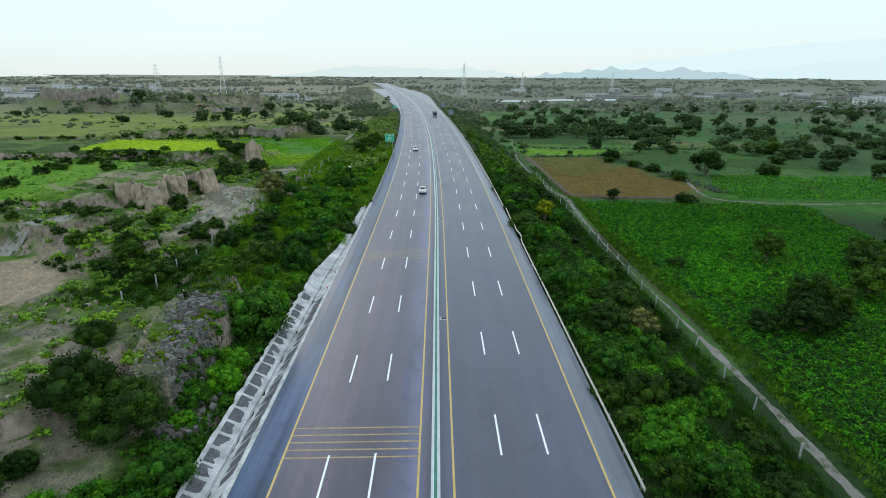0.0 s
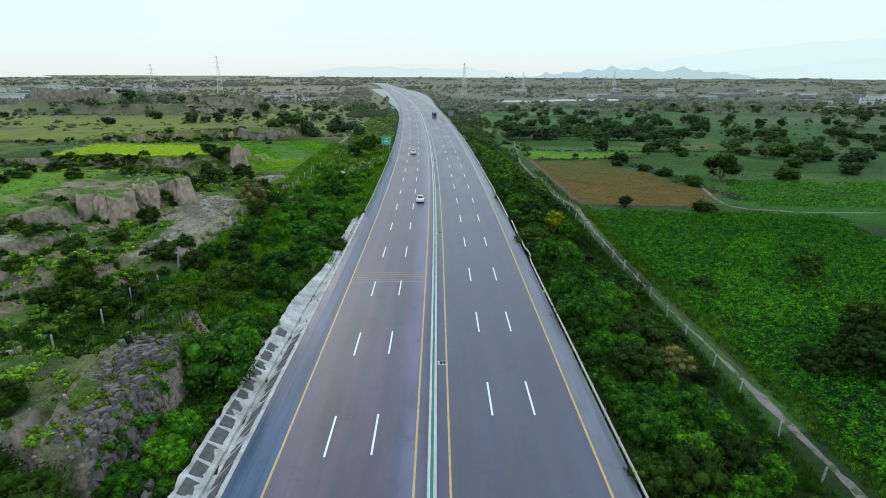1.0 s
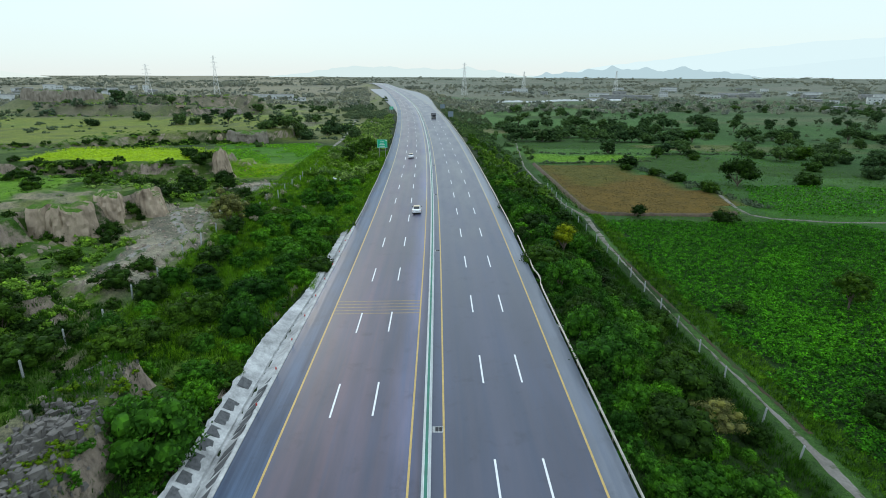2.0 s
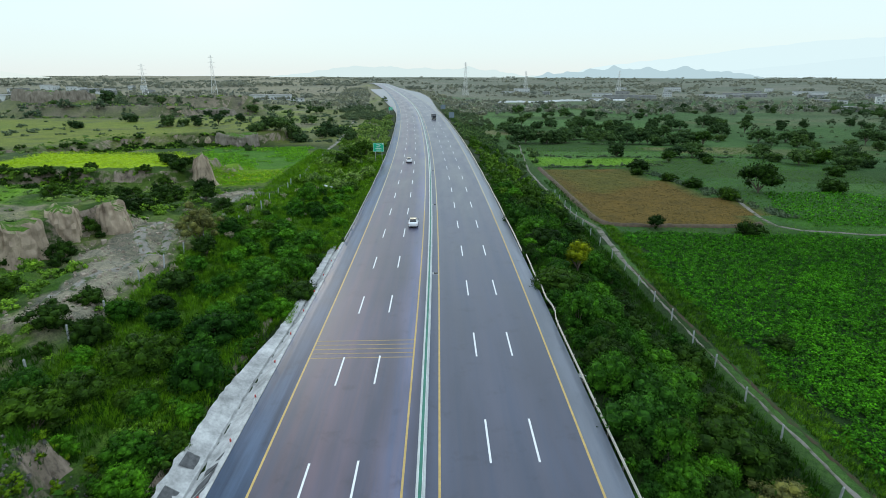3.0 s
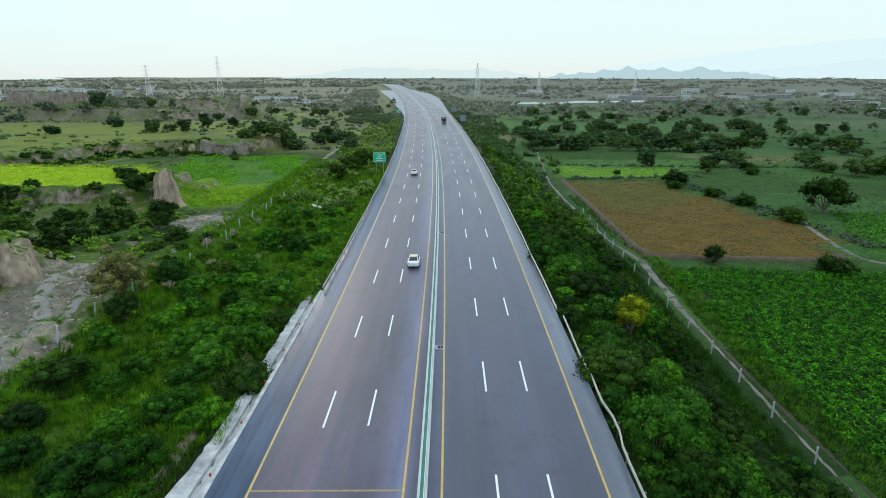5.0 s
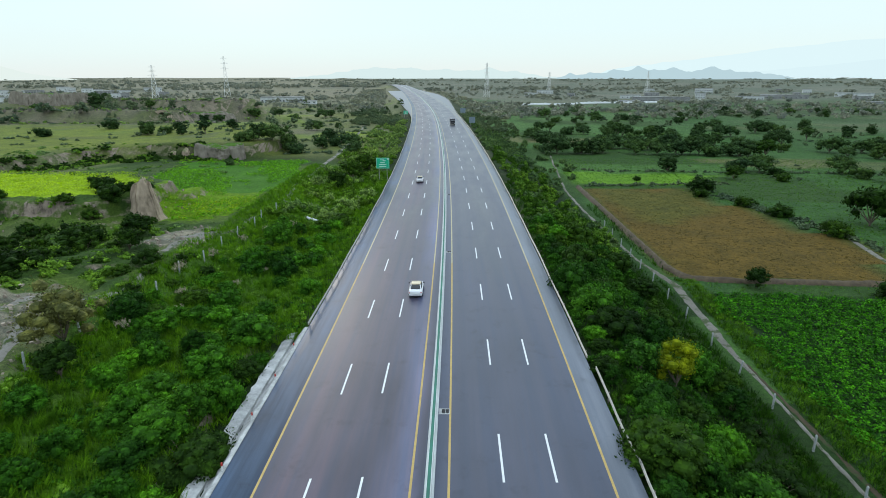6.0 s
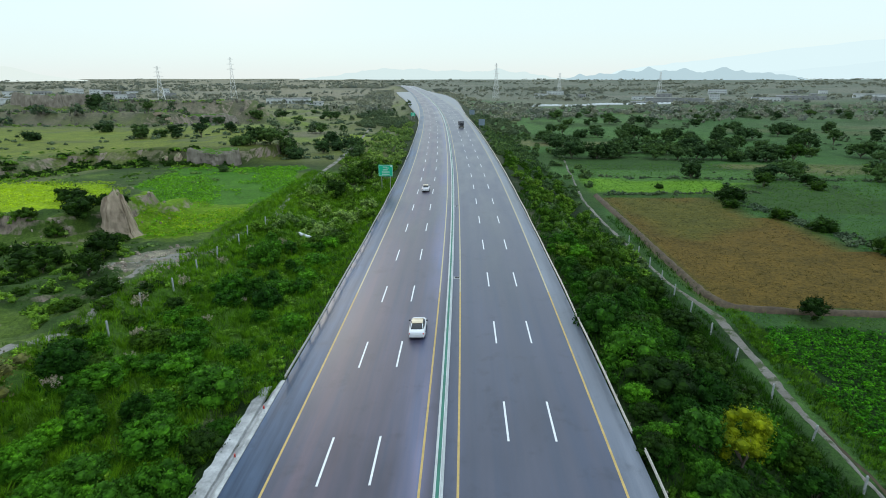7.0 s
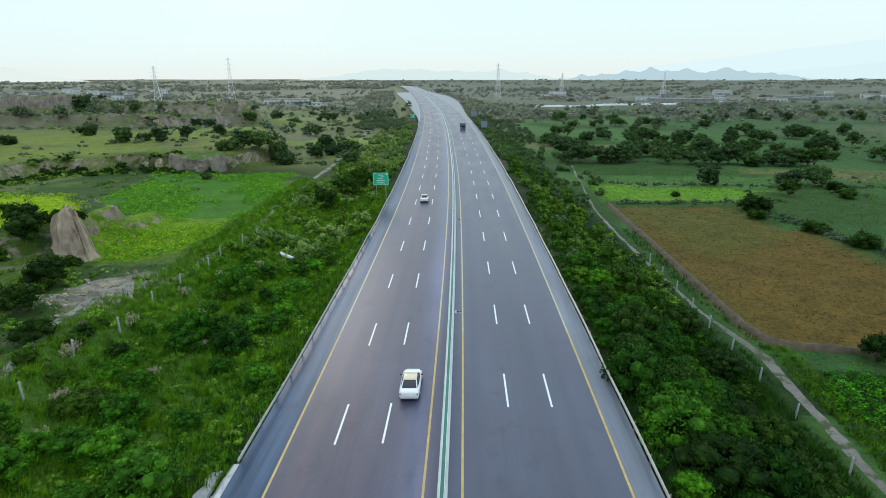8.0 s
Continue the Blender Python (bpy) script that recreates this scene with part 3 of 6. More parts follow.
def loft(name, profile, stations, mat, parent=None, smooth=False):
    """A profile of (u, height) carried along the road through the stations."""
    verts, faces, n = [], [], len(profile)
    for y in stations:
        verts += [tuple(on_road(u, y, h)) for u, h in profile]
    for k in range(len(stations) - 1):
        for i in range(n - 1):
            a = k * n + i
            faces.append((a, a + 1, a + 1 + n, a + n))
    me = mesh_from(name, verts, faces, mat, smooth)
    uv = me.uv_layers.new(name="UVMap")
    flat = np.array([(u, y) for y in stations for u, _ in profile], np.float32)
    loops = np.empty(len(me.loops), np.int32)
    me.loops.foreach_get("vertex_index", loops)
    uv.data.foreach_set("uv", flat[loops].ravel())
    ob = new(name, me)
    if parent is not None:
        ob.parent = parent
    return ob


def stations(a, b, near=4.0):
    out, y = [], a
    while y < b:
        out.append(y)
        y += near if y < 350 else near * 3
    return out + [b]


# ---- ground ----
def axis(fine0, fine1, pitch, low, high, grow=1.09):
    vals = list(np.arange(fine0, fine1, pitch))
    s, v = pitch, vals[-1]
    while v < high:
        s *= grow
        v += s
        vals.append(v)
    s, v, head = pitch, vals[0], []
    while v > low:
        s *= grow
        v -= s
        head.append(v)
    return np.array(head[::-1] + vals)


def ground():
    xs, ys = axis(-96, -20, 0.5, -4600, 4600, 1.065), axis(30, 200, 0.5, -500, 4850, 1.05)
    gx, gy = np.meshgrid(xs, ys)
    gz = land(gx, gy)
    nx, ny = len(xs), len(ys)
    me = bpy.data.meshes.new("ground")
    me.vertices.add(nx * ny)
    me.vertices.foreach_set("co", np.stack([gx, gy, gz], -1).astype(np.float32).ravel())
    a = (np.arange(ny - 1)[:, None] * nx + np.arange(nx - 1)).ravel()
    quads = np.stack([a, a + 1, a + 1 + nx, a + nx], -1)
    me.loops.add(quads.size)
    me.loops.foreach_set("vertex_index", quads.ravel().astype(np.int32))
    me.polygons.add(len(quads))
    me.polygons.foreach_set("loop_start", (np.arange(len(quads)) * 4).astype(np.int32))
    me.materials.append(M_GROUND)
    layer = me.color_attributes.new("cover", "FLOAT_COLOR", "POINT")
    col = np.ones((ny, nx, 4), np.float32)
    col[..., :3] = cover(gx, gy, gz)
    layer.data.foreach_set("color", col.ravel())
    me.update(calc_edges=True)
    me.validate()
    me.shade_smooth()
    return tagged(new("ground", me), "green and eroded open country with fields and bare rock", "ground", kind="structure")


ground()

# ---- road ----
FAR_END = 1650.0
ST = stations(-60, FAR_END)
road = thing("road", "six-lane asphalt motorway with worn brownish lanes", "road", kind="structure")
LANES = (-12.30, -8.62, -4.88, -1.33, 1.38, 5.30, 9.05, 12.95)
loft("carriageway", [(-12.40, 0), (-6.0, 0), (-0.5, 0)], ST, M_ROAD_L, road)
loft("carriageway", [(-0.5, 0), (6.0, 0), (13.0, 0)], ST, M_ROAD_R, road)
loft("shoulder", [(EDGE_L, -0.06), (-14.3, -0.01), (-12.40, 0)], ST, M_SHOULDER, road)
loft("shoulder", [(13.0, 0), (14.4, -0.01), (EDGE_R, -0.06), (EDGE_R + 0.05, -0.7)], ST, M_SHOULDER_R, road)
for u in (LANES[0], LANES[3], LANES[4], LANES[7]):
    loft("edge_line", [(u - 0.09, 0.005), (u + 0.09, 0.005)], stations(-60, 150), M_YELLOW, road)
    loft("edge_line", [(u - 0.09, 0.005), (u + 0.09, 0.005)], stations(150, FAR_END), M_PALELINE, road)
PITCH, DASH = 16.45, 5.5


def dashes(u, first):
    me = mesh_from("lane_dash", [(-0.085, -DASH, 0), (0.085, -DASH, 0), (0.085, 0, 0), (-0.085, 0, 0)], [(0, 1, 2, 3)], M_WHITE)
    y = first
    while y < 620:
        ob = hang(new("lane_dash", me), road)
        th = heading(y - 3)
        ob.matrix_basis = Matrix.Translation(on_road(u, y, 0.006)) @ pose(0, 0, 0, math.degrees(math.atan2(float(rise(y) - rise(y - 6)), 6)), -math.degrees(FALL), math.degrees(th))
        y += PITCH


for u, first in ((LANES[1], 53.55), (LANES[2], 53.75), (LANES[5], 58.75), (LANES[6], 58.75)):
    dashes(u, first - 4 * PITCH)
for base in (36.75, 86.2):
    for k in range(5):
        y = base + k * 0.96
        c = [on_road(LANES[0] + 0.09, y, 0.005), on_road(LANES[3] - 0.09, y, 0.005), on_road(LANES[3] - 0.09, y + 0.16, 0.005), on_road(LANES[0] + 0.09, y + 0.16, 0.005)]
        hang(new("rumble_bar", mesh_from("rumble_bar", [tuple(p) for p in c], [(0, 1, 2, 3)], M_FAINT)), road)

# slip roads of the far interchange
for side, y0, y1 in ((-1, 400, 980), (1, 415, 1000)):
    ys = stations(y0, y1, 4.0)
    verts, faces = [], []
    edge = EDGE_L if side < 0 else EDGE_R
    for y in ys:
        w = float(slip_edge(side, y))
        for f in (0.0, 0.5, 1.0):
            verts.append(tuple(on_road(edge + side * w * f, y, -0.05)))
    for k in range(len(ys) - 1):
        q = [(k * 3 + i, k * 3 + i + 1, k * 3 + i + 4, k * 3 + i + 3) for i in range(2)]
        faces += q if side > 0 else [f[::-1] for f in q]
    me = mesh_from("slip_road", verts, faces, M_SHOULDER_R)
    me.uv_layers.new(name="UVMap")
    hang(new("slip_road", me), road)
    loft("kerb_line", [(edge, 0.0), (edge + side * 0.3, 0.0)], ys, M_PALELINE, road)

# ---- median barrier ----
barrier = thing("median_barrier", "white concrete median barrier with a green painted top", "road barrier", kind="structure")
loft("barrier_wall", [(-0.36, 0.0), (-0.34, 0.10), (-0.20, 0.32), (-0.19, 0.80), (-0.17, 0.83), (0.17, 0.83), (0.19, 0.80), (0.20, 0.32), (0.34, 0.10), (0.36, 0.0)], ST, M_BARRIER, barrier)
loft("barrier_cap", [(-0.12, 0.80), (-0.12, 0.86), (-0.10, 0.885), (0.10, 0.885), (0.12, 0.86), (0.12, 0.80)], ST, M_GREEN, barrier)

# ---- mountains on the skyline ----
def skyline(name, label, distance, yaw0, yaw1, base, level, seed, mat, peaks, thick=60.0, teeth=7.0):
    """A long ridge: a level crest, rounded summits and small unevenness, with a back side."""
    n = 220
    verts, faces = [], []
    for k in range(n + 1):
        yaw = yaw0 + (yaw1 - yaw0) * k / n
        h = level * math.sin(math.pi * k / n) ** 0.35
        for py, ph, pw in peaks:
            d = abs(yaw - py) / pw
            h += ph / (1 + d * d * 1.6) if d < 4 else 0
        jag = float(rough3(np.array([yaw * 10.0]), np.array([0.0]), 9.0, seed)[0]) - 0.5
        h = max(0.0, h + jag * teeth * 2) * min(1, k / 14, (n - k) / 14)
        for d, z in ((distance - thick, base), (distance, base + h), (distance + thick, base)):
            verts.append((d * math.sin(radians(yaw)), d * math.cos(radians(yaw)), z))
    for k in range(n):
        a = k * 3
        faces += [(a, a + 3, a + 4, a + 1), (a + 1, a + 4, a + 5, a + 2)]
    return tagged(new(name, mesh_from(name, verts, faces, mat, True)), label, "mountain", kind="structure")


# each range glows flatly in a colour that already holds its haze
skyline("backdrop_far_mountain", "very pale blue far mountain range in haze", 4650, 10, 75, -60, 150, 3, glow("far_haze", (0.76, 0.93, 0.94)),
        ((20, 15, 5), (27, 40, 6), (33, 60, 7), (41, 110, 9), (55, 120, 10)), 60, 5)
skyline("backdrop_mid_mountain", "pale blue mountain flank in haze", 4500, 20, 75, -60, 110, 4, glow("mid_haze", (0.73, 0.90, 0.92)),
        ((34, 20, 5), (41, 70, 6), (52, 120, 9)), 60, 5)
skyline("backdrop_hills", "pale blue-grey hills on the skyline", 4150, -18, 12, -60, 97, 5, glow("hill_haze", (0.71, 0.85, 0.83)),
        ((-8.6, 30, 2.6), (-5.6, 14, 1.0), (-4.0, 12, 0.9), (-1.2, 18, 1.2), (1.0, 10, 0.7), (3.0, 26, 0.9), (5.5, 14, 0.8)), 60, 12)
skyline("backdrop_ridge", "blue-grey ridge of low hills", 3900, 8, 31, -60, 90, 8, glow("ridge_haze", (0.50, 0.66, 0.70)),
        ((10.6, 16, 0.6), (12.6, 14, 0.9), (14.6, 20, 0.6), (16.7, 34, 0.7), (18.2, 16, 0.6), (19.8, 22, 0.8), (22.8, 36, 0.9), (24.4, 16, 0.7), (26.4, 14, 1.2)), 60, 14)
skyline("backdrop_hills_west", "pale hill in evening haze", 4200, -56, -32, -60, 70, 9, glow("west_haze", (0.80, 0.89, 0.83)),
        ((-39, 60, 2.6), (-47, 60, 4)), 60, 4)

# ---- stone pitching of the roadside drain ----
pitching = thing("drain_lining", "concrete drain lining with dark stone panels beside the shoulder", "drain", kind="structure")
DRAIN_END = 128.0


def drain_width(y):
    return 0.74 - 0.30 * float(step(78, 100, y))


def drain_lip(y):
    """How far the lining's outer edge lies from the road's centre line."""
    return 0.4 - EDGE_L + 4.6 * drain_width(y)


def drain_profile(y):
    w = drain_width(y)
    low = 0.72 * float(step(76, 96, y)) + 0.3 * float(step(112, 128, y))
    return [(EDGE_L - 0.02, -0.9), (EDGE_L - 0.02, -0.02), (EDGE_L - 0.38, -0.04), (EDGE_L - 0.42, -0.12), (EDGE_L - 0.4 - 1.75 * w, -0.95), (EDGE_L - 0.4 - 2.15 * w, -0.97),
            (EDGE_L - 0.4 - 2.25 * w, -0.72), (EDGE_L - 0.4 - 2.45 * w, -0.70), (EDGE_L - 0.4 - 4.3 * w, 0.15 - low), (EDGE_L - 0.4 - 4.6 * w, 0.18 - low), (EDGE_L - 0.4 - 4.65 * w, -1.4)]


def drain():
    ys, verts, faces = list(np.arange(4, DRAIN_END, 0.7)) + [DRAIN_END], [], []
    r = np.random.default_rng(5)
    for y in ys:
        for k, (u, h) in enumerate(drain_profile(y)):
            j = 0.07 if k in (2, 3, 8, 9) else 0.025
            verts.append(tuple(on_road(u + r.normal() * j * (k > 1), y, h + r.normal() * 0.02 * (k > 1))))
    n = len(drain_profile(10))
    for k in range(len(ys) - 1):
        faces += [(k * n + i, k * n + i + 1, (k + 1) * n + i + 1, (k + 1) * n + i) for i in range(n - 1)]
    hang(new("lining", mesh_from("lining", verts, faces, M_CONCRETE)), pitching)
    y = 20.0
    while y < 72:   # stone panels between the concrete ribs
        p = drain_profile(y)
        wide = 1.6 + r.uniform(-0.45, 0.6)
        for (u0, h0), (u1, h1), slant in (((p[3][0] - 0.12, p[3][1] - 0.03), (p[4][0] + 0.12, p[4][1] + 0.03), 1.1), ((p[7][0] - 0.22, p[7][1] + 0.08), (p[8][0] + 0.2, p[8][1] - 0.07), 0.15)):
            if r.random() < 0.1:
                continue
            rings = []
            for lift, shrink in ((-0.05, 0.0), (0.03, 0.0), (0.05, 0.1)):
                for a, b in ((0, 0), (1, 0), (1, 1), (0, 1)):
                    s = a + (0.5 - a) * shrink
                    t = b + (0.5 - b) * shrink
                    rings.append(tuple(on_road(u0 + (u1 - u0) * s, y + wide * t - slant * s + r.normal() * 0.05, h0 + (h1 - h0) * s + lift)))
            fs = [(8, 9, 10, 11)] + [(k + a, k + (a + 1) % 4, k + 4 + (a + 1) % 4, k + 4 + a) for k in (0, 4) for a in range(4)]
            hang(new("stone_panel", mesh_from("stone_panel", rings, fs, M_STONE)), pitching)
        y += wide + 0.42


drain()

# ---- guard rails ----
def guard_rail(label, u_of, y0, y1, posts_to):
    ob = thing("guard_rail", label, "guard rail", "guard rails")
    shape = [(0.0, 0.42), (0.045, 0.46), (0.045, 0.50), (0.0, 0.545), (0.0, 0.585), (0.045, 0.63), (0.045, 0.67), (0.0, 0.71), (-0.012, 0.72), (-0.012, 0.41), (0.0, 0.42)]
    ys = [y for y in stations(y0, y1, 2.0)]
    verts, faces, n = [], [], len(shape)
    for y in ys:
        u, h = u_of(y)
        verts += [tuple(on_road(u + d * (-1.6 if u > 0 else 1.6), y, z + h)) for d, z in shape]
    for k in range(len(ys) - 1):
        faces += [(k * n + i, k * n + i + 1, (k + 1) * n + i + 1, (k + 1) * n + i) for i in range(n - 1)]
    hang(new("beam", mesh_from("beam", verts, faces, M_STEEL)), ob, "corrugated pale steel beam")
    bm = bmesh.new()
    box(bm, -0.05, 0.05, -0.07, 0.07, -0.9, 0.74, 0.01)
    first = part("post", bm, M_RUST, ob)
    y = y0 + 1.0
    while y < posts_to:
        u, h = u_of(y)
        p = first.copy() if y > y0 + 1.0 else first
        if p is not first:
            scene.collection.objects.link(p)
        p.matrix_basis = Matrix.Translation(on_road(u + (0.1 if u > 0 else -0.1), y, h))
        y += 4.0
    return ob


def bent(y):
    """The near stretch of the right rail, knocked outwards at its far end."""
    hit = math.exp(-(((y - 97.0) / 2.2) ** 2)) + 0.5 * math.exp(-(((y - 104.0) / 2.5) ** 2))
    return 15.1 + 0.55 * hit + 0.25 * float(step(104, 117, y)), -0.18 * hit + 0.03 * math.sin(y * 0.21)


guard_rail("pale steel guard rail with a dented, bent stretch", bent, 32.0, 117.5, 117)
guard_rail("pale steel guard rail beside the shrubs", lambda y: (15.0 + float(slip_edge(1, y)) + 0.03 * math.sin(y * 0.3), 0.02 * math.sin(y * 0.17)), 119.5, 960, 330)
guard_rail("pale steel guard rail along the hard shoulder", lambda y: (-15.1 - float(slip_edge(-1, y)) + 0.04 * math.sin(y * 0.23), 0.02 * math.sin(y * 0.31)), 127.5, 900, 330)

# ---- drain grates at the median ----
M_IRON = simple("dark_iron", (0.05, 0.05, 0.052), 0.6, 0.6, 4, 0.3)
for y in (62.6, 111.2, 155.4, 199.4):
    g = thing("drain_grate", "pale concrete drain inlet with a dark iron grate", "drain", "median drains", at=Matrix.Translation(on_road(0.92, y, 0.0)))
    bm = bmesh.new()
    box(bm, -0.5, 0.42, -0.42, 0.42, -0.1, 0.02, 0.01)
    part("slab", bm, M_CONCRETE, g)
    for sx in (-0.12, 0.2):
        bm = bmesh.new()
        box(bm, sx - 0.14, sx + 0.14, -0.3, 0.3, 0.015, 0.03)
        for k in range(5):
            box(bm, sx - 0.14, sx + 0.14, -0.28 + k * 0.13, -0.24 + k * 0.13, 0.03, 0.045)
        part("grate", bm, M_IRON, g, "dark iron grate")

# ---- dirt tracks ----
def draped(points):
    p = np.array(points, float)
    p[:, 2] += land(p[:, 0], p[:, 1])
    return [tuple(v) for v in p.tolist()]


def strip(name, label, mid_of, half, y0, y1, mat, lift=0.10, seed=0, pitch=1.0):
    r = np.random.default_rng(seed)
    ys = np.arange(y0, y1, pitch)
    mids = np.array([mid_of(y) for y in ys])
    mids = mids + (rough3(mids, ys, 17, seed + 3) - 0.5) * 0.9
    wide = np.array([half(y) if callable(half) else half for y in ys]) * (0.5 + 1.0 * rough3(mids, ys, 5, seed))
    verts, faces = [], []
    for m, y, w in zip(mids, ys, wide):
        for k in (-1, -0.55, 0, 0.55, 1):
            verts.append((m + k * w + r.normal() * 0.07, y, lift * (1 - 0.9 * abs(k)) + r.normal() * 0.015 - 0.06 * (abs(k) == 1)))
    for i in range(len(ys) - 1):
        faces += [(i * 5 + k, i * 5 + k + 1, i * 5 + k + 6, i * 5 + k + 5) for k in range(4)]
    return tagged(new(name, mesh_from(name, draped(verts), faces, mat, True)), label, "track", kind="structure")


def right_track(y):
    return float(np.interp(y, (20, 80, 88, 98, 114, 134, 141, 150, 157, 163, 171, 187, 208, 234, 252, 290, 330),
                           (36.6, 36.2, 35.8, 35.5, 35.2, 35.8, 36.3, 36.7, 37.4, 36.3, 34.9, 34.3, 33.5, 33.0, 35.0, 38.5, 42.5)))


def left_track(y):
    return -39.5 - 5.5 * (1 - float(step(92, 114, y))) - 3.8 * math.exp(-(((y - 147) / 9) ** 2)) + 2.6 * math.exp(-(((y - 182) / 16) ** 2)) - 21 * float(step(215, 500, y)) - 3.5 * math.exp(-(((y - 122) / 8) ** 2))


strip("dirt_track", "pale worn dirt track along the field edge", right_track, lambda y: 0.62 - 0.40 * float(step(64, 78, y)) + 0.52 * float(step(122, 142, y)) - 0.32 * float(step(157, 166, y)), 20, 330, M_DIRT, 0.11, 3)
strip("wheel_rut", "dark earth wheel rut beside the footpath", lambda y: right_track(y) + 1.25 - 0.6 * float(step(100, 130, y)), 0.34, 70, 132, M_RUT, 0.06, 13)
strip("dirt_track", "pale sandy track through scrub", left_track, 0.75, 92, 470, M_SANDY, 0.12, 5)


def path_between(name, label, points, half, mat, height, seed=0, category="track"):
    """A strip or bank along a bent line."""
    r = np.random.default_rng(seed)
    line = []
    for (ax, ay), (bx, by) in zip(points, points[1:]):
        n = max(2, int(math.hypot(bx - ax, by - ay) / 1.1))
        line += [(ax + (bx - ax) * k / n, ay + (by - ay) * k / n) for k in range(n)]
    line.append(points[-1])
    verts, faces = [], []
    for i, (x, y) in enumerate(line):
        px, py = line[max(i - 1, 0)]
        qx, qy = line[min(i + 1, len(line) - 1)]
        d = math.hypot(qx - px, qy - py) or 1
        nx, ny = (qy - py) / d, -(qx - px) / d
        for k, h in ((-1, -0.1), (-0.6, 0.65), (-0.15, 1.0), (0.3, 0.85), (0.7, 0.45), (1, -0.1)):
            w = half * r.uniform(0.85, 1.2)
            vx, vy = x + nx * k * w, y + ny * k * w
            verts.append((vx, vy, height * h * r.uniform(0.75, 1.25)))
    for i in range(len(line) - 1):
        faces += [(i * 6 + k, i * 6 + k + 1, i * 6 + k + 7, i * 6 + k + 6) for k in range(5)]
    return tagged(new(name, mesh_from(name, draped(verts), faces, mat, True)), label, category, kind="structure")


path_between("dirt_track", "pale track below an eroded clay bank", [(-96, 68), (-78, 73.5), (-66, 78.5), (-58, 84)], 1.3, M_SANDY, 0.12, 18)
path_between("dirt_track", "pale sandy track bending round a bank", [(-38.2, 166), (-38.6, 161), (-41, 156.8), (-46, 153.4), (-53, 151.5)], 1.0, M_SANDY, 0.14, 20)
path_between("dirt_track", "pale sandy branch track in the gully", [(-41.5, 110), (-45.5, 116), (-48.5, 122), (-47.5, 128)], 0.9, M_SANDY, 0.12, 19)
M_BANK = simple("dark_earth_bank", (0.075, 0.054, 0.030), 0.95, 0, 0.8, 0.45, 0.1)
path_between("earth_bank", "dark eroded earth bank round a ploughed field", [(38.2, 240), (38.6, 200), (38.9, 166), (40.5, 160.5), (46, 159.2), (58, 158.6), (73, 157.6), (76.5, 159.5)], 0.9, M_BANK, 0.65, 7, "bank")
path_between("field_path", "pale path between green fields", [(84, 184), (80, 166), (79.5, 158.5), (83.5, 154.6), (96, 151.4), (113, 152), (150, 156), (200, 162)], 0.55, M_DIRT, 0.1, 8)

# ---- boundary posts ----
M_POST = simple("pale_concrete_post", (0.33, 0.345, 0.34), 0.85, 0, 2.0, 0.25)


def post_at(x, y, tilt):
    ob = thing("boundary_post", "weathered pale concrete boundary post standing in grass", "post", "boundary posts", at=Matrix.Translation((x, y, land_at(x, y))) @ pose(0, 0, 0, tilt, tilt * 0.6, tilt * 11))
    bm = bmesh.new()
    box(bm, -0.08, 0.08, -0.08, 0.08, -0.4, 1.75, 0.02)
    bmesh.ops.create_cone(bm, cap_ends=True, segments=4, radius1=0.11, radius2=0.02, depth=0.12, matrix=pose(0, 0, 1.8, 0, 0, 45))
    part("shaft", bm, M_POST, ob)


r = np.random.default_rng(77)
for k in range(24):
    y = 30 + k * 7.1 + r.uniform(-0.8, 0.8)
    post_at(34.2 + 0.25 * math.sin(y / 14.0), y, r.normal() * 3)
for k in range(19):
    y = 60 + k * 6.6 + r.uniform(-0.8, 0.8)
    post_at(-36.6 + r.uniform(-0.5, 0.5) if y > 122 else -37.6, y, r.normal() * 4)

# ---- weathered clay cliffs ----
def clay_material(name, warm):
    """Rain-streaked clay, paler and warmer by the three factors."""
    m, nt, nodes, links, p = material(name)
    g = nodes.new("ShaderNodeNewGeometry")
    mp = nodes.new("ShaderNodeMapping")
    mp.inputs["Scale"].default_value = (1.0, 1.0, 0.42)
    links.new(g.outputs["Position"], mp.inputs["Vector"])
    streaks, lumps, fine = noise_node(nt, 0.55, 8, 0.62, mp.outputs[0]), noise_node(nt, 0.35, 4, 0.6, g.outputs["Position"]), noise_node(nt, 5.0, 5, 0.7, g.outputs["Position"])
    c = ramp(nt, streaks.outputs["Fac"], [(0.30, (0.14, 0.105, 0.075)), (0.40, (0.33, 0.26, 0.19)), (0.6, (0.45, 0.36, 0.265)), (0.75, (0.53, 0.44, 0.335))])
    c = mixed(nt, c, ramp(nt, lumps.outputs["Fac"], [(0.3, [0.68 * k for k in warm]), (0.7, [1.08 * k for k in warm])]), 1.0, "MULTIPLY")
    s = nodes.new("ShaderNodeSeparateXYZ")
    links.new(g.outputs["True Normal"], s.inputs[0])
    grass = ramp(nt, fine.outputs["Fac"], [(0.35, (0.03, 0.075, 0.010)), (0.6, (0.075, 0.150, 0.016)), (0.75, (0.13, 0.15, 0.06))])
    c = mixed(nt, c, grass, ramp(nt, s.outputs["Z"], [(0.55, (0, 0, 0)), (0.8, (1, 1, 1))]))
    links.new(c, p.inputs["Base Color"])
    p.inputs["Roughness"].default_value = 0.95
    p.inputs["Specular IOR Level"].default_value = 0.15
    bumped(nt, p, mixed(nt, streaks.outputs["Fac"], fine.outputs["Fac"], 0.45), 1.0, 0.35)
    return m


M_CLAY = clay_material("weathered_clay", (1.0, 1.0, 1.0))
M_CLAY_GREY = clay_material("grey_weathered_clay", (0.62, 0.68, 0.76))


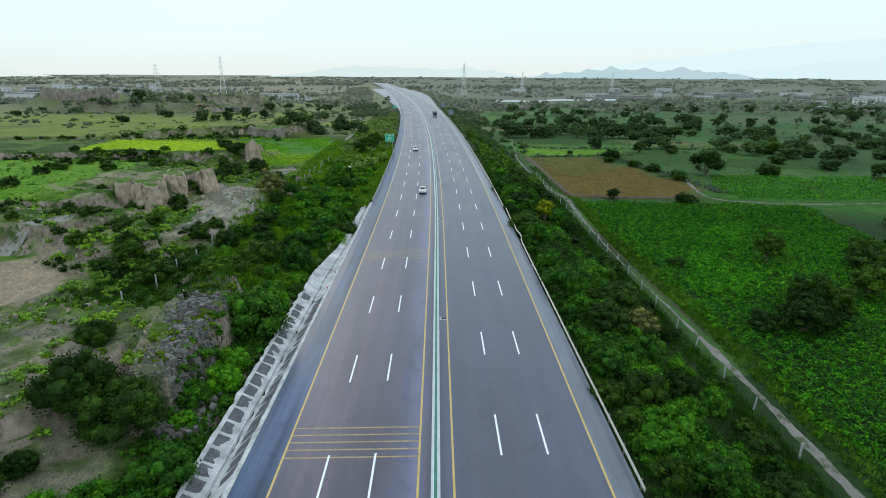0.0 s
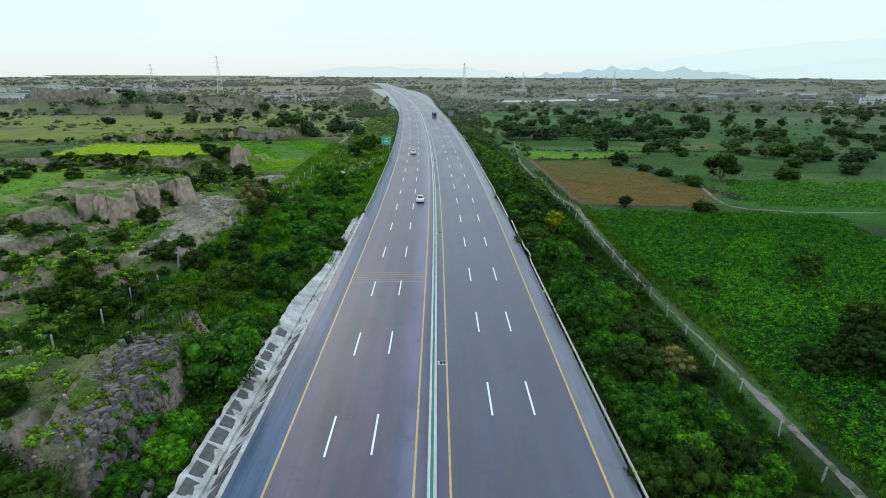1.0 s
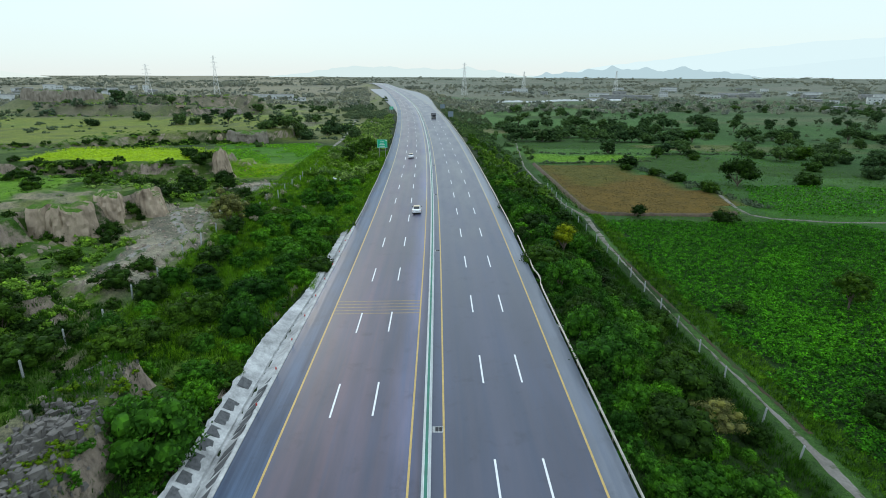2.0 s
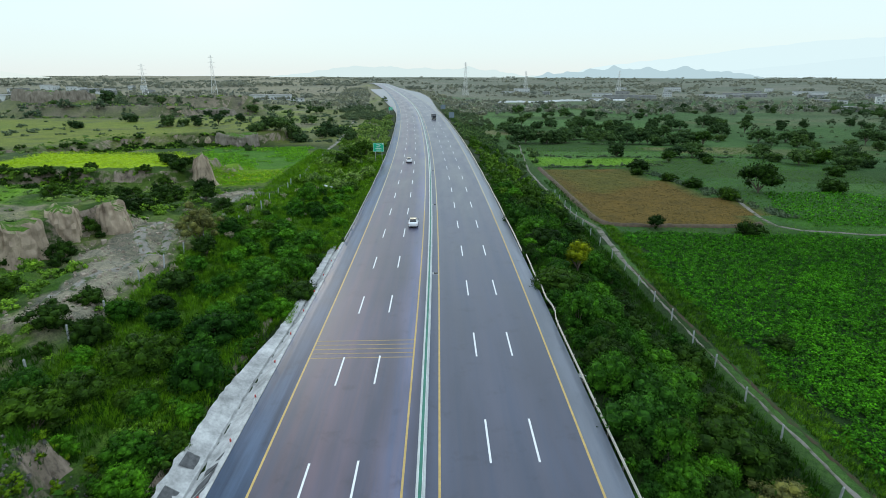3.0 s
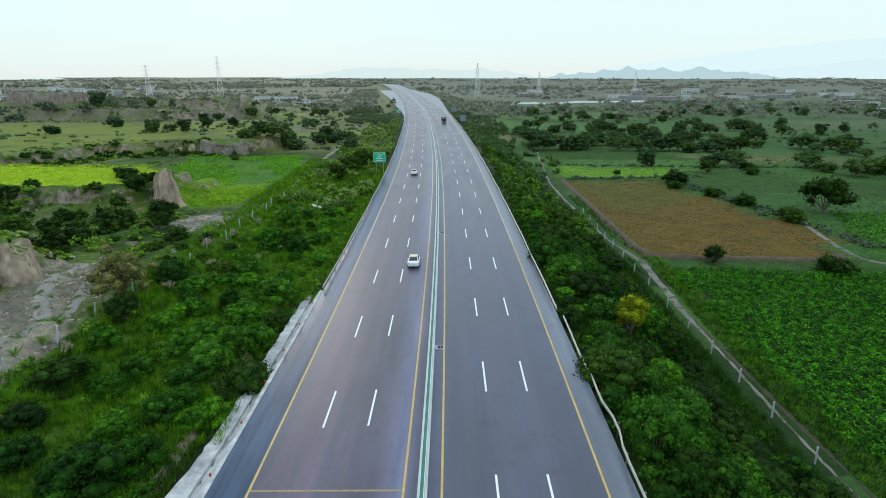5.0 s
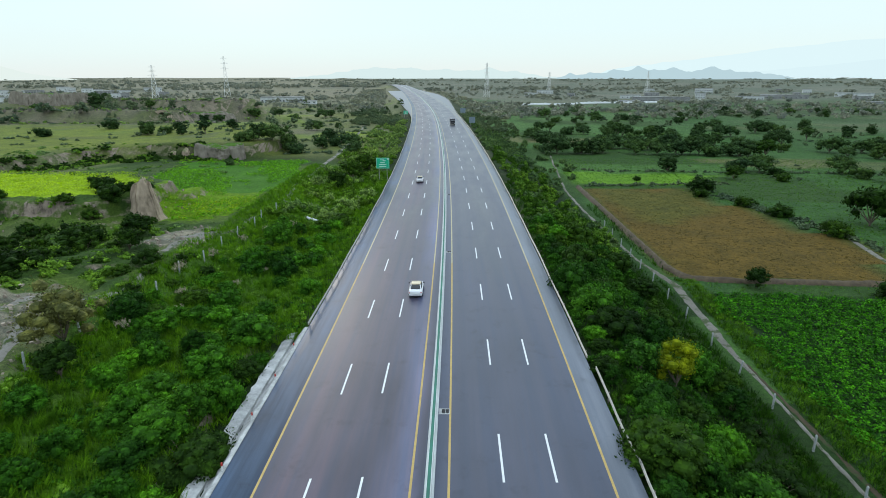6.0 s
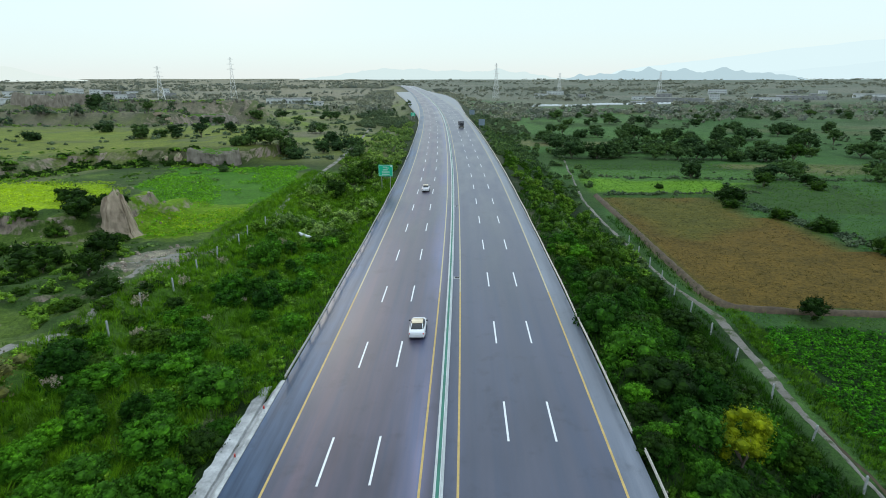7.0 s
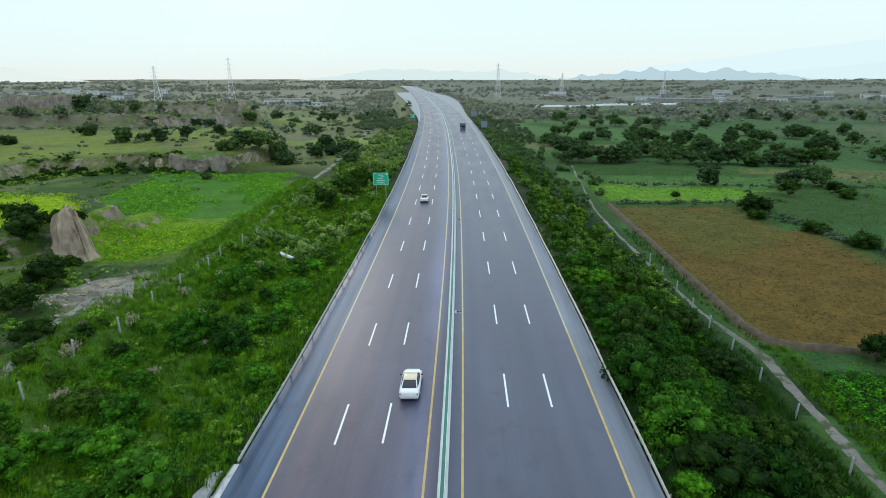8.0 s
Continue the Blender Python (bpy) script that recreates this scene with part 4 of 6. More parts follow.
def cliff(x, y, ax, ay, base, top, turn, seed, label, taper=0.16, relief=0.55, mat=M_CLAY):
    """A steep clay block with rain-cut flutes, a crumbled foot and a rounded top."""
    n, rings = 150, (0.0, 0.06, 0.14, 0.25, 0.36, 0.48, 0.60, 0.71, 0.81, 0.90, 0.96, 1.0)
    verts, faces = [], []
    c, s = math.cos(radians(turn)), math.sin(radians(turn))
    th = np.arange(n) / n * 2 * math.pi
    px, py = np.sign(np.cos(th)) * np.abs(np.cos(th)) ** 0.8 * ax, np.sign(np.sin(th)) * np.abs(np.sin(th)) ** 0.8 * ay
    arc = np.concatenate([[0], np.cumsum(np.hypot(np.diff(px), np.diff(py)))])
    big = rough3(px + 31 * seed, py, 4.5, seed + 9)
    crest = rough3(px + 11 * seed, py, 3.5, seed + 5)
    zero = np.zeros(n)

    def slabs(h, width, k):
        """Upright slabs between cracks, each set a little forward or back."""
        at = arc / width + 0.5 * np.sin(arc * 0.9 + seed) + h * 0.35 * math.sin(seed * 1.7 + k)
        return hashed(np.floor(at), zero + seed, k) - 0.5, np.abs(at - np.floor(at) - 0.5) * 2

    for h in rings:
        foot = 0.34 * max(0, 1 - h / 0.28) ** 1.6
        a1, e1 = slabs(h, 2.3, 1)
        a2, e2 = slabs(h + 0.3 * (h > 0.5), 1.0, 2)
        strata = (hashed(np.floor(zero + h * 5 + big * 2), zero + seed, 7) - 0.5) * 0.35
        deep = (a1 * 0.95 + a2 * 0.45 - (e1 > 0.82) * 0.4 + strata) * min(1, h * 4) * relief
        lip = -0.9 * max(0, (h - 0.93) / 0.07) ** 2 * (0.4 + big)
        z = base + (top - base) * h * (1 + (0.42 * (crest - 0.55) + 0.14 * a1) * h)
        wob = (rough(px * 1.6 + h * 7, py * 1.6 - h * 5, 0.9, seed + 7) - 0.5) * 0.5
        size = 1.0 + foot - taper * h + 0.5 * (big - 0.5)
        for k in range(n):
            q = np.array((px[k], py[k]))
            q = q * size[k] + q / max(np.linalg.norm(q), 1e-6) * (wob[k] + lip[k] + deep[k] * min(1.0, min(ax, ay) / 3))
            verts.append((x + q[0] * c - q[1] * s, y + q[0] * s + q[1] * c, float(z[k])))
    rim = np.array(verts[-n:])
    mid = rim.mean(0)
    soft = sum(np.roll(rim, k, 0) for k in range(-8, 9)) / 17
    for f in (0.82, 0.5, 0.2):   # uneven top
        ring = mid + (soft - mid) * f
        ring[:, 2] += (rough(ring[:, 0], ring[:, 1], 1.6, seed) - 0.4) * 0.7
        verts += [tuple(v) for v in ring.tolist()]
    levels = len(rings) + 3
    for i in range(levels - 1):
        faces += [(i * n + k, i * n + (k + 1) % n, (i + 1) * n + (k + 1) % n, (i + 1) * n + k) for k in range(n)]
    faces.append(tuple((levels - 1) * n + k for k in range(n)))
    return tagged(new("clay_cliff", mesh_from("clay_cliff", verts, faces, mat, False)), label, "cliff", kind="structure")


cliff(-57.0, 168.6, 3.1, 3.0, 0.6, 9.0, -14, 1, "steep pale clay fin at a field's edge", 0.56, 0.6)
cliff(-60.5, 109.0, 4.6, 3.4, 1.6, 8.6, 25, 2, "pale fluted clay bluff above a sandy gully")
cliff(-56.4, 115.8, 2.5, 3.0, 1.8, 9.6, 15, 3, "pale upright clay bluff above a sandy gully", 0.22, 0.4)
cliff(-52.6, 121.4, 3.6, 2.9, 1.8, 8.3, -15, 4, "rounded pale clay bluff above a sandy gully", 0.34, 0.4)
cliff(-54.2, 110.2, 1.4, 1.2, 1.8, 3.6, 0, 21, "fallen pale clay boulder below a bluff", 0.4, 0.4)
cliff(-75.6, 246.6, 8.6, 2.6, -0.6, 5.9, 1, 6, "long vertical clay scarp with dark cracks", 0.05, 0.7, M_CLAY_GREY)
cliff(-87.6, 247.0, 1.3, 1.6, -0.4, 4.6, 4, 7, "short upright clay stub beside a scarp", 0.2, 0.4)
cliff(-92.0, 247.5, 0.9, 1.4, -0.2, 3.9, 4, 22, "short upright clay stub beside a scarp", 0.2, 0.4)
cliff(-318.0, 507.0, 34.0, 7.0, -4.0, 12.5, 3, 14, "long far clay scarp with a flat top", 0.16, 0.9, M_CLAY_GREY)
cliff(-150.0, 380.0, 26.0, 7.0, 0.0, 7.0, 6, 15, "far overgrown clay mound", 0.16, 0.55, M_CLAY_GREY)

# ---- old arched openings in the far mound ----
M_HOLLOW = simple("recess_shade", (0.012, 0.010, 0.009), 0.95, 0, 1.0, 0.3)


def arch_front(x, y, turn, wide, high):
    """A weathered clay front with a dark arched recess."""
    z = land_at(x, y - 3) - 0.5
    ob = thing("arched_opening", "weathered clay front with a dark arched opening", "ruin", "old arched openings", at=Matrix.Translation((x, y, z)) @ pose(0, 0, 0, 0, 0, turn))
    arc = [(wide / 2 * math.cos(a), high * 0.55 + wide / 2 * math.sin(a)) for a in np.linspace(0, math.pi, 11)]
    hole = [(wide / 2, 0.0)] + arc + [(-wide / 2, 0.0)]
    rim_out = [(wide * 0.95, 0.0), (wide * 0.95, high * 0.8)] + [(wide * 0.95 * math.cos(a), high * 0.8 + high * 0.55 * math.sin(a)) for a in np.linspace(0.25, math.pi - 0.25, 9)] + [(-wide * 0.95, high * 0.8), (-wide * 0.95, 0.0)]
    bm = bmesh.new()
    n = len(hole)
    front = [[bm.verts.new((px, d, pz)) for px, pz in line] for d, line in ((-0.6, rim_out), (-0.6, hole), (1.8, hole), (1.8, rim_out))]
    for a, b in ((0, 1), (1, 2), (3, 0)):
        for k in range(n - 1):
            bm.faces.new((front[a][k], front[a][k + 1], front[b][k + 1], front[b][k]))
    bmesh.ops.recalc_face_normals(bm, faces=bm.faces)
    part("arch_wall", bm, M_CLAY, ob)
    # a near-black sheet stands in for the shade inside the arch
    bm = bmesh.new()
    bm.faces.new([bm.verts.new((px * 1.02, 1.5, pz)) for px, pz in hole])
    part("recess", bm, M_HOLLOW, ob, "near-black sheet in place of the recess's shade")


arch_front(-142.0, 338.0, 14, 4.2, 4.0)
arch_front(-150.0, 334.0, 10, 2.8, 2.6)

# ---- loose rock ----
def rubble(name, label, places, small, large, mat, seed):
    """Many angular stones, half sunk in the ground."""
    r = np.random.default_rng(seed)
    p = np.array(places, float)
    n = len(p)
    z = land(p[:, 0], p[:, 1])
    base = np.array([(-1, -1, -1), (1, -1, -1), (1, 1, -1), (-1, 1, -1), (-1, -1, 1), (1, -1, 1), (1, 1, 1), (-1, 1, 1)], float) * 0.5
    size = small + (large - small) * r.random((n, 1, 1)) ** 3
    v = (base[None] * r.uniform(0.6, 1.4, (n, 1, 3)) + r.normal(size=(n, 8, 3)) * 0.14) * size
    v[:, 4:, :2] *= r.uniform(0.4, 0.9, (n, 1, 1))
    a = r.uniform(0, 6.28, (n, 1))
    x, y = v[..., 0] * np.cos(a) - v[..., 1] * np.sin(a), v[..., 0] * np.sin(a) + v[..., 1] * np.cos(a)
    v = np.stack([x + p[:, :1], y + p[:, 1:2], v[..., 2] + z[:, None] + 0.1 * size[:, :, 0]], -1)
    quads = np.array([(4, 5, 6, 7), (0, 1, 5, 4), (1, 2, 6, 5), (2, 3, 7, 6), (3, 0, 4, 7)])
    faces = (np.arange(n)[:, None, None] * 8 + quads).reshape(-1, 4)
    return tagged(new(name, mesh_from(name, v.reshape(-1, 3).tolist(), faces.tolist(), mat)), label, "stones", kind="stuff")


rr = np.random.default_rng(19)


def near_edge(n, corners, low, high):
    c = np.array(corners, float)
    x, y = rr.uniform(c[:, 0].min() - 5, c[:, 0].max() + 5, n * 40), rr.uniform(c[:, 1].min() - 5, c[:, 1].max() + 5, n * 40)
    d = edge_distance(x, y, tuple(corners))
    m = (d > low) & (d < high) & (x < -25) & (x > -100)
    return np.stack([x[m][:n], y[m][:n]], -1)


M_RUBBLE = simple("pale_clay_rubble", (0.29, 0.24, 0.185), 0.95, 0, 0.7, 0.4)
M_MOUND = simple("weathered_mound_stone", (0.125, 0.112, 0.088), 0.95, 0, 0.7, 0.4)
M_SHALE = simple("grey_shale_rubble", (0.115, 0.106, 0.094), 0.95, 0, 0.7, 0.45)
rubble("clay_rubble", "pale clay rubble below eroded banks", np.concatenate([near_edge(700, TERRACES[3][1], -4.5, 2.5), near_edge(420, TERRACES[0][1], -5, 0.5), near_edge(160, TERRACES[4][1], -4, 0.5), near_edge(220, TERRACES[1][1], -5, 0.5)]), 0.08, 0.6, M_RUBBLE, 31)
rubble("gully_stones", "small pale stones strewn over a sandy gully", np.concatenate([near_edge(700, GULLY, 0, 9), near_edge(260, GULLY_FAR, -1, 6)]), 0.08, 0.5, M_RUBBLE, 32)
rubble("shale_scree", "grey shale scree on a ridge flank", np.stack([rr.uniform(-30.5, -23.6, 900), rr.uniform(40, 68, 900)], -1), 0.05, 0.32, M_SHALE, 33)

along = rr.random(1500)
off = rr.normal(size=1500) * 1.0
ledge = np.stack([-28.6 + 6.4 * along + 0.6 * np.sin(along * 17) + off, 60 - 21 * along + off * 0.3], -1)
rubble("shale_ledge", "broken grey shale ledge breaking out of a ridge flank", ledge, 0.10, 0.75, M_SHALE, 35)
rubble("mound_stones", "grey broken stones over an eroded mound", np.stack([rr.uniform(-232, -112, 800), rr.uniform(326, 398, 800)], -1), 0.3, 1.5, M_MOUND, 34)

# ---- road signs ----
M_SIGN = simple("green_sign_sheet", (0.004, 0.40, 0.22), 0.4, 0, 1.0, 0.08)
M_SIGN_WHITE = simple("white_sign_sheet", (0.62, 0.65, 0.63), 0.4, 0, 1.0, 0.05)
M_SIGN_BACK = simple("grey_blue_sign_back", (0.17, 0.22, 0.27), 0.5, 0.2, 1.0, 0.15)


def sign(place, wide, high, foot, label, face, turn=0.0, bars=True):
    ob = thing("road_sign", label, "road sign", "road signs", at=Matrix.Translation(place) @ pose(0, 0, 0, 0, 0, turn))
    bm = bmesh.new()
    box(bm, -wide / 2, wide / 2, -0.03, 0.03, foot, foot + high, 0.02)
    board = part("board", bm, face, ob)
    for x in (-wide * 0.3, wide * 0.3):
        bm = bmesh.new()
        box(bm, x - 0.07, x + 0.07, 0.035, 0.17, -1.5, foot + high * 0.95, 0.01)
        part("post", bm, M_STEEL, ob, "galvanised steel post")
    if bars:
        bm = bmesh.new()
        t = 0.06
        for x0, x1, z0, z1 in ((-0.47, 0.47, 0.035, 0.035 + t / high), (-0.47, 0.47, 0.965 - t / high, 0.965), (-0.47, -0.47 + t / wide, 0.035, 0.965), (0.47 - t / wide, 0.47, 0.035, 0.965)):
            box(bm, x0 * wide, x1 * wide, -0.045, -0.032, foot + z0 * high, foot + z1 * high)
        part("border", bm, M_SIGN_WHITE, board, "white border line")
        for z, a, b, h in ((0.78, -0.18, 0.12, 0.05), (0.70, 0.02, 0.22, 0.05), (0.53, -0.2, 0.15, 0.06), (0.34, -0.27, 0.27, 0.07), (0.16, -0.26, 0.26, 0.055)):
            bm = bmesh.new()
            box(bm, a * wide, b * wide, -0.045, -0.032, foot + z * high, foot + (z + h) * high)
            part("text_bar", bm, M_SIGN_WHITE, board, "white line of lettering")
        bm = bmesh.new()
        box(bm, 0.34 * wide, 0.45 * wide, -0.045, -0.032, foot + 0.83 * high, foot + 0.94 * high)
        part("text_bar", bm, M_SIGN_WHITE, board, "small white exit panel")
    return ob


sign((-19.6, 218.5, land_at(-19.6, 218.5)), 3.6, 2.9, 3.1 - land_at(-19.6, 218.5), "green motorway direction sign with white lettering on two posts", M_SIGN)
p = on_road(-19.4, 445)
sign((p.x, p.y, land_at(p.x, p.y)), 2.8, 2.3, p.z - land_at(p.x, p.y) + 1.0, "green motorway sign further along the road", M_SIGN)
for u, y, w, h in ((18.5, 377, 3.2, 3.2), (19.5, 455, 3.4, 3.0)):
    p = on_road(u, y)
    sign((p.x, p.y, land_at(p.x, p.y)), w, h, p.z - land_at(p.x, p.y) + 0.6, "motorway sign seen from its grey-blue back", M_SIGN_BACK, 0, False)

# ---- small things along the road ----
M_RED = simple("red_reflector", (0.42, 0.03, 0.02), 0.4, 0, 3, 0.2)
for k in range(10):
    y = 66 + k * 6.3
    ob = thing("delineator", "small red and white marker on the drain kerb", "road marker", "kerb markers", at=Matrix.Translation(on_road(EDGE_L - 0.2, y, -0.02)))
    bm = bmesh.new()
    tube(bm, (0, 0, -0.05), (0, 0, 0.42), 0.07, 0.05, 8)
    part("stub", bm, M_SIGN_WHITE, ob)
    bm = bmesh.new()
    tube(bm, (0, 0, 0.42), (0, 0, 0.66), 0.085, 0.07, 8)
    part("reflector", bm, M_RED, ob, "red reflector cap")

for y in (82.5,):   # a concrete chute that leads rain water down the embankment
    ob = thing("drain_chute", "pale concrete water chute running down the embankment", "drain", "water chutes")
    for name, u0, u1, lift in (("channel_floor", -0.22, 0.22, 0.10), ("channel_side", -0.32, -0.20, 0.24), ("channel_side", 0.20, 0.32, 0.24)):
        verts, faces = [], []
        for k in range(14):
            u = 15.2 + k * 0.42
            x = float(centre(y)) + u
            z = max(land_at(x, y), land_at(x, y + 0.3)) + lift
            yy = y - 0.18 * k
            verts += [(x, yy + u0, z - 0.4), (x, yy + u0, z), (x, yy + u1, z), (x, yy + u1, z - 0.4)]
        for k in range(13):
            faces += [(k * 4 + a, k * 4 + a + 1, k * 4 + a + 5, k * 4 + a + 4) for a in range(3)]
        hang(new(name, mesh_from(name, verts, faces, M_BARRIER)), ob)
pipe = thing("concrete_pipe", "pale concrete pipe lying in the grass", "pipe", at=Matrix.Translation((-28.2, 176.3, land_at(-28.2, 176.3) + 0.35)) @ pose(0, 0, 0, 8, 0, 62))
bm = bmesh.new()
tube(bm, (0, -1.6, 0), (0, 1.6, 0), 0.32, 0.32, 16)
bmesh.ops.delete(bm, geom=[f for f in bm.faces if len(f.verts) > 4], context="FACES")
bmesh.ops.solidify(bm, geom=bm.faces[:], thickness=0.06)
part("pipe_wall", bm, M_BARRIER, pipe)

# ---- vehicles ----
M_CAR = simple("white_car_paint", (0.66, 0.67, 0.69), 0.25, 0, 0.8, 0.03)
M_CARGLASS = simple("dark_car_glass", (0.012, 0.014, 0.017), 0.08, 0, 1, 0.1)
M_TYRE = simple("tyre_rubber", (0.02, 0.02, 0.02), 0.85, 0, 6, 0.3)
M_RIM = simple("alloy_rim", (0.5, 0.5, 0.5), 0.3, 0.9, 6, 0.1)
M_TAIL = simple("red_tail_lamp", (0.45, 0.02, 0.015), 0.2, 0, 6, 0.1)
M_BLACK = simple("black_trim", (0.02, 0.02, 0.022), 0.5, 0, 4, 0.2)
# tan tint paints the warm sky's reflection onto the white roof
M_TAN = simple("roof_reflection_tint", (0.62, 0.52, 0.36), 0.3, 0, 1.2, 0.08)


def shell(sections, mat, name, parent, label=""):
    """Skin over cross sections: (y, half width at sill, belt, top; z of sill, belt, top)."""
    verts, faces = [], []
    for y, w0, w1, w2, z0, z1, z2 in sections:
        ring = [(w0 * 0.92, z0), (w0, z0 + 0.06), (w1, z1), (w2, z2 - 0.03), (w2 * 0.86, z2)]
        ring = ring + [(-a, b) for a, b in ring[::-1]]
        verts += [(a, y, b) for a, b in ring]
    n = 10
    for i in range(len(sections) - 1):
        faces += [(i * n + k, i * n + (k + 1) % n, (i + 1) * n + (k + 1) % n, (i + 1) * n + k) for k in range(n)]
    faces += [tuple(range(n - 1, -1, -1)), tuple((len(sections) - 1) * n + k for k in range(n))]
    bm = bmesh.new()
    vs = [bm.verts.new(v) for v in verts]
    for f in faces:
        bm.faces.new([vs[i] for i in f])
    bmesh.ops.recalc_face_normals(bm, faces=bm.faces)
    return part(name, bm, mat, parent, label, True)


def wheel(parent, x, y, radius, wide):
    bm = bmesh.new()
    bmesh.ops.create_cone(bm, cap_ends=True, segments=24, radius1=radius, radius2=radius, depth=wide, matrix=pose(x, y, radius, 0, 90, 0))
    bmesh.ops.bevel(bm, geom=[e for e in bm.edges if len(e.link_faces) == 2 and e.calc_face_angle(0) > 0.8], offset=0.03, segments=2, affect="EDGES")
    tyre = part("wheel", bm, M_TYRE, parent, "black tyre")
    bm = bmesh.new()
    side = 1 if x > 0 else -1
    bmesh.ops.create_cone(bm, cap_ends=True, segments=16, radius1=radius * 0.62, radius2=radius * 0.5, depth=0.05, matrix=pose(x + side * (wide / 2 + 0.005), y, radius, 0, 90 * side, 0))
    part("rim", bm, M_RIM, tyre, "silver alloy rim")


def car(place, turn, label):
    ob = thing("car", label, "car", "cars on the motorway", at=Matrix.Translation(place) @ pose(0, 0, 0, 0, -math.degrees(FALL), turn))
    shell([(-2.34, 0.66, 0.72, 0.66, 0.34, 0.62, 0.86), (-2.26, 0.80, 0.85, 0.76, 0.26, 0.66, 1.00), (-1.9, 0.86, 0.90, 0.78, 0.20, 0.70, 1.03), (-1.3, 0.88, 0.92, 0.80, 0.19, 0.72, 0.99), (-0.4, 0.88, 0.92, 0.82, 0.19, 0.72, 0.95),
           (0.6, 0.88, 0.92, 0.82, 0.19, 0.70, 0.94), (1.2, 0.87, 0.91, 0.80, 0.19, 0.66, 0.90), (1.9, 0.84, 0.88, 0.72, 0.20, 0.58, 0.78), (2.25, 0.74, 0.78, 0.6, 0.26, 0.50, 0.66), (2.36, 0.58, 0.62, 0.5, 0.34, 0.46, 0.56)], M_CAR, "body", ob)
    shell([(-1.72, 0.74, 0.72, 0.66, 0.95, 0.99, 1.02), (-0.95, 0.80, 0.72, 0.585, 0.93, 1.15, 1.395), (-0.3, 0.82, 0.72, 0.60, 0.93, 1.16, 1.43), (0.35, 0.81, 0.71, 0.585, 0.92, 1.15, 1.39), (1.15, 0.74, 0.70, 0.64, 0.88, 0.91, 0.935)], M_CARGLASS, "glasshouse", ob, "dark tinted car glass")
    shell([(-0.98, 0.60, 0.60, 0.56, 1.36, 1.39, 1.41), (-0.3, 0.62, 0.62, 0.58, 1.38, 1.43, 1.455), (0.3, 0.60, 0.60, 0.56, 1.36, 1.39, 1.415)], M_TAN, "roof", ob, "pale roof tinted tan for a warm reflection")
    for s in (-1, 1):
        for a, b in (((-1.70, 0.70, 1.0), (-0.97, 0.585, 1.385)), ((0.34, 0.585, 1.385), (1.12, 0.69, 0.93))):
            bm = bmesh.new()
            tube(bm, (a[1] * s, a[0], a[2]), (b[1] * s, b[0], b[2]), 0.05, 0.05, 6)
            part("pillar", bm, M_CAR, ob)
        bm = bmesh.new()
        box(bm, s * 0.97 - 0.10, s * 0.97 + 0.10, 0.62, 0.74, 0.93, 1.07, 0.03)
        part("mirror", bm, M_BLACK, ob, "dark door mirror")
        bm = bmesh.new()
        box(bm, s * 0.62 - 0.2, s * 0.62 + 0.2, -2.335, -2.2, 0.70, 0.84, 0.03)
        part("tail_lamp", bm, M_TAIL, ob, "red tail lamp")
        bm = bmesh.new()
        box(bm, s * 0.58 - 0.16, s * 0.58 + 0.16, 2.18, 2.32, 0.50, 0.60, 0.03)
        part("headlight", bm, M_CARGLASS, ob, "clear headlight")
        for y in (-1.38, 1.42):
            wheel(ob, s * 0.80, y, 0.33, 0.22)
    bm = bmesh.new()
    box(bm, -0.26, 0.26, -2.375, -2.33, 0.60, 0.71)
    part("number_plate", bm, M_SIGN_WHITE, ob, "blank pale plate")
    bm = bmesh.new()
    box(bm, -0.72, 0.72, -2.36, -2.2, 0.26, 0.36, 0.03)
    part("bumper", bm, M_BLACK, ob, "dark lower bumper")
    return ob


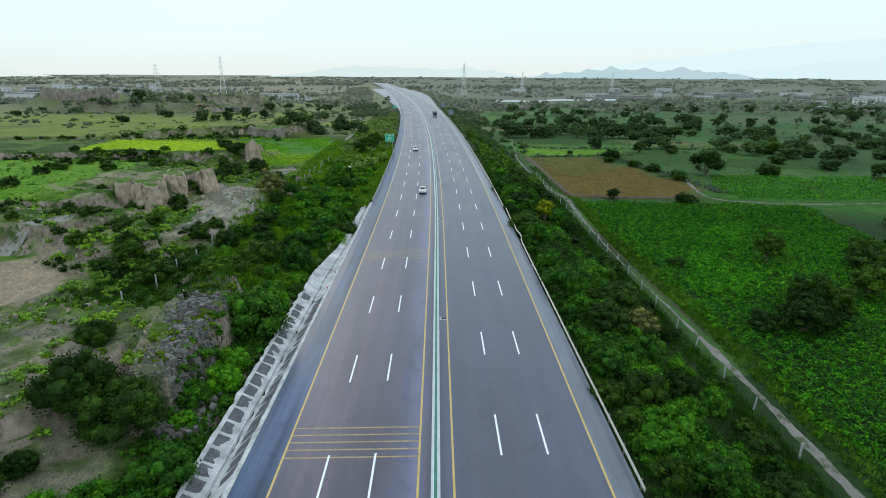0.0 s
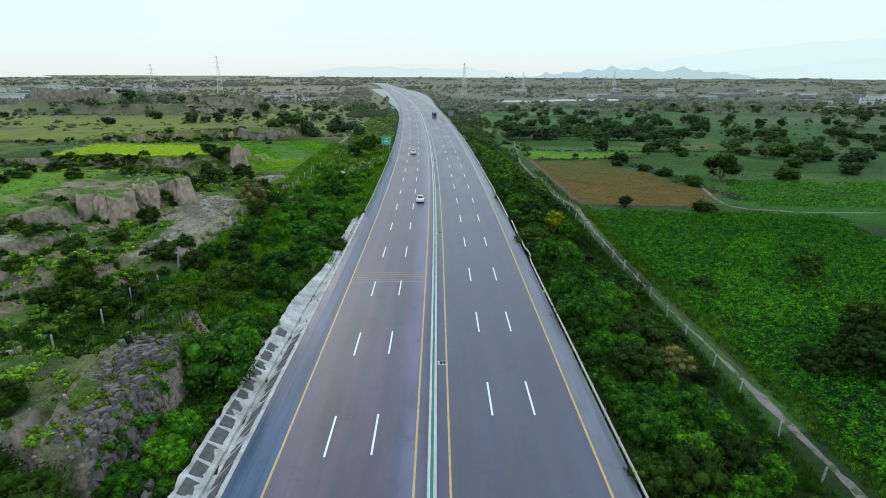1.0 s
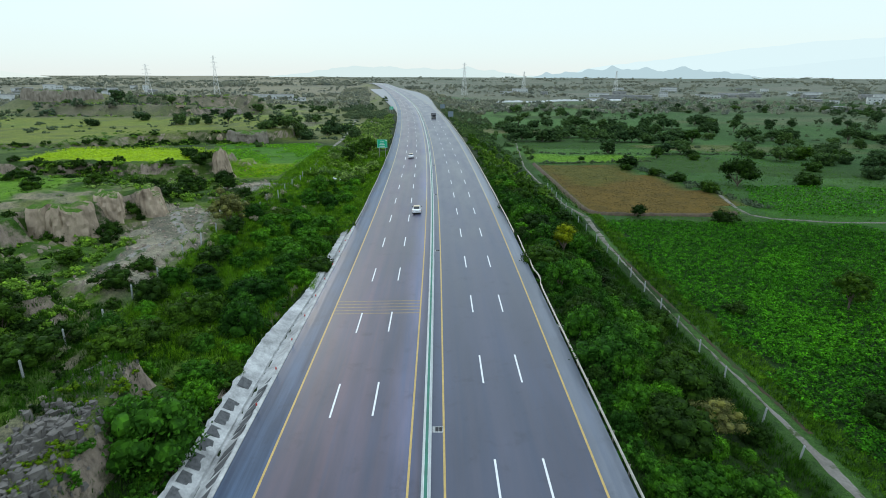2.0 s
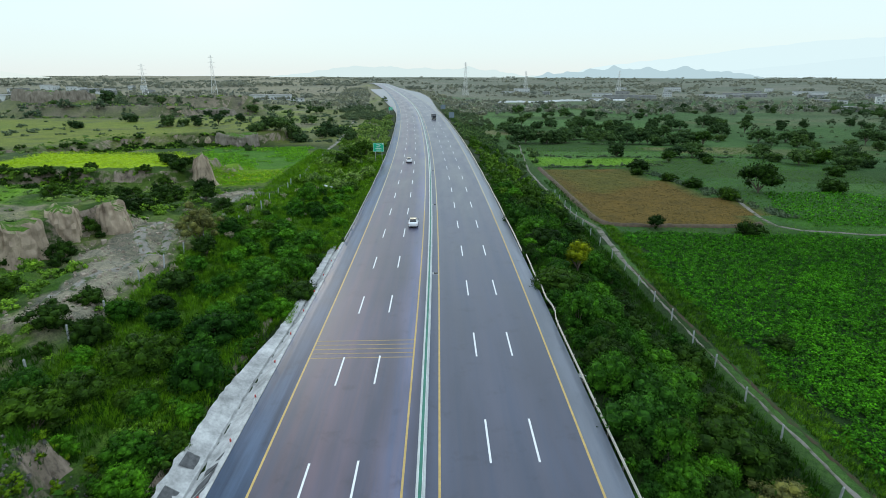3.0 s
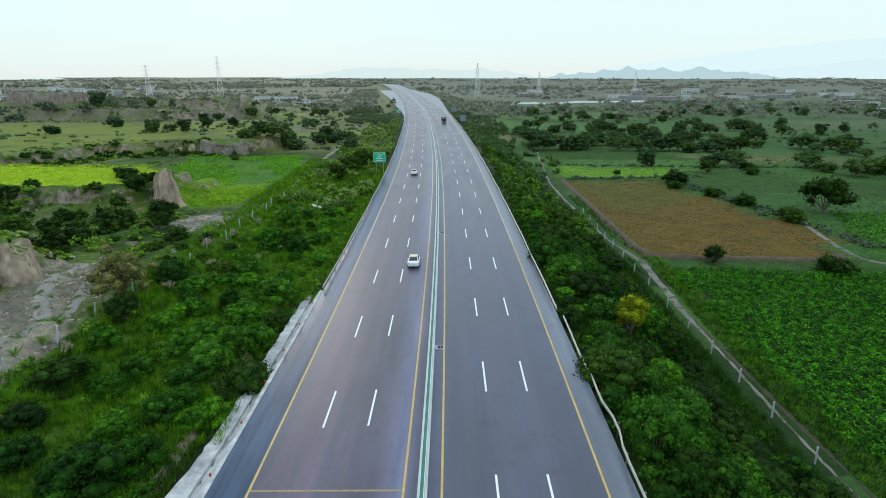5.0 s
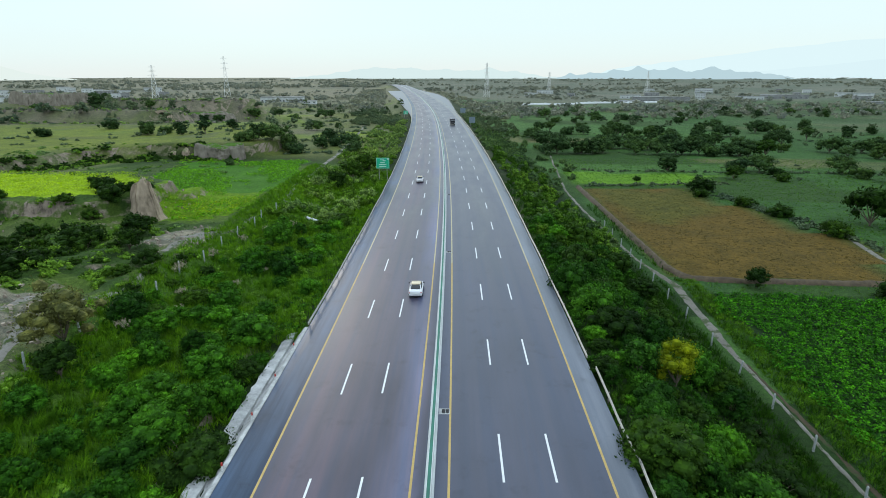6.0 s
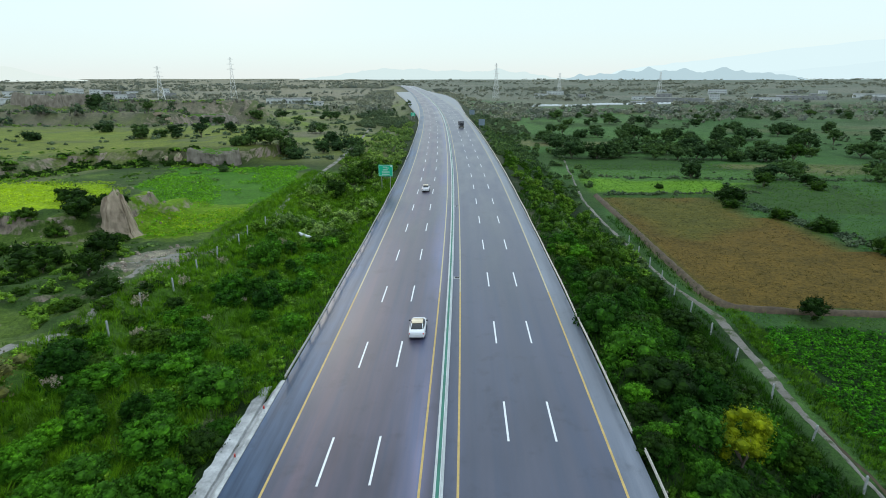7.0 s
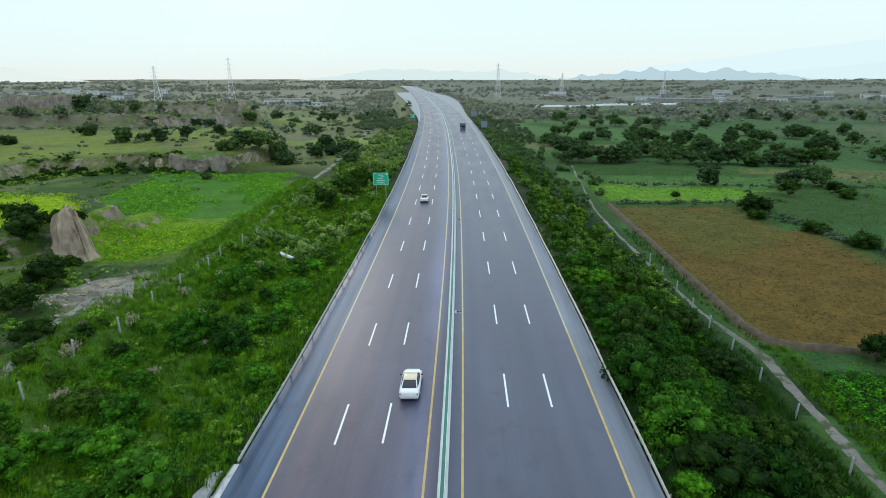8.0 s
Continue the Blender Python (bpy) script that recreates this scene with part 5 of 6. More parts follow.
def truck(place, turn, label):
    ob = thing("truck", label, "truck", at=Matrix.Translation(place) @ pose(0, 0, 0, 0, 0, turn))
    dark = simple("dark_truck_paint", (0.055, 0.055, 0.065), 0.5, 0, 1.2, 0.4)
    bm = bmesh.new()
    box(bm, -1.2, 1.2, 1.6, 3.6, 0.6, 2.55, 0.12)
    part("cab", bm, dark, ob)
    bm = bmesh.new()
    box(bm, -1.02, 1.02, 3.55, 3.64, 1.6, 2.35, 0.05)
    part("windscreen", bm, M_CARGLASS, ob, "dark windscreen")
    bm = bmesh.new()
    box(bm, -0.85, 0.85, 3.58, 3.66, 0.85, 1.4, 0.04)
    part("grille", bm, M_BLACK, ob, "black grille")
    bm = bmesh.new()
    box(bm, -1.2, 1.2, 3.5, 3.78, 0.45, 0.75, 0.05)
    part("bumper", bm, M_RUST, ob, "steel bumper")
    for s in (-1, 1):
        bm = bmesh.new()
        box(bm, s * 0.95 - 0.15, s * 0.95 + 0.15, 3.6, 3.7, 0.9, 1.15, 0.04)
        part("headlight", bm, M_SIGN_WHITE, ob, "pale headlight")
        for y, rad in ((2.5, 0.5), (-1.6, 0.5), (-2.8, 0.5)):
            wheel(ob, s * 1.0, y, rad, 0.32)
    bm = bmesh.new()
    box(bm, -0.45, 0.45, -3.7, 3.2, 0.62, 0.86, 0.03)
    part("chassis", bm, M_BLACK, ob)
    bm = bmesh.new()
    box(bm, -1.25, 1.25, -3.9, 1.4, 0.95, 1.15, 0.03)
    part("bed", bm, dark, ob)
    for x0, x1, y0, y1 in ((-1.27, -1.2, -3.9, 1.4), (1.2, 1.27, -3.9, 1.4), (-1.2, 1.2, 1.33, 1.4), (-1.2, 1.2, -3.9, -3.83)):
        bm = bmesh.new()
        box(bm, x0, x1, y0, y1, 1.15, 2.7, 0.02)
        for k in range(6):
            a = k / 5
            if x1 - x0 < 0.2:
                box(bm, x0 - 0.04, x1 + 0.04, y0 + (y1 - y0 - 0.1) * a, y0 + (y1 - y0 - 0.1) * a + 0.1, 1.15, 3.0)
            else:
                box(bm, x0 + (x1 - x0 - 0.1) * a, x0 + (x1 - x0 - 0.1) * a + 0.1, y0 - 0.04, y1 + 0.04, 1.15, 3.0)
        part("side_board", bm, dark, ob)
    return ob


car(on_road(-3.35, 138.5, 0.004), 0.6, "white saloon car driving in the inner lane")
car(on_road(-6.7, 217.0, 0.004), 1.8, "white saloon car far along the middle lane")
truck(on_road(7.6, 375.0, 0.004), 180 + 3.8, "dark open-bodied truck coming along the motorway")

# ---- pylons ----
# steel colour paled to hold the haze before the pylons
M_PYLON = simple("pale_lattice_steel", (0.66, 0.66, 0.63), 0.6, 0.0, 1, 0.1)


def pylon(x, y, high, turn, wide=7.0):
    ob = thing("pylon", "pale lattice steel power pylon on the plain", "pylon", "power pylons", at=Matrix.Translation((x, y, land_at(x, y))) @ pose(0, 0, 0, 0, 0, turn))

    def half(z):
        f = z / high
        return wide / 2 * (1 - f) ** 1.3 + 0.55

    levels = [high * f for f in (0, 0.18, 0.34, 0.48, 0.60, 0.70, 0.79, 0.87, 0.94, 1.0)]
    for sx, sy in ((-1, -1), (1, -1), (1, 1), (-1, 1)):
        bm = bmesh.new()
        for a, b in zip(levels, levels[1:]):
            tube(bm, (sx * half(a), sy * half(a), a - 0.5), (sx * half(b), sy * half(b), b), 0.16, 0.14, 4)
        part("leg", bm, M_PYLON, ob)
    bm = bmesh.new()
    for a, b in zip(levels, levels[1:]):
        for s in (-1, 1):
            for k in (0, 1):
                f = lambda sx, z: ((sx * half(z), s * half(z), z) if k == 0 else (s * half(z), sx * half(z), z))
                tube(bm, f(-1, a), f(1, b), 0.09, 0.09, 4)
                tube(bm, f(1, a), f(-1, b), 0.09, 0.09, 4)
    part("bracing", bm, M_PYLON, ob)
    for f, reach in ((0.70, 5.2), (0.82, 4.6), (0.94, 3.8)):
        bm = bmesh.new()
        for s in (-1, 1):
            tube(bm, (0, 0.4, high * f), (s * reach, 0, high * f + 0.2), 0.12, 0.08, 4)
            tube(bm, (0, -0.4, high * f), (s * reach, 0, high * f + 0.2), 0.12, 0.08, 4)
            tube(bm, (0, 0, high * f + 1.6), (s * reach, 0, high * f + 0.2), 0.1, 0.07, 4)
        part("cross_arm", bm, M_PYLON, ob)
    return ob


pylon(-308, 822, 52, 25)
pylon(-357, 732, 39, 25)
pylon(43, 943, 50, 20)
pylon(330, 1080, 40, 20)
pylon(170, 1150, 38, 20)

# ---- far buildings ----
M_WALL = simple("whitewashed_wall", (0.50, 0.52, 0.51), 0.85, 0, 0.3, 0.2)
M_GREYWALL = simple("grey_plaster_wall", (0.24, 0.245, 0.24), 0.9, 0, 0.3, 0.3)
M_PANE = simple("dark_window_opening", (0.05, 0.055, 0.06), 0.3, 0, 1, 0.2)


def building(x, y, wide, deep, high, turn, wall, label, windows=5, category="building", roof=None):
    z = land_at(x, y) - 0.6
    ob = thing("house" if wide < 20 else "long_building", label, category, "far buildings", at=Matrix.Translation((x, y, z)) @ pose(0, 0, 0, 0, 0, turn))
    bm = bmesh.new()
    box(bm, -wide / 2, wide / 2, -deep / 2, deep / 2, 0, high + 0.6)
    part("wall", bm, wall, ob)
    bm = bmesh.new()
    box(bm, -wide / 2 - 0.35, wide / 2 + 0.35, -deep / 2 - 0.35, deep / 2 + 0.35, high + 0.6, high + 1.0)
    part("roof", bm, roof or M_GREYWALL, ob, "flat roof slab")
    for storey in range(max(1, int(high / 3.4))):
        for k in range(windows):
            bm = bmesh.new()
            c = wide * ((k + 0.5) / windows - 0.5)
            w = min(0.75, wide / windows * 0.3)
            box(bm, c - w, c + w, -deep / 2 - 0.06, -deep / 2 + 0.2, 1.6 + storey * 3.3, 2.9 + storey * 3.3)
            part("window", bm, M_PANE, ob, "dark window opening")
    return ob


building(-186, 668, 44, 11, 5.0, 8, M_WALL, "long low white building on the plain", 12)
building(-150, 640, 14, 8, 3.0, 8, M_WALL, "small pale outbuilding with a flat roof", 3)
building(526, 702, 14, 12, 8.0, -30, M_WALL, "white house on a rise among trees", 3)
building(560, 735, 16, 12, 10.0, -30, M_WALL, "white two-storey house among trees", 4)
building(590, 748, 14, 12, 10.0, -30, M_WALL, "tall white house with a flat roof", 3)
building(470, 690, 9, 8, 4.0, -25, M_WALL, "small white house near trees", 2)
building(452, 700, 16, 9, 4.5, -25, M_GREYWALL, "grey unfinished house among trees", 4)
building(385, 560, 13, 9, 4.0, -28, M_GREYWALL, "grey shed among field trees", 2)
building(403, 868, 34, 12, 4.5, -20, M_WALL, "white low industrial shed", 8)
building(450, 1130, 30, 12, 8.0, -20, M_WALL, "white works building far off", 8)
building(265, 822, 70, 10, 6.5, -14, M_GREYWALL, "long grey unfinished hall with open bays", 22)
building(215, 790, 26, 8, 3.0, -12, M_GREYWALL, "low grey works shed", 7)
building(470, 905, 60, 12, 5.0, -24, M_GREYWALL, "long low grey warehouse", 10)
building(620, 980, 50, 12, 6.0, -28, M_WALL, "pale warehouse on the plain", 8)
building(120, 1010, 22, 10, 5.0, -6, M_WALL, "pale building among far trees", 5)
building(160, 1130, 30, 12, 6.0, -8, M_WALL, "pale building among far trees", 6)
building(-455, 640, 46, 14, 6.5, 34, M_WALL, "long pale farm building with a flat roof", 10)
building(-400, 640, 26, 10, 5.5, 30, M_GREYWALL, "grey farm shed with a flat roof", 5)
building(-262, 560, 30, 10, 3.2, 24, M_WALL, "low pale wall-like shed", 6)
vr = np.random.default_rng(33)
for k in range(22):
    d = vr.uniform(900, 1350)
    a = radians(vr.uniform(-37.5, -25))
    building(d * math.sin(a), d * math.cos(a), vr.uniform(9, 22), vr.uniform(8, 12), vr.uniform(4, 9), 30 + vr.uniform(-10, 10), M_WALL if vr.random() < 0.6 else M_GREYWALL, "pale village house on the far plain", int(vr.integers(2, 5)))
for k in range(16):
    d = vr.uniform(850, 1500)
    a = radians(vr.uniform(6, 38))
    building(d * math.sin(a), d * math.cos(a), vr.uniform(9, 24), vr.uniform(8, 12), vr.uniform(3.5, 7), -20 + vr.uniform(-10, 10), M_WALL if vr.random() < 0.5 else M_GREYWALL, "pale house on the far plain", int(vr.integers(2, 5)))
path_between("far_wall", "pale far embankment wall across the plain", [(70, 705), (150, 745), (250, 805), (330, 850)], 1.6, M_WALL, 1.8, 9, "wall")

# ---- plants ----
def leaf_quads(spots, ways, size, rng, slim=0.55, shoots=0.0):
    """Pointed leaves at the spots, facing the ways; a share of them are shoots that point outwards."""
    n = len(spots)
    ways = ways / np.maximum(np.linalg.norm(ways, axis=1, keepdims=True), 1e-6)
    a = np.cross(ways, rng.normal(size=(n, 3)))
    out = rng.random((n, 1)) < shoots
    a = np.where(out, ways + rng.normal(size=(n, 3)) * 0.35, a)
    a /= np.maximum(np.linalg.norm(a, axis=1, keepdims=True), 1e-6)
    b = np.cross(a, np.where(out, rng.normal(size=(n, 3)), ways))
    b /= np.maximum(np.linalg.norm(b, axis=1, keepdims=True), 1e-6)
    s = size * rng.uniform(0.65, 1.35, (n, 1))
    s = np.where(out, s * 1.25, s)
    droop = ways * s * np.where(out, 0.0, 0.18)
    return np.stack([spots - a * s * 0.5 - droop, spots + b * s * slim * 0.5, spots + a * s * 0.5 - droop, spots - b * s * slim * 0.5], 1).reshape(-1, 3)


def ball(n):
    """A rounded ball of loose quads, n by n on each of six sides."""
    t = np.linspace(-1, 1, n + 1)
    out = []
    for axis_no in range(3):
        for side in (-1, 1):
            for i in range(n):
                for j in range(n):
                    q = np.array([(t[i], t[j], side), (t[i + 1], t[j], side), (t[i + 1], t[j + 1], side), (t[i], t[j + 1], side)])
                    out.append(np.roll(q[::side], axis_no, 1))
    v = np.array(out).reshape(-1, 3)
    return v / np.linalg.norm(v, axis=1, keepdims=True)


BALLS = {n: ball(n) for n in (1, 2, 3)}


def cores(lobes, n, rng, fill):
    """The close-set inner leaves of each lobe: a lumpy mass that the outer leaves stand on."""
    v = BALLS[n]
    lump = 1 + 0.16 * np.sin(v @ np.array((5.1, 3.7, 4.3)))[None] * rng.uniform(-1, 1, (len(lobes), 1)) + 0.10 * np.sin(v @ np.array((-4.1, 6.3, 2.9)))[None]
    w = v[None] * (lobes[:, 3:4] * fill * lump)[..., None]
    w[..., 2] *= lobes[:, 4:5]
    return (w + lobes[:, None, :3]).reshape(-1, 3)


def cloud(lobes, count, size, rng, slim=0.5, inner=0.32, shoots=0.3, core=2, fill=0.62):
    """Leaves over rounded lobes (x, y, z, radius, flatness), close-set within."""
    lobes = np.array(lobes, float)
    weight = lobes[:, 3] ** 2
    pick = rng.choice(len(lobes), count, p=weight / weight.sum())
    d = rng.normal(size=(count, 3))
    d[:, 2] = np.where(d[:, 2] < 0, d[:, 2] * 0.6, d[:, 2])
    d /= np.linalg.norm(d, axis=1, keepdims=True)
    r = lobes[pick, 3:4] * (1 - inner * rng.random((count, 1)) ** 1.5)
    off = d * r
    off[:, 2] *= lobes[pick, 4]
    spots = lobes[pick, :3] + off + rng.normal(size=(count, 3)) * 0.17 * lobes[pick, 3:4]
    leaves = leaf_quads(spots, d + rng.normal(size=(count, 3)) * 0.38 + (0, 0, 0.35), size, rng, slim, shoots)
    return np.concatenate([cores(lobes, core, rng, fill), leaves]) if core else leaves


def quads_mesh(name, verts, mat):
    """One mesh of loose quads, four vertices each."""
    verts = np.asarray(verts, np.float32)
    n = len(verts) // 4
    me = bpy.data.meshes.new(name)
    me.vertices.add(n * 4)
    me.vertices.foreach_set("co", verts.ravel())
    me.loops.add(n * 4)
    me.loops.foreach_set("vertex_index", np.arange(n * 4, dtype=np.int32))
    me.polygons.add(n)
    me.polygons.foreach_set("loop_start", (np.arange(n) * 4).astype(np.int32))
    me.materials.append(mat)
    me.update(calc_edges=True)
    return me


def shrub_lobes(radius, height, count, rng):
    out = []
    for k in range(count):
        a, d = rng.uniform(0, 2 * math.pi), radius * math.sqrt(rng.uniform(0, 1)) * 0.72
        top = height * (1 - 0.55 * (d / radius) ** 2) * rng.uniform(0.72, 1.08)
        r = rng.uniform(0.15, 0.40) * radius
        out.append((d * math.cos(a), d * math.sin(a), max(top - r * 0.8, r * 0.45), r, rng.uniform(0.75, 1.1)))
    for k in range(count // 2):
        a = rng.uniform(0, 2 * math.pi)
        out.append((radius * 0.62 * math.cos(a), radius * 0.62 * math.sin(a), height * 0.25, radius * 0.34, 0.9))
    return out


def stems(bm, radius, height, count, rng, thick=0.035):
    for k in range(count):
        a, d = rng.uniform(0, 2 * math.pi), rng.uniform(0.25, 0.65) * radius
        tip = (d * math.cos(a), d * math.sin(a), height * rng.uniform(0.5, 0.85))
        knee = (tip[0] * 0.4, tip[1] * 0.4, tip[2] * 0.55)
        tube(bm, (0, 0, -0.3), knee, thick, thick * 0.7, 5)
        tube(bm, knee, tip, thick * 0.7, thick * 0.3, 5)


def make_shrub(seed, radius, height, lobes, count, size, mat, label, name="shrub", category="shrub", group="roadside shrubs", slim=0.5):
    rng = np.random.default_rng(seed)
    ob = thing(name, label, category, group)
    spread = shrub_lobes(radius, height, lobes, rng)
    hang(new("foliage", quads_mesh("foliage", cloud(spread, count, size, rng, slim, core=3), mat)), ob)
    bm = bmesh.new()
    stems(bm, radius, height, 5, rng)
    part("woody_base", bm, M_BARK, ob)
    return ob


def make_tree(seed, radius, height, count, size, mat, label, group="field trees", spread=0.95, bare=0.2, low=0.62):
    """A forked trunk and a broken crown of lobes."""
    rng = np.random.default_rng(seed)
    ob = thing("tree", label, "tree", group)
    bm = bmesh.new()
    fork = height * bare
    lean = rng.uniform(-0.2, 0.2, 2)
    mid = Vector((lean[0], lean[1], fork))
    tube(bm, (0, 0, -0.4), mid, 0.05 * height * 0.55, 0.04 * height * 0.5, 8)
    lobes = []
    for k in range(9):
        a = k * 2.4 + rng.uniform(-0.4, 0.4)
        d = radius * rng.uniform(0.30, 0.80) * spread
        tip = Vector((d * math.cos(a), d * math.sin(a), height * rng.uniform(low, 0.86) * (1 - 0.18 * d / radius)))
        knee = mid.lerp(tip, 0.5) + Vector((0, 0, -0.03 * height))
        tube(bm, mid, knee, 0.016 * height, 0.011 * height, 6)
        tube(bm, knee, tip, 0.011 * height, 0.004 * height, 5)
        for j in range(4):
            o = rng.normal(size=3) * radius * 0.22
            lobes.append((tip.x + o[0], tip.y + o[1], tip.z + o[2] * 0.7 - (j == 3) * height * 0.2, radius * rng.uniform(0.24, 0.40), rng.uniform(0.65, 0.95)))
    part("trunk", bm, M_BARK, ob)
    hang(new("crown", quads_mesh("crown", cloud(lobes, count, size, rng), mat)), ob)
    return ob


def put_copy(proto, x, y, scale, turn, tall=1.0, sink=0.05, lean=0.0):
    z = land_at(x, y) - sink * scale
    ob = copy_thing(proto, Matrix.Translation((x, y, z)) @ pose(0, 0, 0, lean, 0, turn))
    ob.scale = (scale, scale, scale * tall)
    return ob


def drop(ob):
    """Takes a pattern away once its copies stand."""
    for o in (*ob.children_recursive, ob):
        bpy.data.objects.remove(o)


rng = np.random.default_rng(11)
SHRUBS = [
    make_shrub(1, 2.6, 3.2, 26, 2800, 0.25, M_LEAF, "dense green leafy shrub on the road embankment"),
    make_shrub(2, 2.3, 2.7, 23, 2600, 0.23, M_LEAF_BRIGHT, "bright fresh green shrub on the road embankment"),
    make_shrub(3, 2.8, 3.4, 28, 2800, 0.25, M_LEAF_DARK, "dark green thorny shrub among tall grass"),
    make_shrub(4, 1.9, 3.7, 22, 2300, 0.23, M_LEAF, "upright green shrub with fine leaves"),
    make_shrub(5, 3.1, 2.9, 30, 2900, 0.25, M_LEAF_DARK, "low spreading dark green shrub"),
    make_shrub(8, 2.4, 2.5, 25, 2600, 0.23, M_LEAF_BRIGHT, "low bright green shrub with dense leaves"),
]
MIX = (0.30, 0.21, 0.16, 0.12, 0.09, 0.12)
DARK_MIX = (0.15, 0.05, 0.38, 0.05, 0.35, 0.02)
BRIGHT_MIX = (0.22, 0.34, 0.05, 0.12, 0.02, 0.25)
SHRUB_R = (2.6, 2.3, 2.8, 1.9, 3.1, 2.4)
TREE_DARK = make_tree(21, 4.4, 6.4, 2000, 0.42, M_LEAF_DARK, "broad dark green acacia tree in the fields")
TREE_ROUND = make_tree(22, 3.6, 6.0, 2000, 0.42, M_LEAF_DARK, "rounded dark green tree in the fields", spread=0.85, bare=0.06, low=0.28)
TREE_TALL = make_tree(23, 3.0, 7.6, 1800, 0.40, M_LEAF_DARK, "tall dark green field tree with an open crown", spread=0.9)
TREE_LOW = make_tree(24, 4.0, 3.9, 2000, 0.40, M_LEAF_DARK, "low spreading dark bushy tree", spread=1.0, bare=0.05, low=0.35)
TREES = (TREE_DARK, TREE_ROUND, TREE_TALL, TREE_LOW)
FAR_TREES = (make_tree(25, 4.4, 6.2, 1300, 0.55, M_LEAF_GROVE, "broad dark green tree among far fields", bare=0.1),
             make_tree(26, 3.6, 6.0, 1250, 0.55, M_LEAF_GROVE, "rounded dark green tree among far fields", spread=0.8, bare=0.06, low=0.4),
             make_tree(27, 3.2, 7.4, 1250, 0.52, M_LEAF_GROVE, "tall dark tree among far fields", spread=0.9, bare=0.15),
             make_tree(28, 4.0, 3.8, 1150, 0.52, M_LEAF_GROVE, "low dark bushy tree among far fields", bare=0.04, low=0.35))

taken = []


def room(x, y, gap):
    for ax, ay, ag in taken:
        if (ax - x) ** 2 + (ay - y) ** 2 < (0.5 * (gap + ag)) ** 2:
            return False
    taken.append((x, y, gap))
    return True


def plant(kinds, table, turn=37):
    for x, y, s, k in table:
        put_copy(kinds[k], x, y, s, x * turn % 360)
        taken.append((x, y, 5 * s))


# single plants that stand out
yellow = make_tree(31, 2.4, 5.6, 3600, 0.17, M_LEAF_YELLOW, "yellowing leafy tree beside the guard rail", "roadside trees", 0.9, 0.12)
yellow.matrix_basis = pose(23.4, 121.0, land_at(23.4, 121.0))
taken.append((23.4, 121.0, 4.5))
autumn = make_tree(32, 3.2, 6.4, 4200, 0.22, M_LEAF_BROWN, "olive-brown bushy tree beside the sandy gully", "roadside trees", 0.9, 0.10)
autumn.matrix_basis = pose(-36.8, 117.0, land_at(-36.8, 117.0))
taken.append((-36.8, 117, 6))
put_copy(autumn, 27.0, 69.0, 0.7, 70, 0.85)
taken.append((27, 69, 5))
plant(TREES, ((-38.8, 69.5, 0.7, 3), (-44.5, 74.0, 0.65, 1), (-52.0, 97.0, 0.5, 3), (-40.5, 88.0, 0.6, 3), (-31.8, 72.0, 0.75, 1),
              (-40.0, 94.0, 0.45, 3), (-46.5, 70.5, 0.5, 3), (-34.0, 112.0, 0.6, 1), (-50.5, 84.0, 0.5, 3), (-48.0, 147.0, 0.6, 1), (-28.5, 221.0, 1.0, 1),
              (-66.5, 171.0, 0.7, 3), (-58.0, 151.0, 0.9, 3), (-52.0, 156.0, 0.7, 1), (-30.0, 208.0, 0.85, 1), (-27.0, 231.0, 0.9, 2), (-26.0, 236.0, 0.8, 1), (-33.0, 100.5, 0.65, 3), (-61.5, 166.0, 0.7, 3), (-63, 133, 1.0, 3), (-72, 140, 1.1, 3), (-58, 138, 0.9, 3)))

plant(SHRUBS, ((-33.0, 30.5, 1.0, 2), (-35.6, 33.0, 0.7, 4), (-27.8, 29.5, 0.9, 1), (-21.6, 34.0, 1.0, 0), (-24.8, 31.0, 0.9, 1), (-37.0, 31.5, 0.6, 4), (-40.5, 37.0, 0.7, 4), (-23.0, 60.0, 1.7, 0), (-22.0, 47.5, 0.9, 1), (-22.4, 51.0, 0.9, 1), (-31.4, 33.6, 0.5, 2)), 41)
acacia = make_shrub(9, 3.4, 3.8, 30, 6000, 0.22, M_LEAF_DARK, "big dusty dark thorn bush on a rock bench", slim=0.45)
for x, y, s in ((-26.6, 38.6, 1.12), (-30.6, 39.8, 1.08), (-34.2, 48.5, 0.6)):
    put_copy(acacia, x, y, s, x * 53 % 360)
    taken.append((x, y, 5 * s))
drop(acacia)

# shrub belts on both sides, nearest stretch as single shrubs
count = 0
while count < 288:
    side = rng.random() < 0.55
    y = rng.uniform(27, 176)
    if side:
        u = rng.uniform(16.4, 25.5) if rng.random() < 0.82 else rng.uniform(25, 32.5)
    else:
        u = -(rng.uniform(drain_lip(y) + 0.5 + 0.6 * (y > 84), 24.6 + 10 * float(step(62, 72, y))) if y < 128 else rng.uniform(16.6, 33.5))
    x = float(centre(y)) + u
    if not side and y > 72 and rng.random() < 0.3 + 0.35 * (y > 128):
        continue
    if not side and (-32.5 < x < -23.5 and 38 < y < 70 or y < 62 and rng.random() < 0.5):
        continue
    k = int(rng.choice(6, p=BRIGHT_MIX if not side else MIX if u < 25.5 else DARK_MIX))
    s = rng.uniform(0.55, 1.4) * (1.0 if abs(u) < 29 else 0.75) * (1.0 if side or y < 128 else 0.8) * (0.5 if abs(u) < (17.6 if side or y > 128 else drain_lip(y) + 0.9) else 1.0)
    if not room(x, y, 1.12 * SHRUB_R[k] * s):
        continue
    put_copy(SHRUBS[k], x, y, s, rng.uniform(0, 360), rng.uniform(0.8, 1.2))
    count += 1

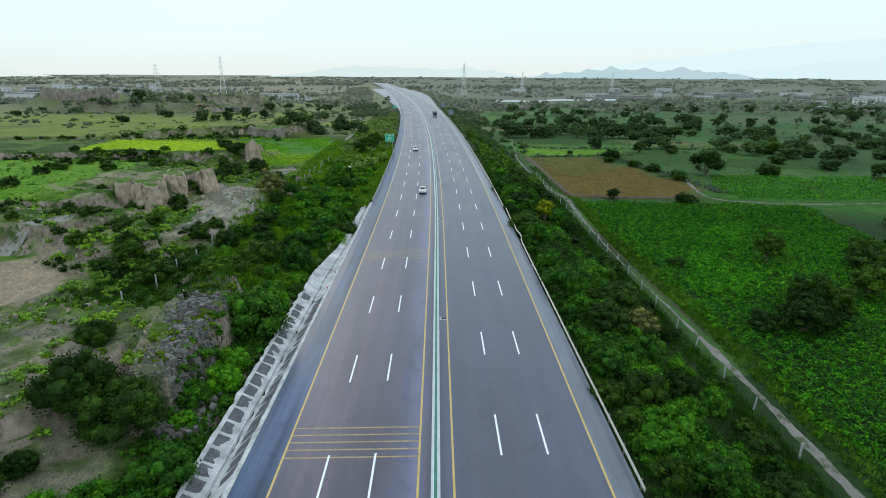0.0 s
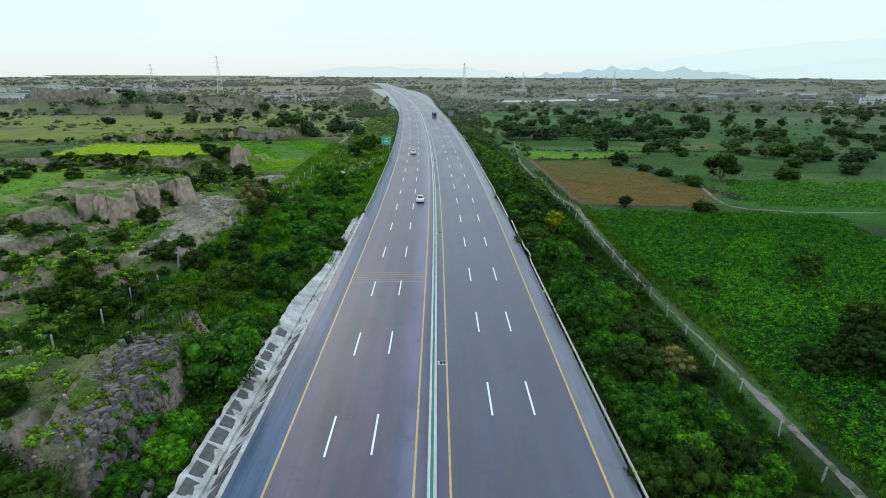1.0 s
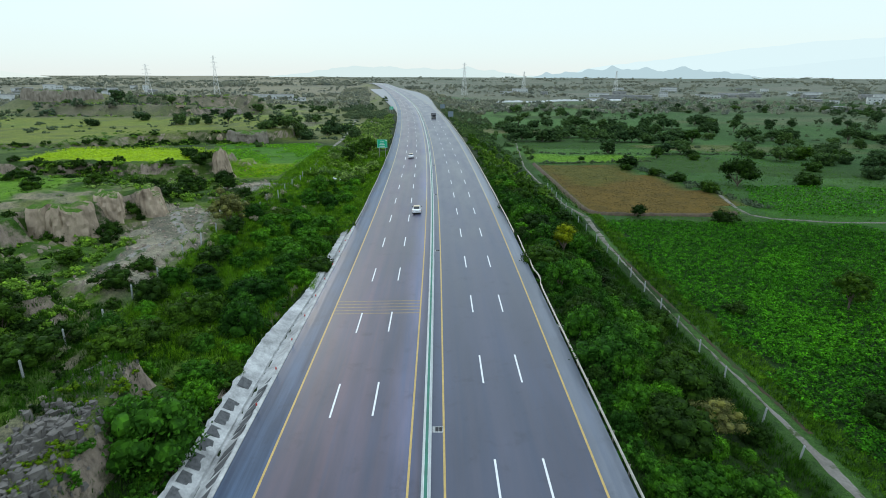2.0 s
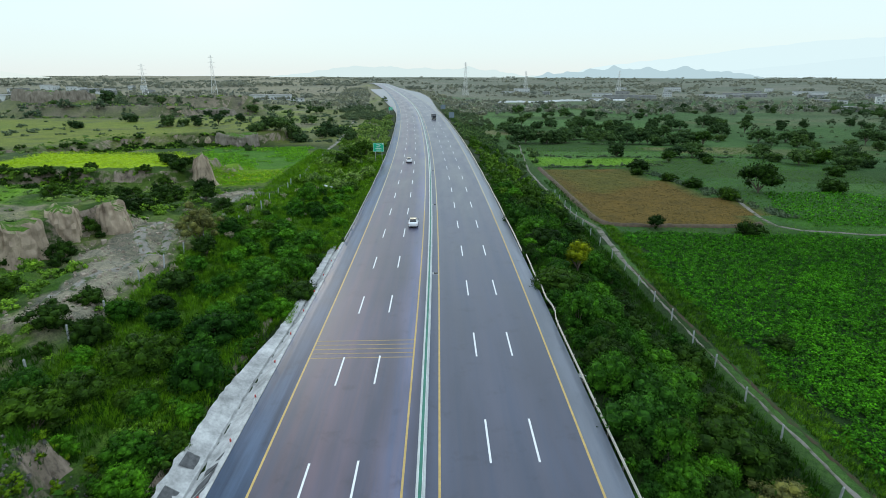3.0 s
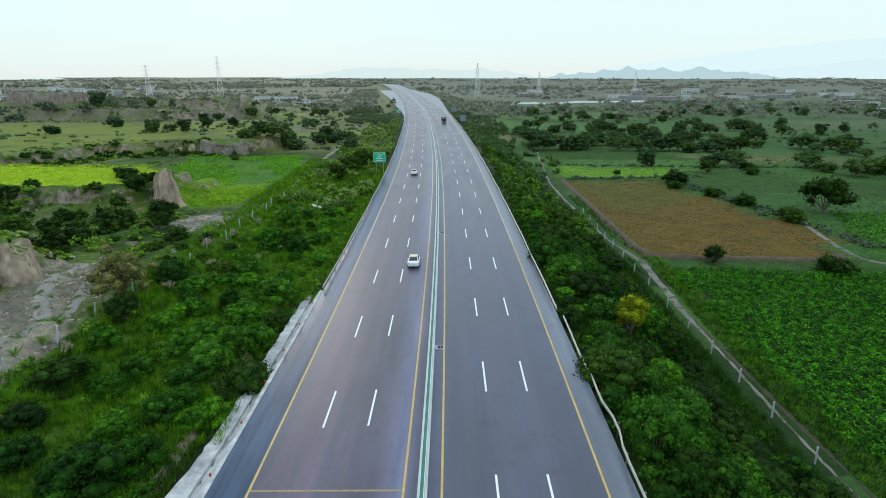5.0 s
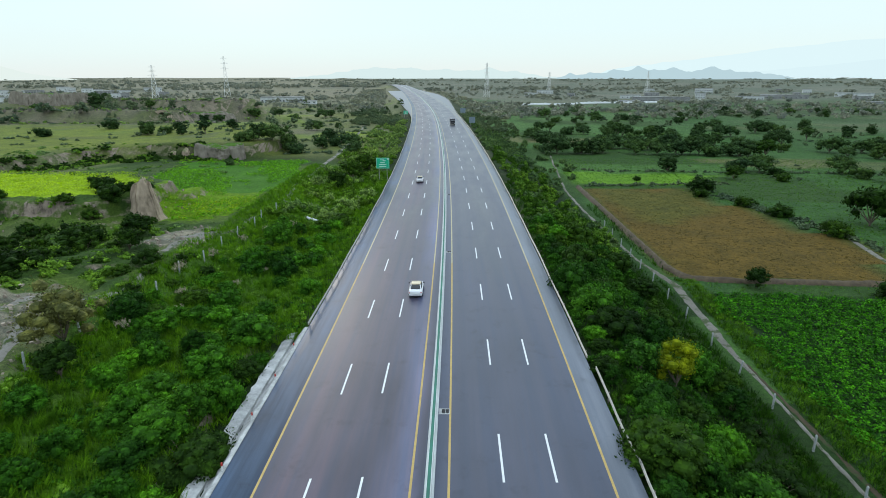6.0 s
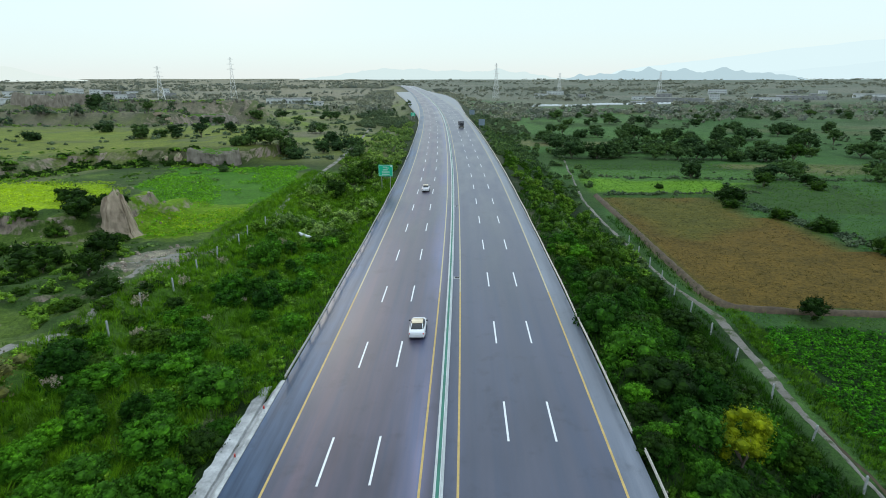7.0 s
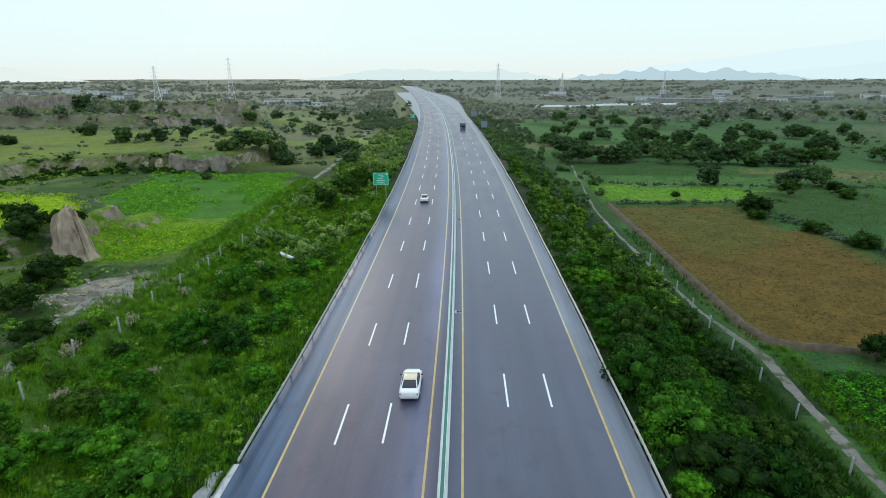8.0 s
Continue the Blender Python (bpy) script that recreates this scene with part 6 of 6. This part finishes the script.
# plume grass in flower
plume = thing("plume_grass", "tall grass clump with dry cream plumes", "grass", "plume grass clumps")
pr = np.random.default_rng(61)
tips = []
for k in range(26):
    a, d = pr.uniform(0, 6.28), pr.uniform(0.1, 0.9)
    tips.append((d * math.cos(a), d * math.sin(a), pr.uniform(1.3, 2.1), 0.16, 2.2))
hang(new("plumes", quads_mesh("plumes", cloud(tips, 420, 0.14, pr, 0.4, core=0), M_PLUME)), plume, "dry cream plume heads")
stalks = np.concatenate([np.stack([np.array([(t[0] * 0.4 - 0.02, t[1] * 0.4, 0), (t[0] * 0.4 + 0.02, t[1] * 0.4, 0), (t[0] + 0.02, t[1], t[2]), (t[0] - 0.02, t[1], t[2])])])[0] for t in tips])
hang(new("stalks", quads_mesh("stalks", stalks, M_GRASS)), plume)
for x, y, s in ((-36.2, 138.4, 1.0), (-35.3, 146.5, 0.9), (-33.5, 133.0, 0.8), (-34.5, 156.0, 0.8), (-33.0, 163.0, 0.8), (-31.5, 128.0, 0.7), (-34.0, 121.5, 0.8), (-29.0, 139.0, 0.6), (-30.5, 152.0, 0.6), (-35.5, 105.0, 0.7), (-30.0, 169.0, 0.8), (-27.5, 146.0, 0.5)):
    put_copy(plume, x, y, s, x * 71 % 360)
drop(plume)

# thorn bushes of the eroded land
thorn = make_shrub(6, 1.6, 1.9, 16, 1100, 0.18, M_LEAF_DARK, "dark thorn bush on bare eroded soil", "thorn_bush", "bush", "thorn bushes", 0.45)
count = 0
while count < 130:
    x, y = rng.uniform(-112, -36), rng.uniform(34, 165)
    p, q = np.array([x]), np.array([y])
    if rough3(p, q, 16, 51)[0] < (0.60 if y < 64 else 0.50 if x > -50 else 0.44) or inside(p, q, GULLY)[0] or inside(p, q, GULLY_FAR)[0] or inside(p, q, OPEN_SLOPE)[0] or inside(p, q, YELLOW_FIELD)[0] or (x < -62 and 88 < y < 126 and rng.random() < 0.8):
        continue
    s = rng.uniform(0.5, 1.4)
    if room(x, y, 2.0 * s):
        put_copy(thorn, x, y, s, rng.uniform(0, 360), rng.uniform(0.8, 1.1))
        count += 1
drop(thorn)

# trees and bushes of the right-hand fields
plant(TREES, ((131, 308, 1.3, 1), (95.5, 195, 1.65, 1), (121, 199.5, 1.05, 3), (91.5, 252, 0.85, 1), (82, 186.5, 0.85, 3), (73.5, 234, 1.0, 3), (69, 151.5, 0.8, 3), (50.5, 156.6, 0.6, 1),
              (158, 194, 1.0, 1), (152, 254, 1.5, 3), (170, 254, 1.1, 3), (63.5, 100.5, 0.85, 2), (55.5, 76.5, 1.0, 2), (58.5, 74.5, 0.9, 2), (53.0, 73.5, 0.8, 2), (51.5, 70.5, 0.95, 1), (81, 97, 1.25, 3), (70.5, 83, 1.0, 1), (106, 249, 0.7, 3),
              (90, 92, 1.2, 1), (100, 110, 1.0, 3), (45.5, 99, 0.45, 3), (76, 214, 0.7, 3), (80, 203, 0.75, 3), (84, 190, 0.6, 3), (70, 226, 0.6, 3), (98, 86, 1.3, 1), (112, 128, 0.9, 3),
              (47, 72, 0.7, 3), (77, 88, 0.9, 3), (85, 89.5, 0.9, 3), (57, 72.5, 0.8, 1), (78, 70, 1.3, 1), (68, 58, 1.2, 3), (88, 108, 0.9, 3), (140, 225, 0.9, 3), (60, 252, 0.35, 3), (110, 262, 0.7, 3)), 53)
for k in range(66):   # the long grove behind the strip fields, then further rows
    row = k % 33
    if k < 33:
        x, y = 40 + row * 2.7 + rng.uniform(-1.5, 1.5), 318 - row * 0.25 + rng.choice((0, 16)) + rng.uniform(-3, 4)
    else:
        x, y = 38 + row * 4.6 + rng.uniform(-4, 4), 352 + rng.uniform(-6, 70)
    put_copy(FAR_TREES[int(rng.choice(4, p=(0.35, 0.3, 0.15, 0.2)))], x, y, rng.uniform(0.75, 1.2), rng.uniform(0, 360), rng.uniform(0.9, 1.2))
count = 0
while count < 95:
    x, y = rng.uniform(60, 460), rng.uniform(262, 580)
    if rough3(np.array([x]), np.array([y]), 70, 61)[0] < 0.45 or x > 0.85 * y + 40:
        continue
    if room(x, y, 4):
        put_copy(FAR_TREES[int(rng.choice(4, p=(0.3, 0.3, 0.1, 0.3)))], x, y, rng.uniform(0.6, 1.2), rng.uniform(0, 360))
        count += 1
count = 0
while count < 34:
    x, y = rng.uniform(135, 300), rng.uniform(202, 330)
    if x < 0.78 * y + 60 and room(x, y, 5):
        put_copy(FAR_TREES[int(rng.choice(4, p=(0.25, 0.3, 0.05, 0.4)))], x, y, rng.uniform(0.7, 1.35), rng.uniform(0, 360))
        count += 1
# trees of the left-hand plain
plant(FAR_TREES, ((-196, 372, 1.4, 1), (-118, 280, 0.85, 1), (-104, 279, 0.85, 1), (-96, 281, 0.75, 2), (-112, 283, 0.7, 3), (-69, 262, 1.0, 1), (-64, 263, 1.0, 0), (-60, 266, 1.0, 1), (-56, 262, 0.9, 3),
                  (-72, 258, 0.9, 3), (-50, 275, 0.9, 1), (-46, 284, 1.0, 3), (-52, 298, 1.0, 1), (-43, 300, 0.9, 3), (-68, 234, 0.4, 3), (-36, 262, 0.9, 1), (-62, 272, 0.9, 1)), 29)
count = 0
while count < 40:
    x, y = rng.uniform(-360, -30), rng.uniform(262, 580)
    if rough3(np.array([x]), np.array([y]), 60, 62)[0] < 0.5 or x > float(centre(y)) - 36 or x < -0.8 * y - 20:
        continue
    if room(x, y, 4):
        put_copy(FAR_TREES[int(rng.choice(4, p=(0.2, 0.2, 0.1, 0.5)))], x, y, rng.uniform(0.45, 1.0), rng.uniform(0, 360))
        count += 1
for ob in (*SHRUBS, *TREES, *FAR_TREES):
    drop(ob)


# ---- plants too many to count ----
def joined(name, label, category, verts, mat):
    ob = new(name, quads_mesh(name, np.concatenate(verts), mat))
    return tagged(ob, label, category, kind="stuff")


def thicket(name, label, places, mat, count, size, height=(0.9, 1.5), radius=(1.2, 2.2), lobes=6, category="shrub"):
    places = np.array(places, float)
    ground_z = land(places[:, 0], places[:, 1])
    out = []
    for (x, y), z in zip(places, ground_z):
        r, h = rng.uniform(*radius), rng.uniform(*height)
        out.append(cloud(shrub_lobes(r, h * r, lobes, rng), count, size, rng, 0.65) + (x, y, z - 0.1))
    return joined(name, label, category, out, mat)


def scatter(n, x0, x1, y0, y1, seed, least, size=22):
    """Places thick where a noise is high."""
    x, y = rng.uniform(x0, x1, n * 5), rng.uniform(y0, y1, n * 5)
    m = rough3(x, y, size, seed) > least
    return list(zip(x[m][:n], y[m][:n]))


def clear(places):
    """Leaves out what would stand in the sandy gullies."""
    p = np.array(places)
    m = (edge_distance(p[:, 0], p[:, 1], tuple(GULLY)) < -0.5) & (edge_distance(p[:, 0], p[:, 1], tuple(OPEN_SLOPE)) < 0) & (edge_distance(p[:, 0], p[:, 1], tuple(GULLY_FAR)) < -1.0)
    return [tuple(q) for q in p[m]]


def belt(n, y0, y1, u0, u1, power=1.0):
    out = []
    for k in range(n):
        y = y0 + (y1 - y0) * rng.random() ** power
        u = rng.uniform(u0, u1)
        th = heading(y)
        out.append((float(centre(y)) + u * math.cos(th), y + u * math.sin(th)))
    return out


thicket("roadside_thicket", "thick green scrub along the motorway embankment", belt(90, 165, 290, 17.5, 33, 1.2), M_LEAF_FRESH, 460, 0.36)
thicket("roadside_thicket", "fresh green scrub along the motorway embankment", belt(70, 165, 300, 17.5, 34, 1.2), M_LEAF_PALED, 420, 0.36)
thicket("roadside_thicket", "thick dark scrub along the motorway embankment", belt(50, 165, 300, 18, 36, 1.2) + belt(150, 280, 410, 17.5, 34, 1.2) + belt(60, 240, 400, 30, 48), M_LEAF_MID, 400, 0.38)
thicket("roadside_thicket", "thick dark scrub along the motorway embankment", belt(40, 175, 270, -34, -17.5, 1.2) + belt(140, 262, 410, -34, -17.5, 1.2), M_LEAF_MID, 400, 0.38)
thicket("roadside_thicket", "thick green scrub along the motorway embankment", belt(90, 170, 275, -34, -17.5, 1.2), M_LEAF_PALED, 420, 0.36)
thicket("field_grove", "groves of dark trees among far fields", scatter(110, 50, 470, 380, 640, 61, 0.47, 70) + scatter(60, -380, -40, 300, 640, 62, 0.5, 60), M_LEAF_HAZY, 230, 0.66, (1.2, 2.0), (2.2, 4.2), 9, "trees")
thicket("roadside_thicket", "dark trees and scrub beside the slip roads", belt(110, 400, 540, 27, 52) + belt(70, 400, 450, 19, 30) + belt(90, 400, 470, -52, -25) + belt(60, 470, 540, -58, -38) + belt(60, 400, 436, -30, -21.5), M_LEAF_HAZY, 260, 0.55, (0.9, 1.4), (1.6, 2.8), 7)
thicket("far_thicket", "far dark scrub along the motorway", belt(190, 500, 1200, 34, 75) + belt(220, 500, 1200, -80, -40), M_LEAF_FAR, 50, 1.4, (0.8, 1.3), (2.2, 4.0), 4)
low_u = belt(380, 26, 180, 15.7, 33.5) + belt(90, 26, 72, -24.5, -19.6) + belt(70, 72, 128, -25, -19.4) + belt(170, 72, 180, -36, -22) + belt(160, 128, 180, -22, -16)
thicket("undergrowth", "low green weeds between the roadside shrubs", low_u, M_LEAF, 110, 0.20, (0.35, 0.7), (0.6, 1.3), 6, "weeds")
lip = [(float(centre(y)) - drain_lip(y) - rng.uniform(0.2, 1.3), y) for y in rng.uniform(26, 86, 70)]
thicket("lip_weeds", "leafy green weeds hanging over the drain's edge", lip, M_LEAF, 90, 0.22, (0.9, 1.5), (0.5, 1.1), 6, "weeds")
low_d = belt(320, 26, 180, 16.5, 34.5) + belt(110, 26, 100, -25, -19.2)
thicket("undergrowth", "low dark weeds between the roadside shrubs", low_d, M_LEAF_DARK, 110, 0.20, (0.35, 0.8), (0.6, 1.3), 6, "weeds")
thicket("undergrowth", "low fresh weeds on the verge", belt(260, 72, 215, -40, -22) + belt(120, 128, 215, -24, -16.5), M_LEAF_PALED, 110, 0.20, (0.35, 0.7), (0.6, 1.3), 6, "weeds")
thicket("hill_scrub", "dark low scrub over the eroded slopes", clear(scatter(330, -125, -36, 40, 165, 52, 0.46, 14)) + scatter(170, -130, -60, 184, 250, 56, 0.42, 14), M_LEAF_MID, 70, 0.24, (0.4, 0.8), (0.5, 1.4), 5, "scrub")
thicket("hill_scrub", "olive scrub over the eroded slopes", clear(scatter(400, -125, -28, 40, 165, 53, 0.48, 14)) + scatter(160, -130, -80, 184, 250, 57, 0.42, 14), M_LEAF_PALED, 60, 0.22, (0.3, 0.7), (0.4, 1.1), 5, "scrub")
thicket("ridge_tufts", "yellow-green cushions of grass on a shale ridge", list(zip(rng.uniform(-29.5, -24.8, 60), rng.uniform(44, 71, 60))) + list(zip(rng.uniform(-44, -30, 26), rng.uniform(42, 58, 26))), M_TUFT, 60, 0.20, (0.5, 0.9), (0.35, 0.9), 5, "grass")


def rim(n, terrace, low, high, x0, x1, y0, y1):
    """Places along a terrace's edge."""
    x, y = rng.uniform(x0, x1, n * 30), rng.uniform(y0, y1, n * 30)
    d = edge_distance(x, y, TERRACES[terrace][1])
    m = (d > low) & (d < high) & (rough3(x, y, 7, 58 + terrace) > 0.46)
    return list(zip(x[m][:n], y[m][:n]))


thicket("rim_scrub", "dark bushes along the edges of eroded terraces", rim(70, 0, -5, 1.5, -120, -52, 78, 142) + rim(130, 1, -4, 1, -125, -60, 155, 172) + rim(260, 2, -8, 1.5, -160, -70, 198, 256) + rim(25, 4, -3, 2, -64, -42, 70, 90), M_LEAF_DARK, 150, 0.28, (0.6, 1.0), (0.7, 2.0), 7, "scrub")
thicket("rim_scrub", "green bushes along the edges of eroded terraces", rim(90, 0, -5, 2.5, -120, -52, 78, 142) + rim(220, 1, -4, 1, -125, -60, 155, 172) + rim(320, 2, -8, 2, -160, -70, 198, 256) + rim(30, 4, -3, 2, -64, -42, 70, 90) + rim(110, 3, -3, 9, -70, -28, 28, 60), M_LEAF_PALED, 130, 0.25, (0.5, 0.9), (0.5, 1.5), 7, "scrub")
thicket("fin_bush", "dense dark bush on top of a clay fin", [(-60.5, 171.0), (-59.0, 172.5), (-61.8, 173.0), (-60.2, 169.8), (-62.5, 170.5)], M_LEAF_DARK, 420, 0.28, (0.8, 1.2), (1.2, 1.9), 9, "shrub")
thicket("valley_scrub", "bright and dark green bushes filling the shallow valley", clear(scatter(110, -60, -38, 62, 110, 63, 0.42, 9) + scatter(60, -64, -44, 132, 160, 64, 0.40, 9)), M_LEAF_PALED, 170, 0.24, (0.6, 1.1), (0.7, 1.8), 7, "shrub")
thicket("valley_scrub", "dark grass and low bushes in a shaded hollow", list(zip(rng.uniform(-46, -30, 60), rng.uniform(57, 78, 60))), M_LEAF_DARK, 120, 0.22, (0.5, 1.0), (0.6, 1.5), 6, "shrub")
thicket("mound_scrub", "low dark scrub on an eroded mound", list(zip(rng.uniform(-235, -108, 130), rng.uniform(322, 398, 130))), M_LEAF_MID, 50, 0.5, (0.5, 0.9), (0.8, 2.2), 5, "scrub")
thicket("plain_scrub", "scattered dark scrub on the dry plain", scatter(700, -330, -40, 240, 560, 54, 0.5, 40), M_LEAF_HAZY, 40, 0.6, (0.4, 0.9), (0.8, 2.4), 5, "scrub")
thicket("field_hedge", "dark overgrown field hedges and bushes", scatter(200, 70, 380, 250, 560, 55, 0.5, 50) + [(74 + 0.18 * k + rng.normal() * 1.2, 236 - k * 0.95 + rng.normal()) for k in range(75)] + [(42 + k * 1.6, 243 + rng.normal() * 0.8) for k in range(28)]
        + [(44 + k * 2.2 + rng.normal(), 271 - k * 0.15 + rng.normal()) for k in range(50)], M_LEAF_HAZY, 45, 0.55, (0.4, 0.9), (0.7, 1.8), 5, "hedge")


def blades(n, area, height, width, keep=None, per=5, flop=0.45):
    """Tufts of upright blades scattered over area(n) -> x, y."""
    x, y = area(n)
    if keep is not None:
        m = keep(x, y)
        x, y = x[m], y[m]
    n = len(x)
    z = land(x, y) - 0.03
    root = np.repeat(np.stack([x, y, z], -1), per, 0) + rng.normal(size=(n * per, 3)) * (0.16, 0.16, 0)
    h = height * rng.uniform(0.5, 1.2, (n * per, 1))
    a = rng.uniform(0, 2 * math.pi, n * per)
    side = np.stack([np.cos(a), np.sin(a), np.zeros_like(a)], -1) * width
    tip = root + np.stack([np.sin(a) * flop, -np.cos(a) * flop, np.ones_like(a)], -1) * h
    mid = root * 0.45 + tip * 0.55 + (0, 0, 0.08) * h
    return np.stack([root - side, root + side, mid + side * 0.9, tip], 1).reshape(-1, 3)


def over(x0, x1, y0, y1):
    return lambda n: (rng.uniform(x0, x1, n), rng.uniform(y0, y1, n))


def verge(u0, u1, y0, y1):
    def area(n):
        y = rng.uniform(y0, y1, n)
        return centre(y) + rng.uniform(u0, u1, n), y
    return area


def off_track(x, y):
    return (np.abs(x - np.array([right_track(v) for v in y])) > 1.5) & (np.abs(x - 34.75) > 0.4)


joined("tall_grass", "tall green grass on the embankments", "grass", [
    blades(12000, verge(15.3, 40.5, 25, 215), 0.7, 0.03, off_track, 5),
    blades(3500, verge(32.5, 37.0, 25, 160), 0.6, 0.03, off_track, 6),
    blades(2500, verge(-23.5, -18.9, 25, 84), 0.5, 0.03, None, 5),
    blades(4000, verge(-44, -26, 57, 84), 0.6, 0.03, None, 5),
    blades(4500, over(-112, -25, 34, 165), 0.32, 0.04, lambda x, y: (rough3(x, y, 7, 22) * 0.5 + rough3(x, y, 3.2, 24) * 0.5 < 0.5) & ~inside(x, y, GULLY) & ~inside(x, y, OPEN_SLOPE), 5)], M_GRASS)
joined("tall_grass", "fresh tall grass beside the road", "grass", [blades(13000, verge(-40, -15.5, 126, 235), 0.75, 0.026, None, 6), blades(9000, verge(-36, -19, 74, 128), 0.7, 0.026, None, 6), blades(700, verge(-38, -17, 96, 215), 0.95, 0.013, None, 50, 0.6)], M_GRASS_BRIGHT)
joined("grass_tussocks", "long arching tussocks of grass on the verge", "grass", [blades(320, verge(17, 34, 30, 200), 1.0, 0.013, None, 50, 0.6)], M_FIELDGRASS)
joined("field_grass", "coarse green grass and weeds in the fields", "grass", [
    blades(6000, over(36.5, 41.5, 25, 160), 0.45, 0.035, off_track, 6, 0.7),
    blades(11000, over(38, 150, 150, 300), 0.32, 0.04, lambda x, y: ~inside(x, y, BROWN_FIELD), 5, 0.7)], M_FIELDGRASS)
joined("stubble", "short dry stubble in a brown field", "grass", [blades(5000, over(38, 86, 159, 240), 0.2, 0.03, lambda x, y: inside(x, y, BROWN_FIELD), 4, 0.9)], M_DRYGRASS)


def rows(corners, pitch, gap, jitter):
    xs = [c[0] for c in corners]
    ys = [c[1] for c in corners]
    gx, gy = np.meshgrid(np.arange(min(xs), max(xs), pitch), np.arange(min(ys), max(ys), gap))
    gx, gy = gx.ravel() + rng.normal(size=gx.size) * jitter, gy.ravel() + rng.normal(size=gy.size) * jitter
    n = rough3(gx, gy, 7, 22) - 0.5
    m = inside(gx + n * 8, gy + n * 8, corners)
    return gx[m], gy[m]


def crop(corners, pitch, gap, leaves, size, height, thin=0.0):
    x, y = rows(corners, pitch, gap, 0.22)
    if thin:
        m = rough3(x, y, 12, 71) > thin
        x, y = x[m], y[m]
    n = len(x)
    z = land(x, y)
    height = np.repeat(height * (0.45 + 1.1 * rough3(x, y, 2.6, 72)), leaves)
    spots = np.repeat(np.stack([x, y, z], -1), leaves, 0)
    spots = spots + rng.normal(size=spots.shape) * (0.24, 0.24, 0) + np.stack([np.zeros(n * leaves)] * 2 + [rng.uniform(0.25, 1.0, n * leaves) * height], -1)
    return leaf_quads(spots, rng.normal(size=spots.shape) * 0.5 + (0, 0, 1.0), size, rng, 0.75)


BRIGHT_CROP = [(42.5, 83), (53, 82), (58, 92), (63, 108), (76, 130), (70, 131), (56, 116), (48, 100)]
NEAR_CROP = [(39.8, 36), (78, 36), (96, 100), (102, 146), (92, 149.6), (78, 150), (40.2, 153)]
joined("bean_crop", "dense leafy green bean crop in a field", "crop", [crop(NEAR_CROP, 0.66, 0.8, 20, 0.28, 0.7, 0.12)], M_CROP)
FAR_CROP = [(89, 158), (160, 158), (210, 164), (170, 197), (97, 196), (88, 175)]
joined("bean_crop", "green leafy crop in a far field", "crop", [crop(FAR_CROP, 1.1, 1.2, 8, 0.42, 0.7, 0.2)], M_CROP)
joined("bean_crop", "brighter young patch of bean crop", "crop", [crop(BRIGHT_CROP, 0.7, 0.8, 12, 0.28, 0.9, 0.40)], M_CROP_YOUNG)
joined("mustard_crop", "yellow-green flowering crop on a raised field", "crop", [crop(YELLOW_FIELD, 0.8, 0.8, 7, 0.24, 0.6)], M_MUSTARD)
joined("lush_crop", "bright green low crop in a sunken field", "crop", [crop(LUSH_FIELD, 0.8, 0.85, 9, 0.26, 0.5, 0.40)], M_LUSH)
LUSH_NEAR = [(-55, 166), (-44, 170), (-41.5, 187), (-52, 190), (-62, 186)]
joined("mustard_crop", "yellow-green flowering strip in a sunken field", "crop", [crop(LUSH_NEAR, 0.8, 0.8, 7, 0.24, 0.7, 0.44)], M_MUSTARD)


def far_trees(n, seed):
    """Distant trees in hedgerows and groves, each a small clump."""
    r = np.random.default_rng(seed)
    places = []
    while len(places) < n:
        y0 = 520 * (4200 / 520) ** (r.random() ** 1.15)
        x0 = r.uniform(-0.95, 1.0) * y0
        slope, span = r.normal() * 0.35, r.uniform(20, 110) * (1 + y0 / 1500)
        for k in range(int(r.integers(4, 15))):
            px = x0 + r.uniform(-0.5, 0.5) * span
            py = y0 + (px - x0) * slope + r.normal() * 5
            if py < 1700 and abs(px - float(centre(min(py, 1500)))) < 40:
                continue
            places.append((px, py))
    p = np.array(places)
    out = []
    for px, py, pz in zip(p[:, 0], p[:, 1], land(p[:, 0], p[:, 1])):
        h = r.uniform(2.5, 6.5) * (1.0 if py < 1200 else 1.7)
        w = h * r.uniform(0.6, 1.2)
        lobes = [(r.normal() * w * 0.5, r.normal() * w * 0.4, h * r.uniform(0.3, 0.75), w * r.uniform(0.3, 0.5), 0.75) for _ in range(4)]
        out.append(cloud(lobes, 34 if py < 1200 else 14, w * 0.30, r, 0.8, core=1, fill=0.9) + (px, py, pz - 0.3))
    return out


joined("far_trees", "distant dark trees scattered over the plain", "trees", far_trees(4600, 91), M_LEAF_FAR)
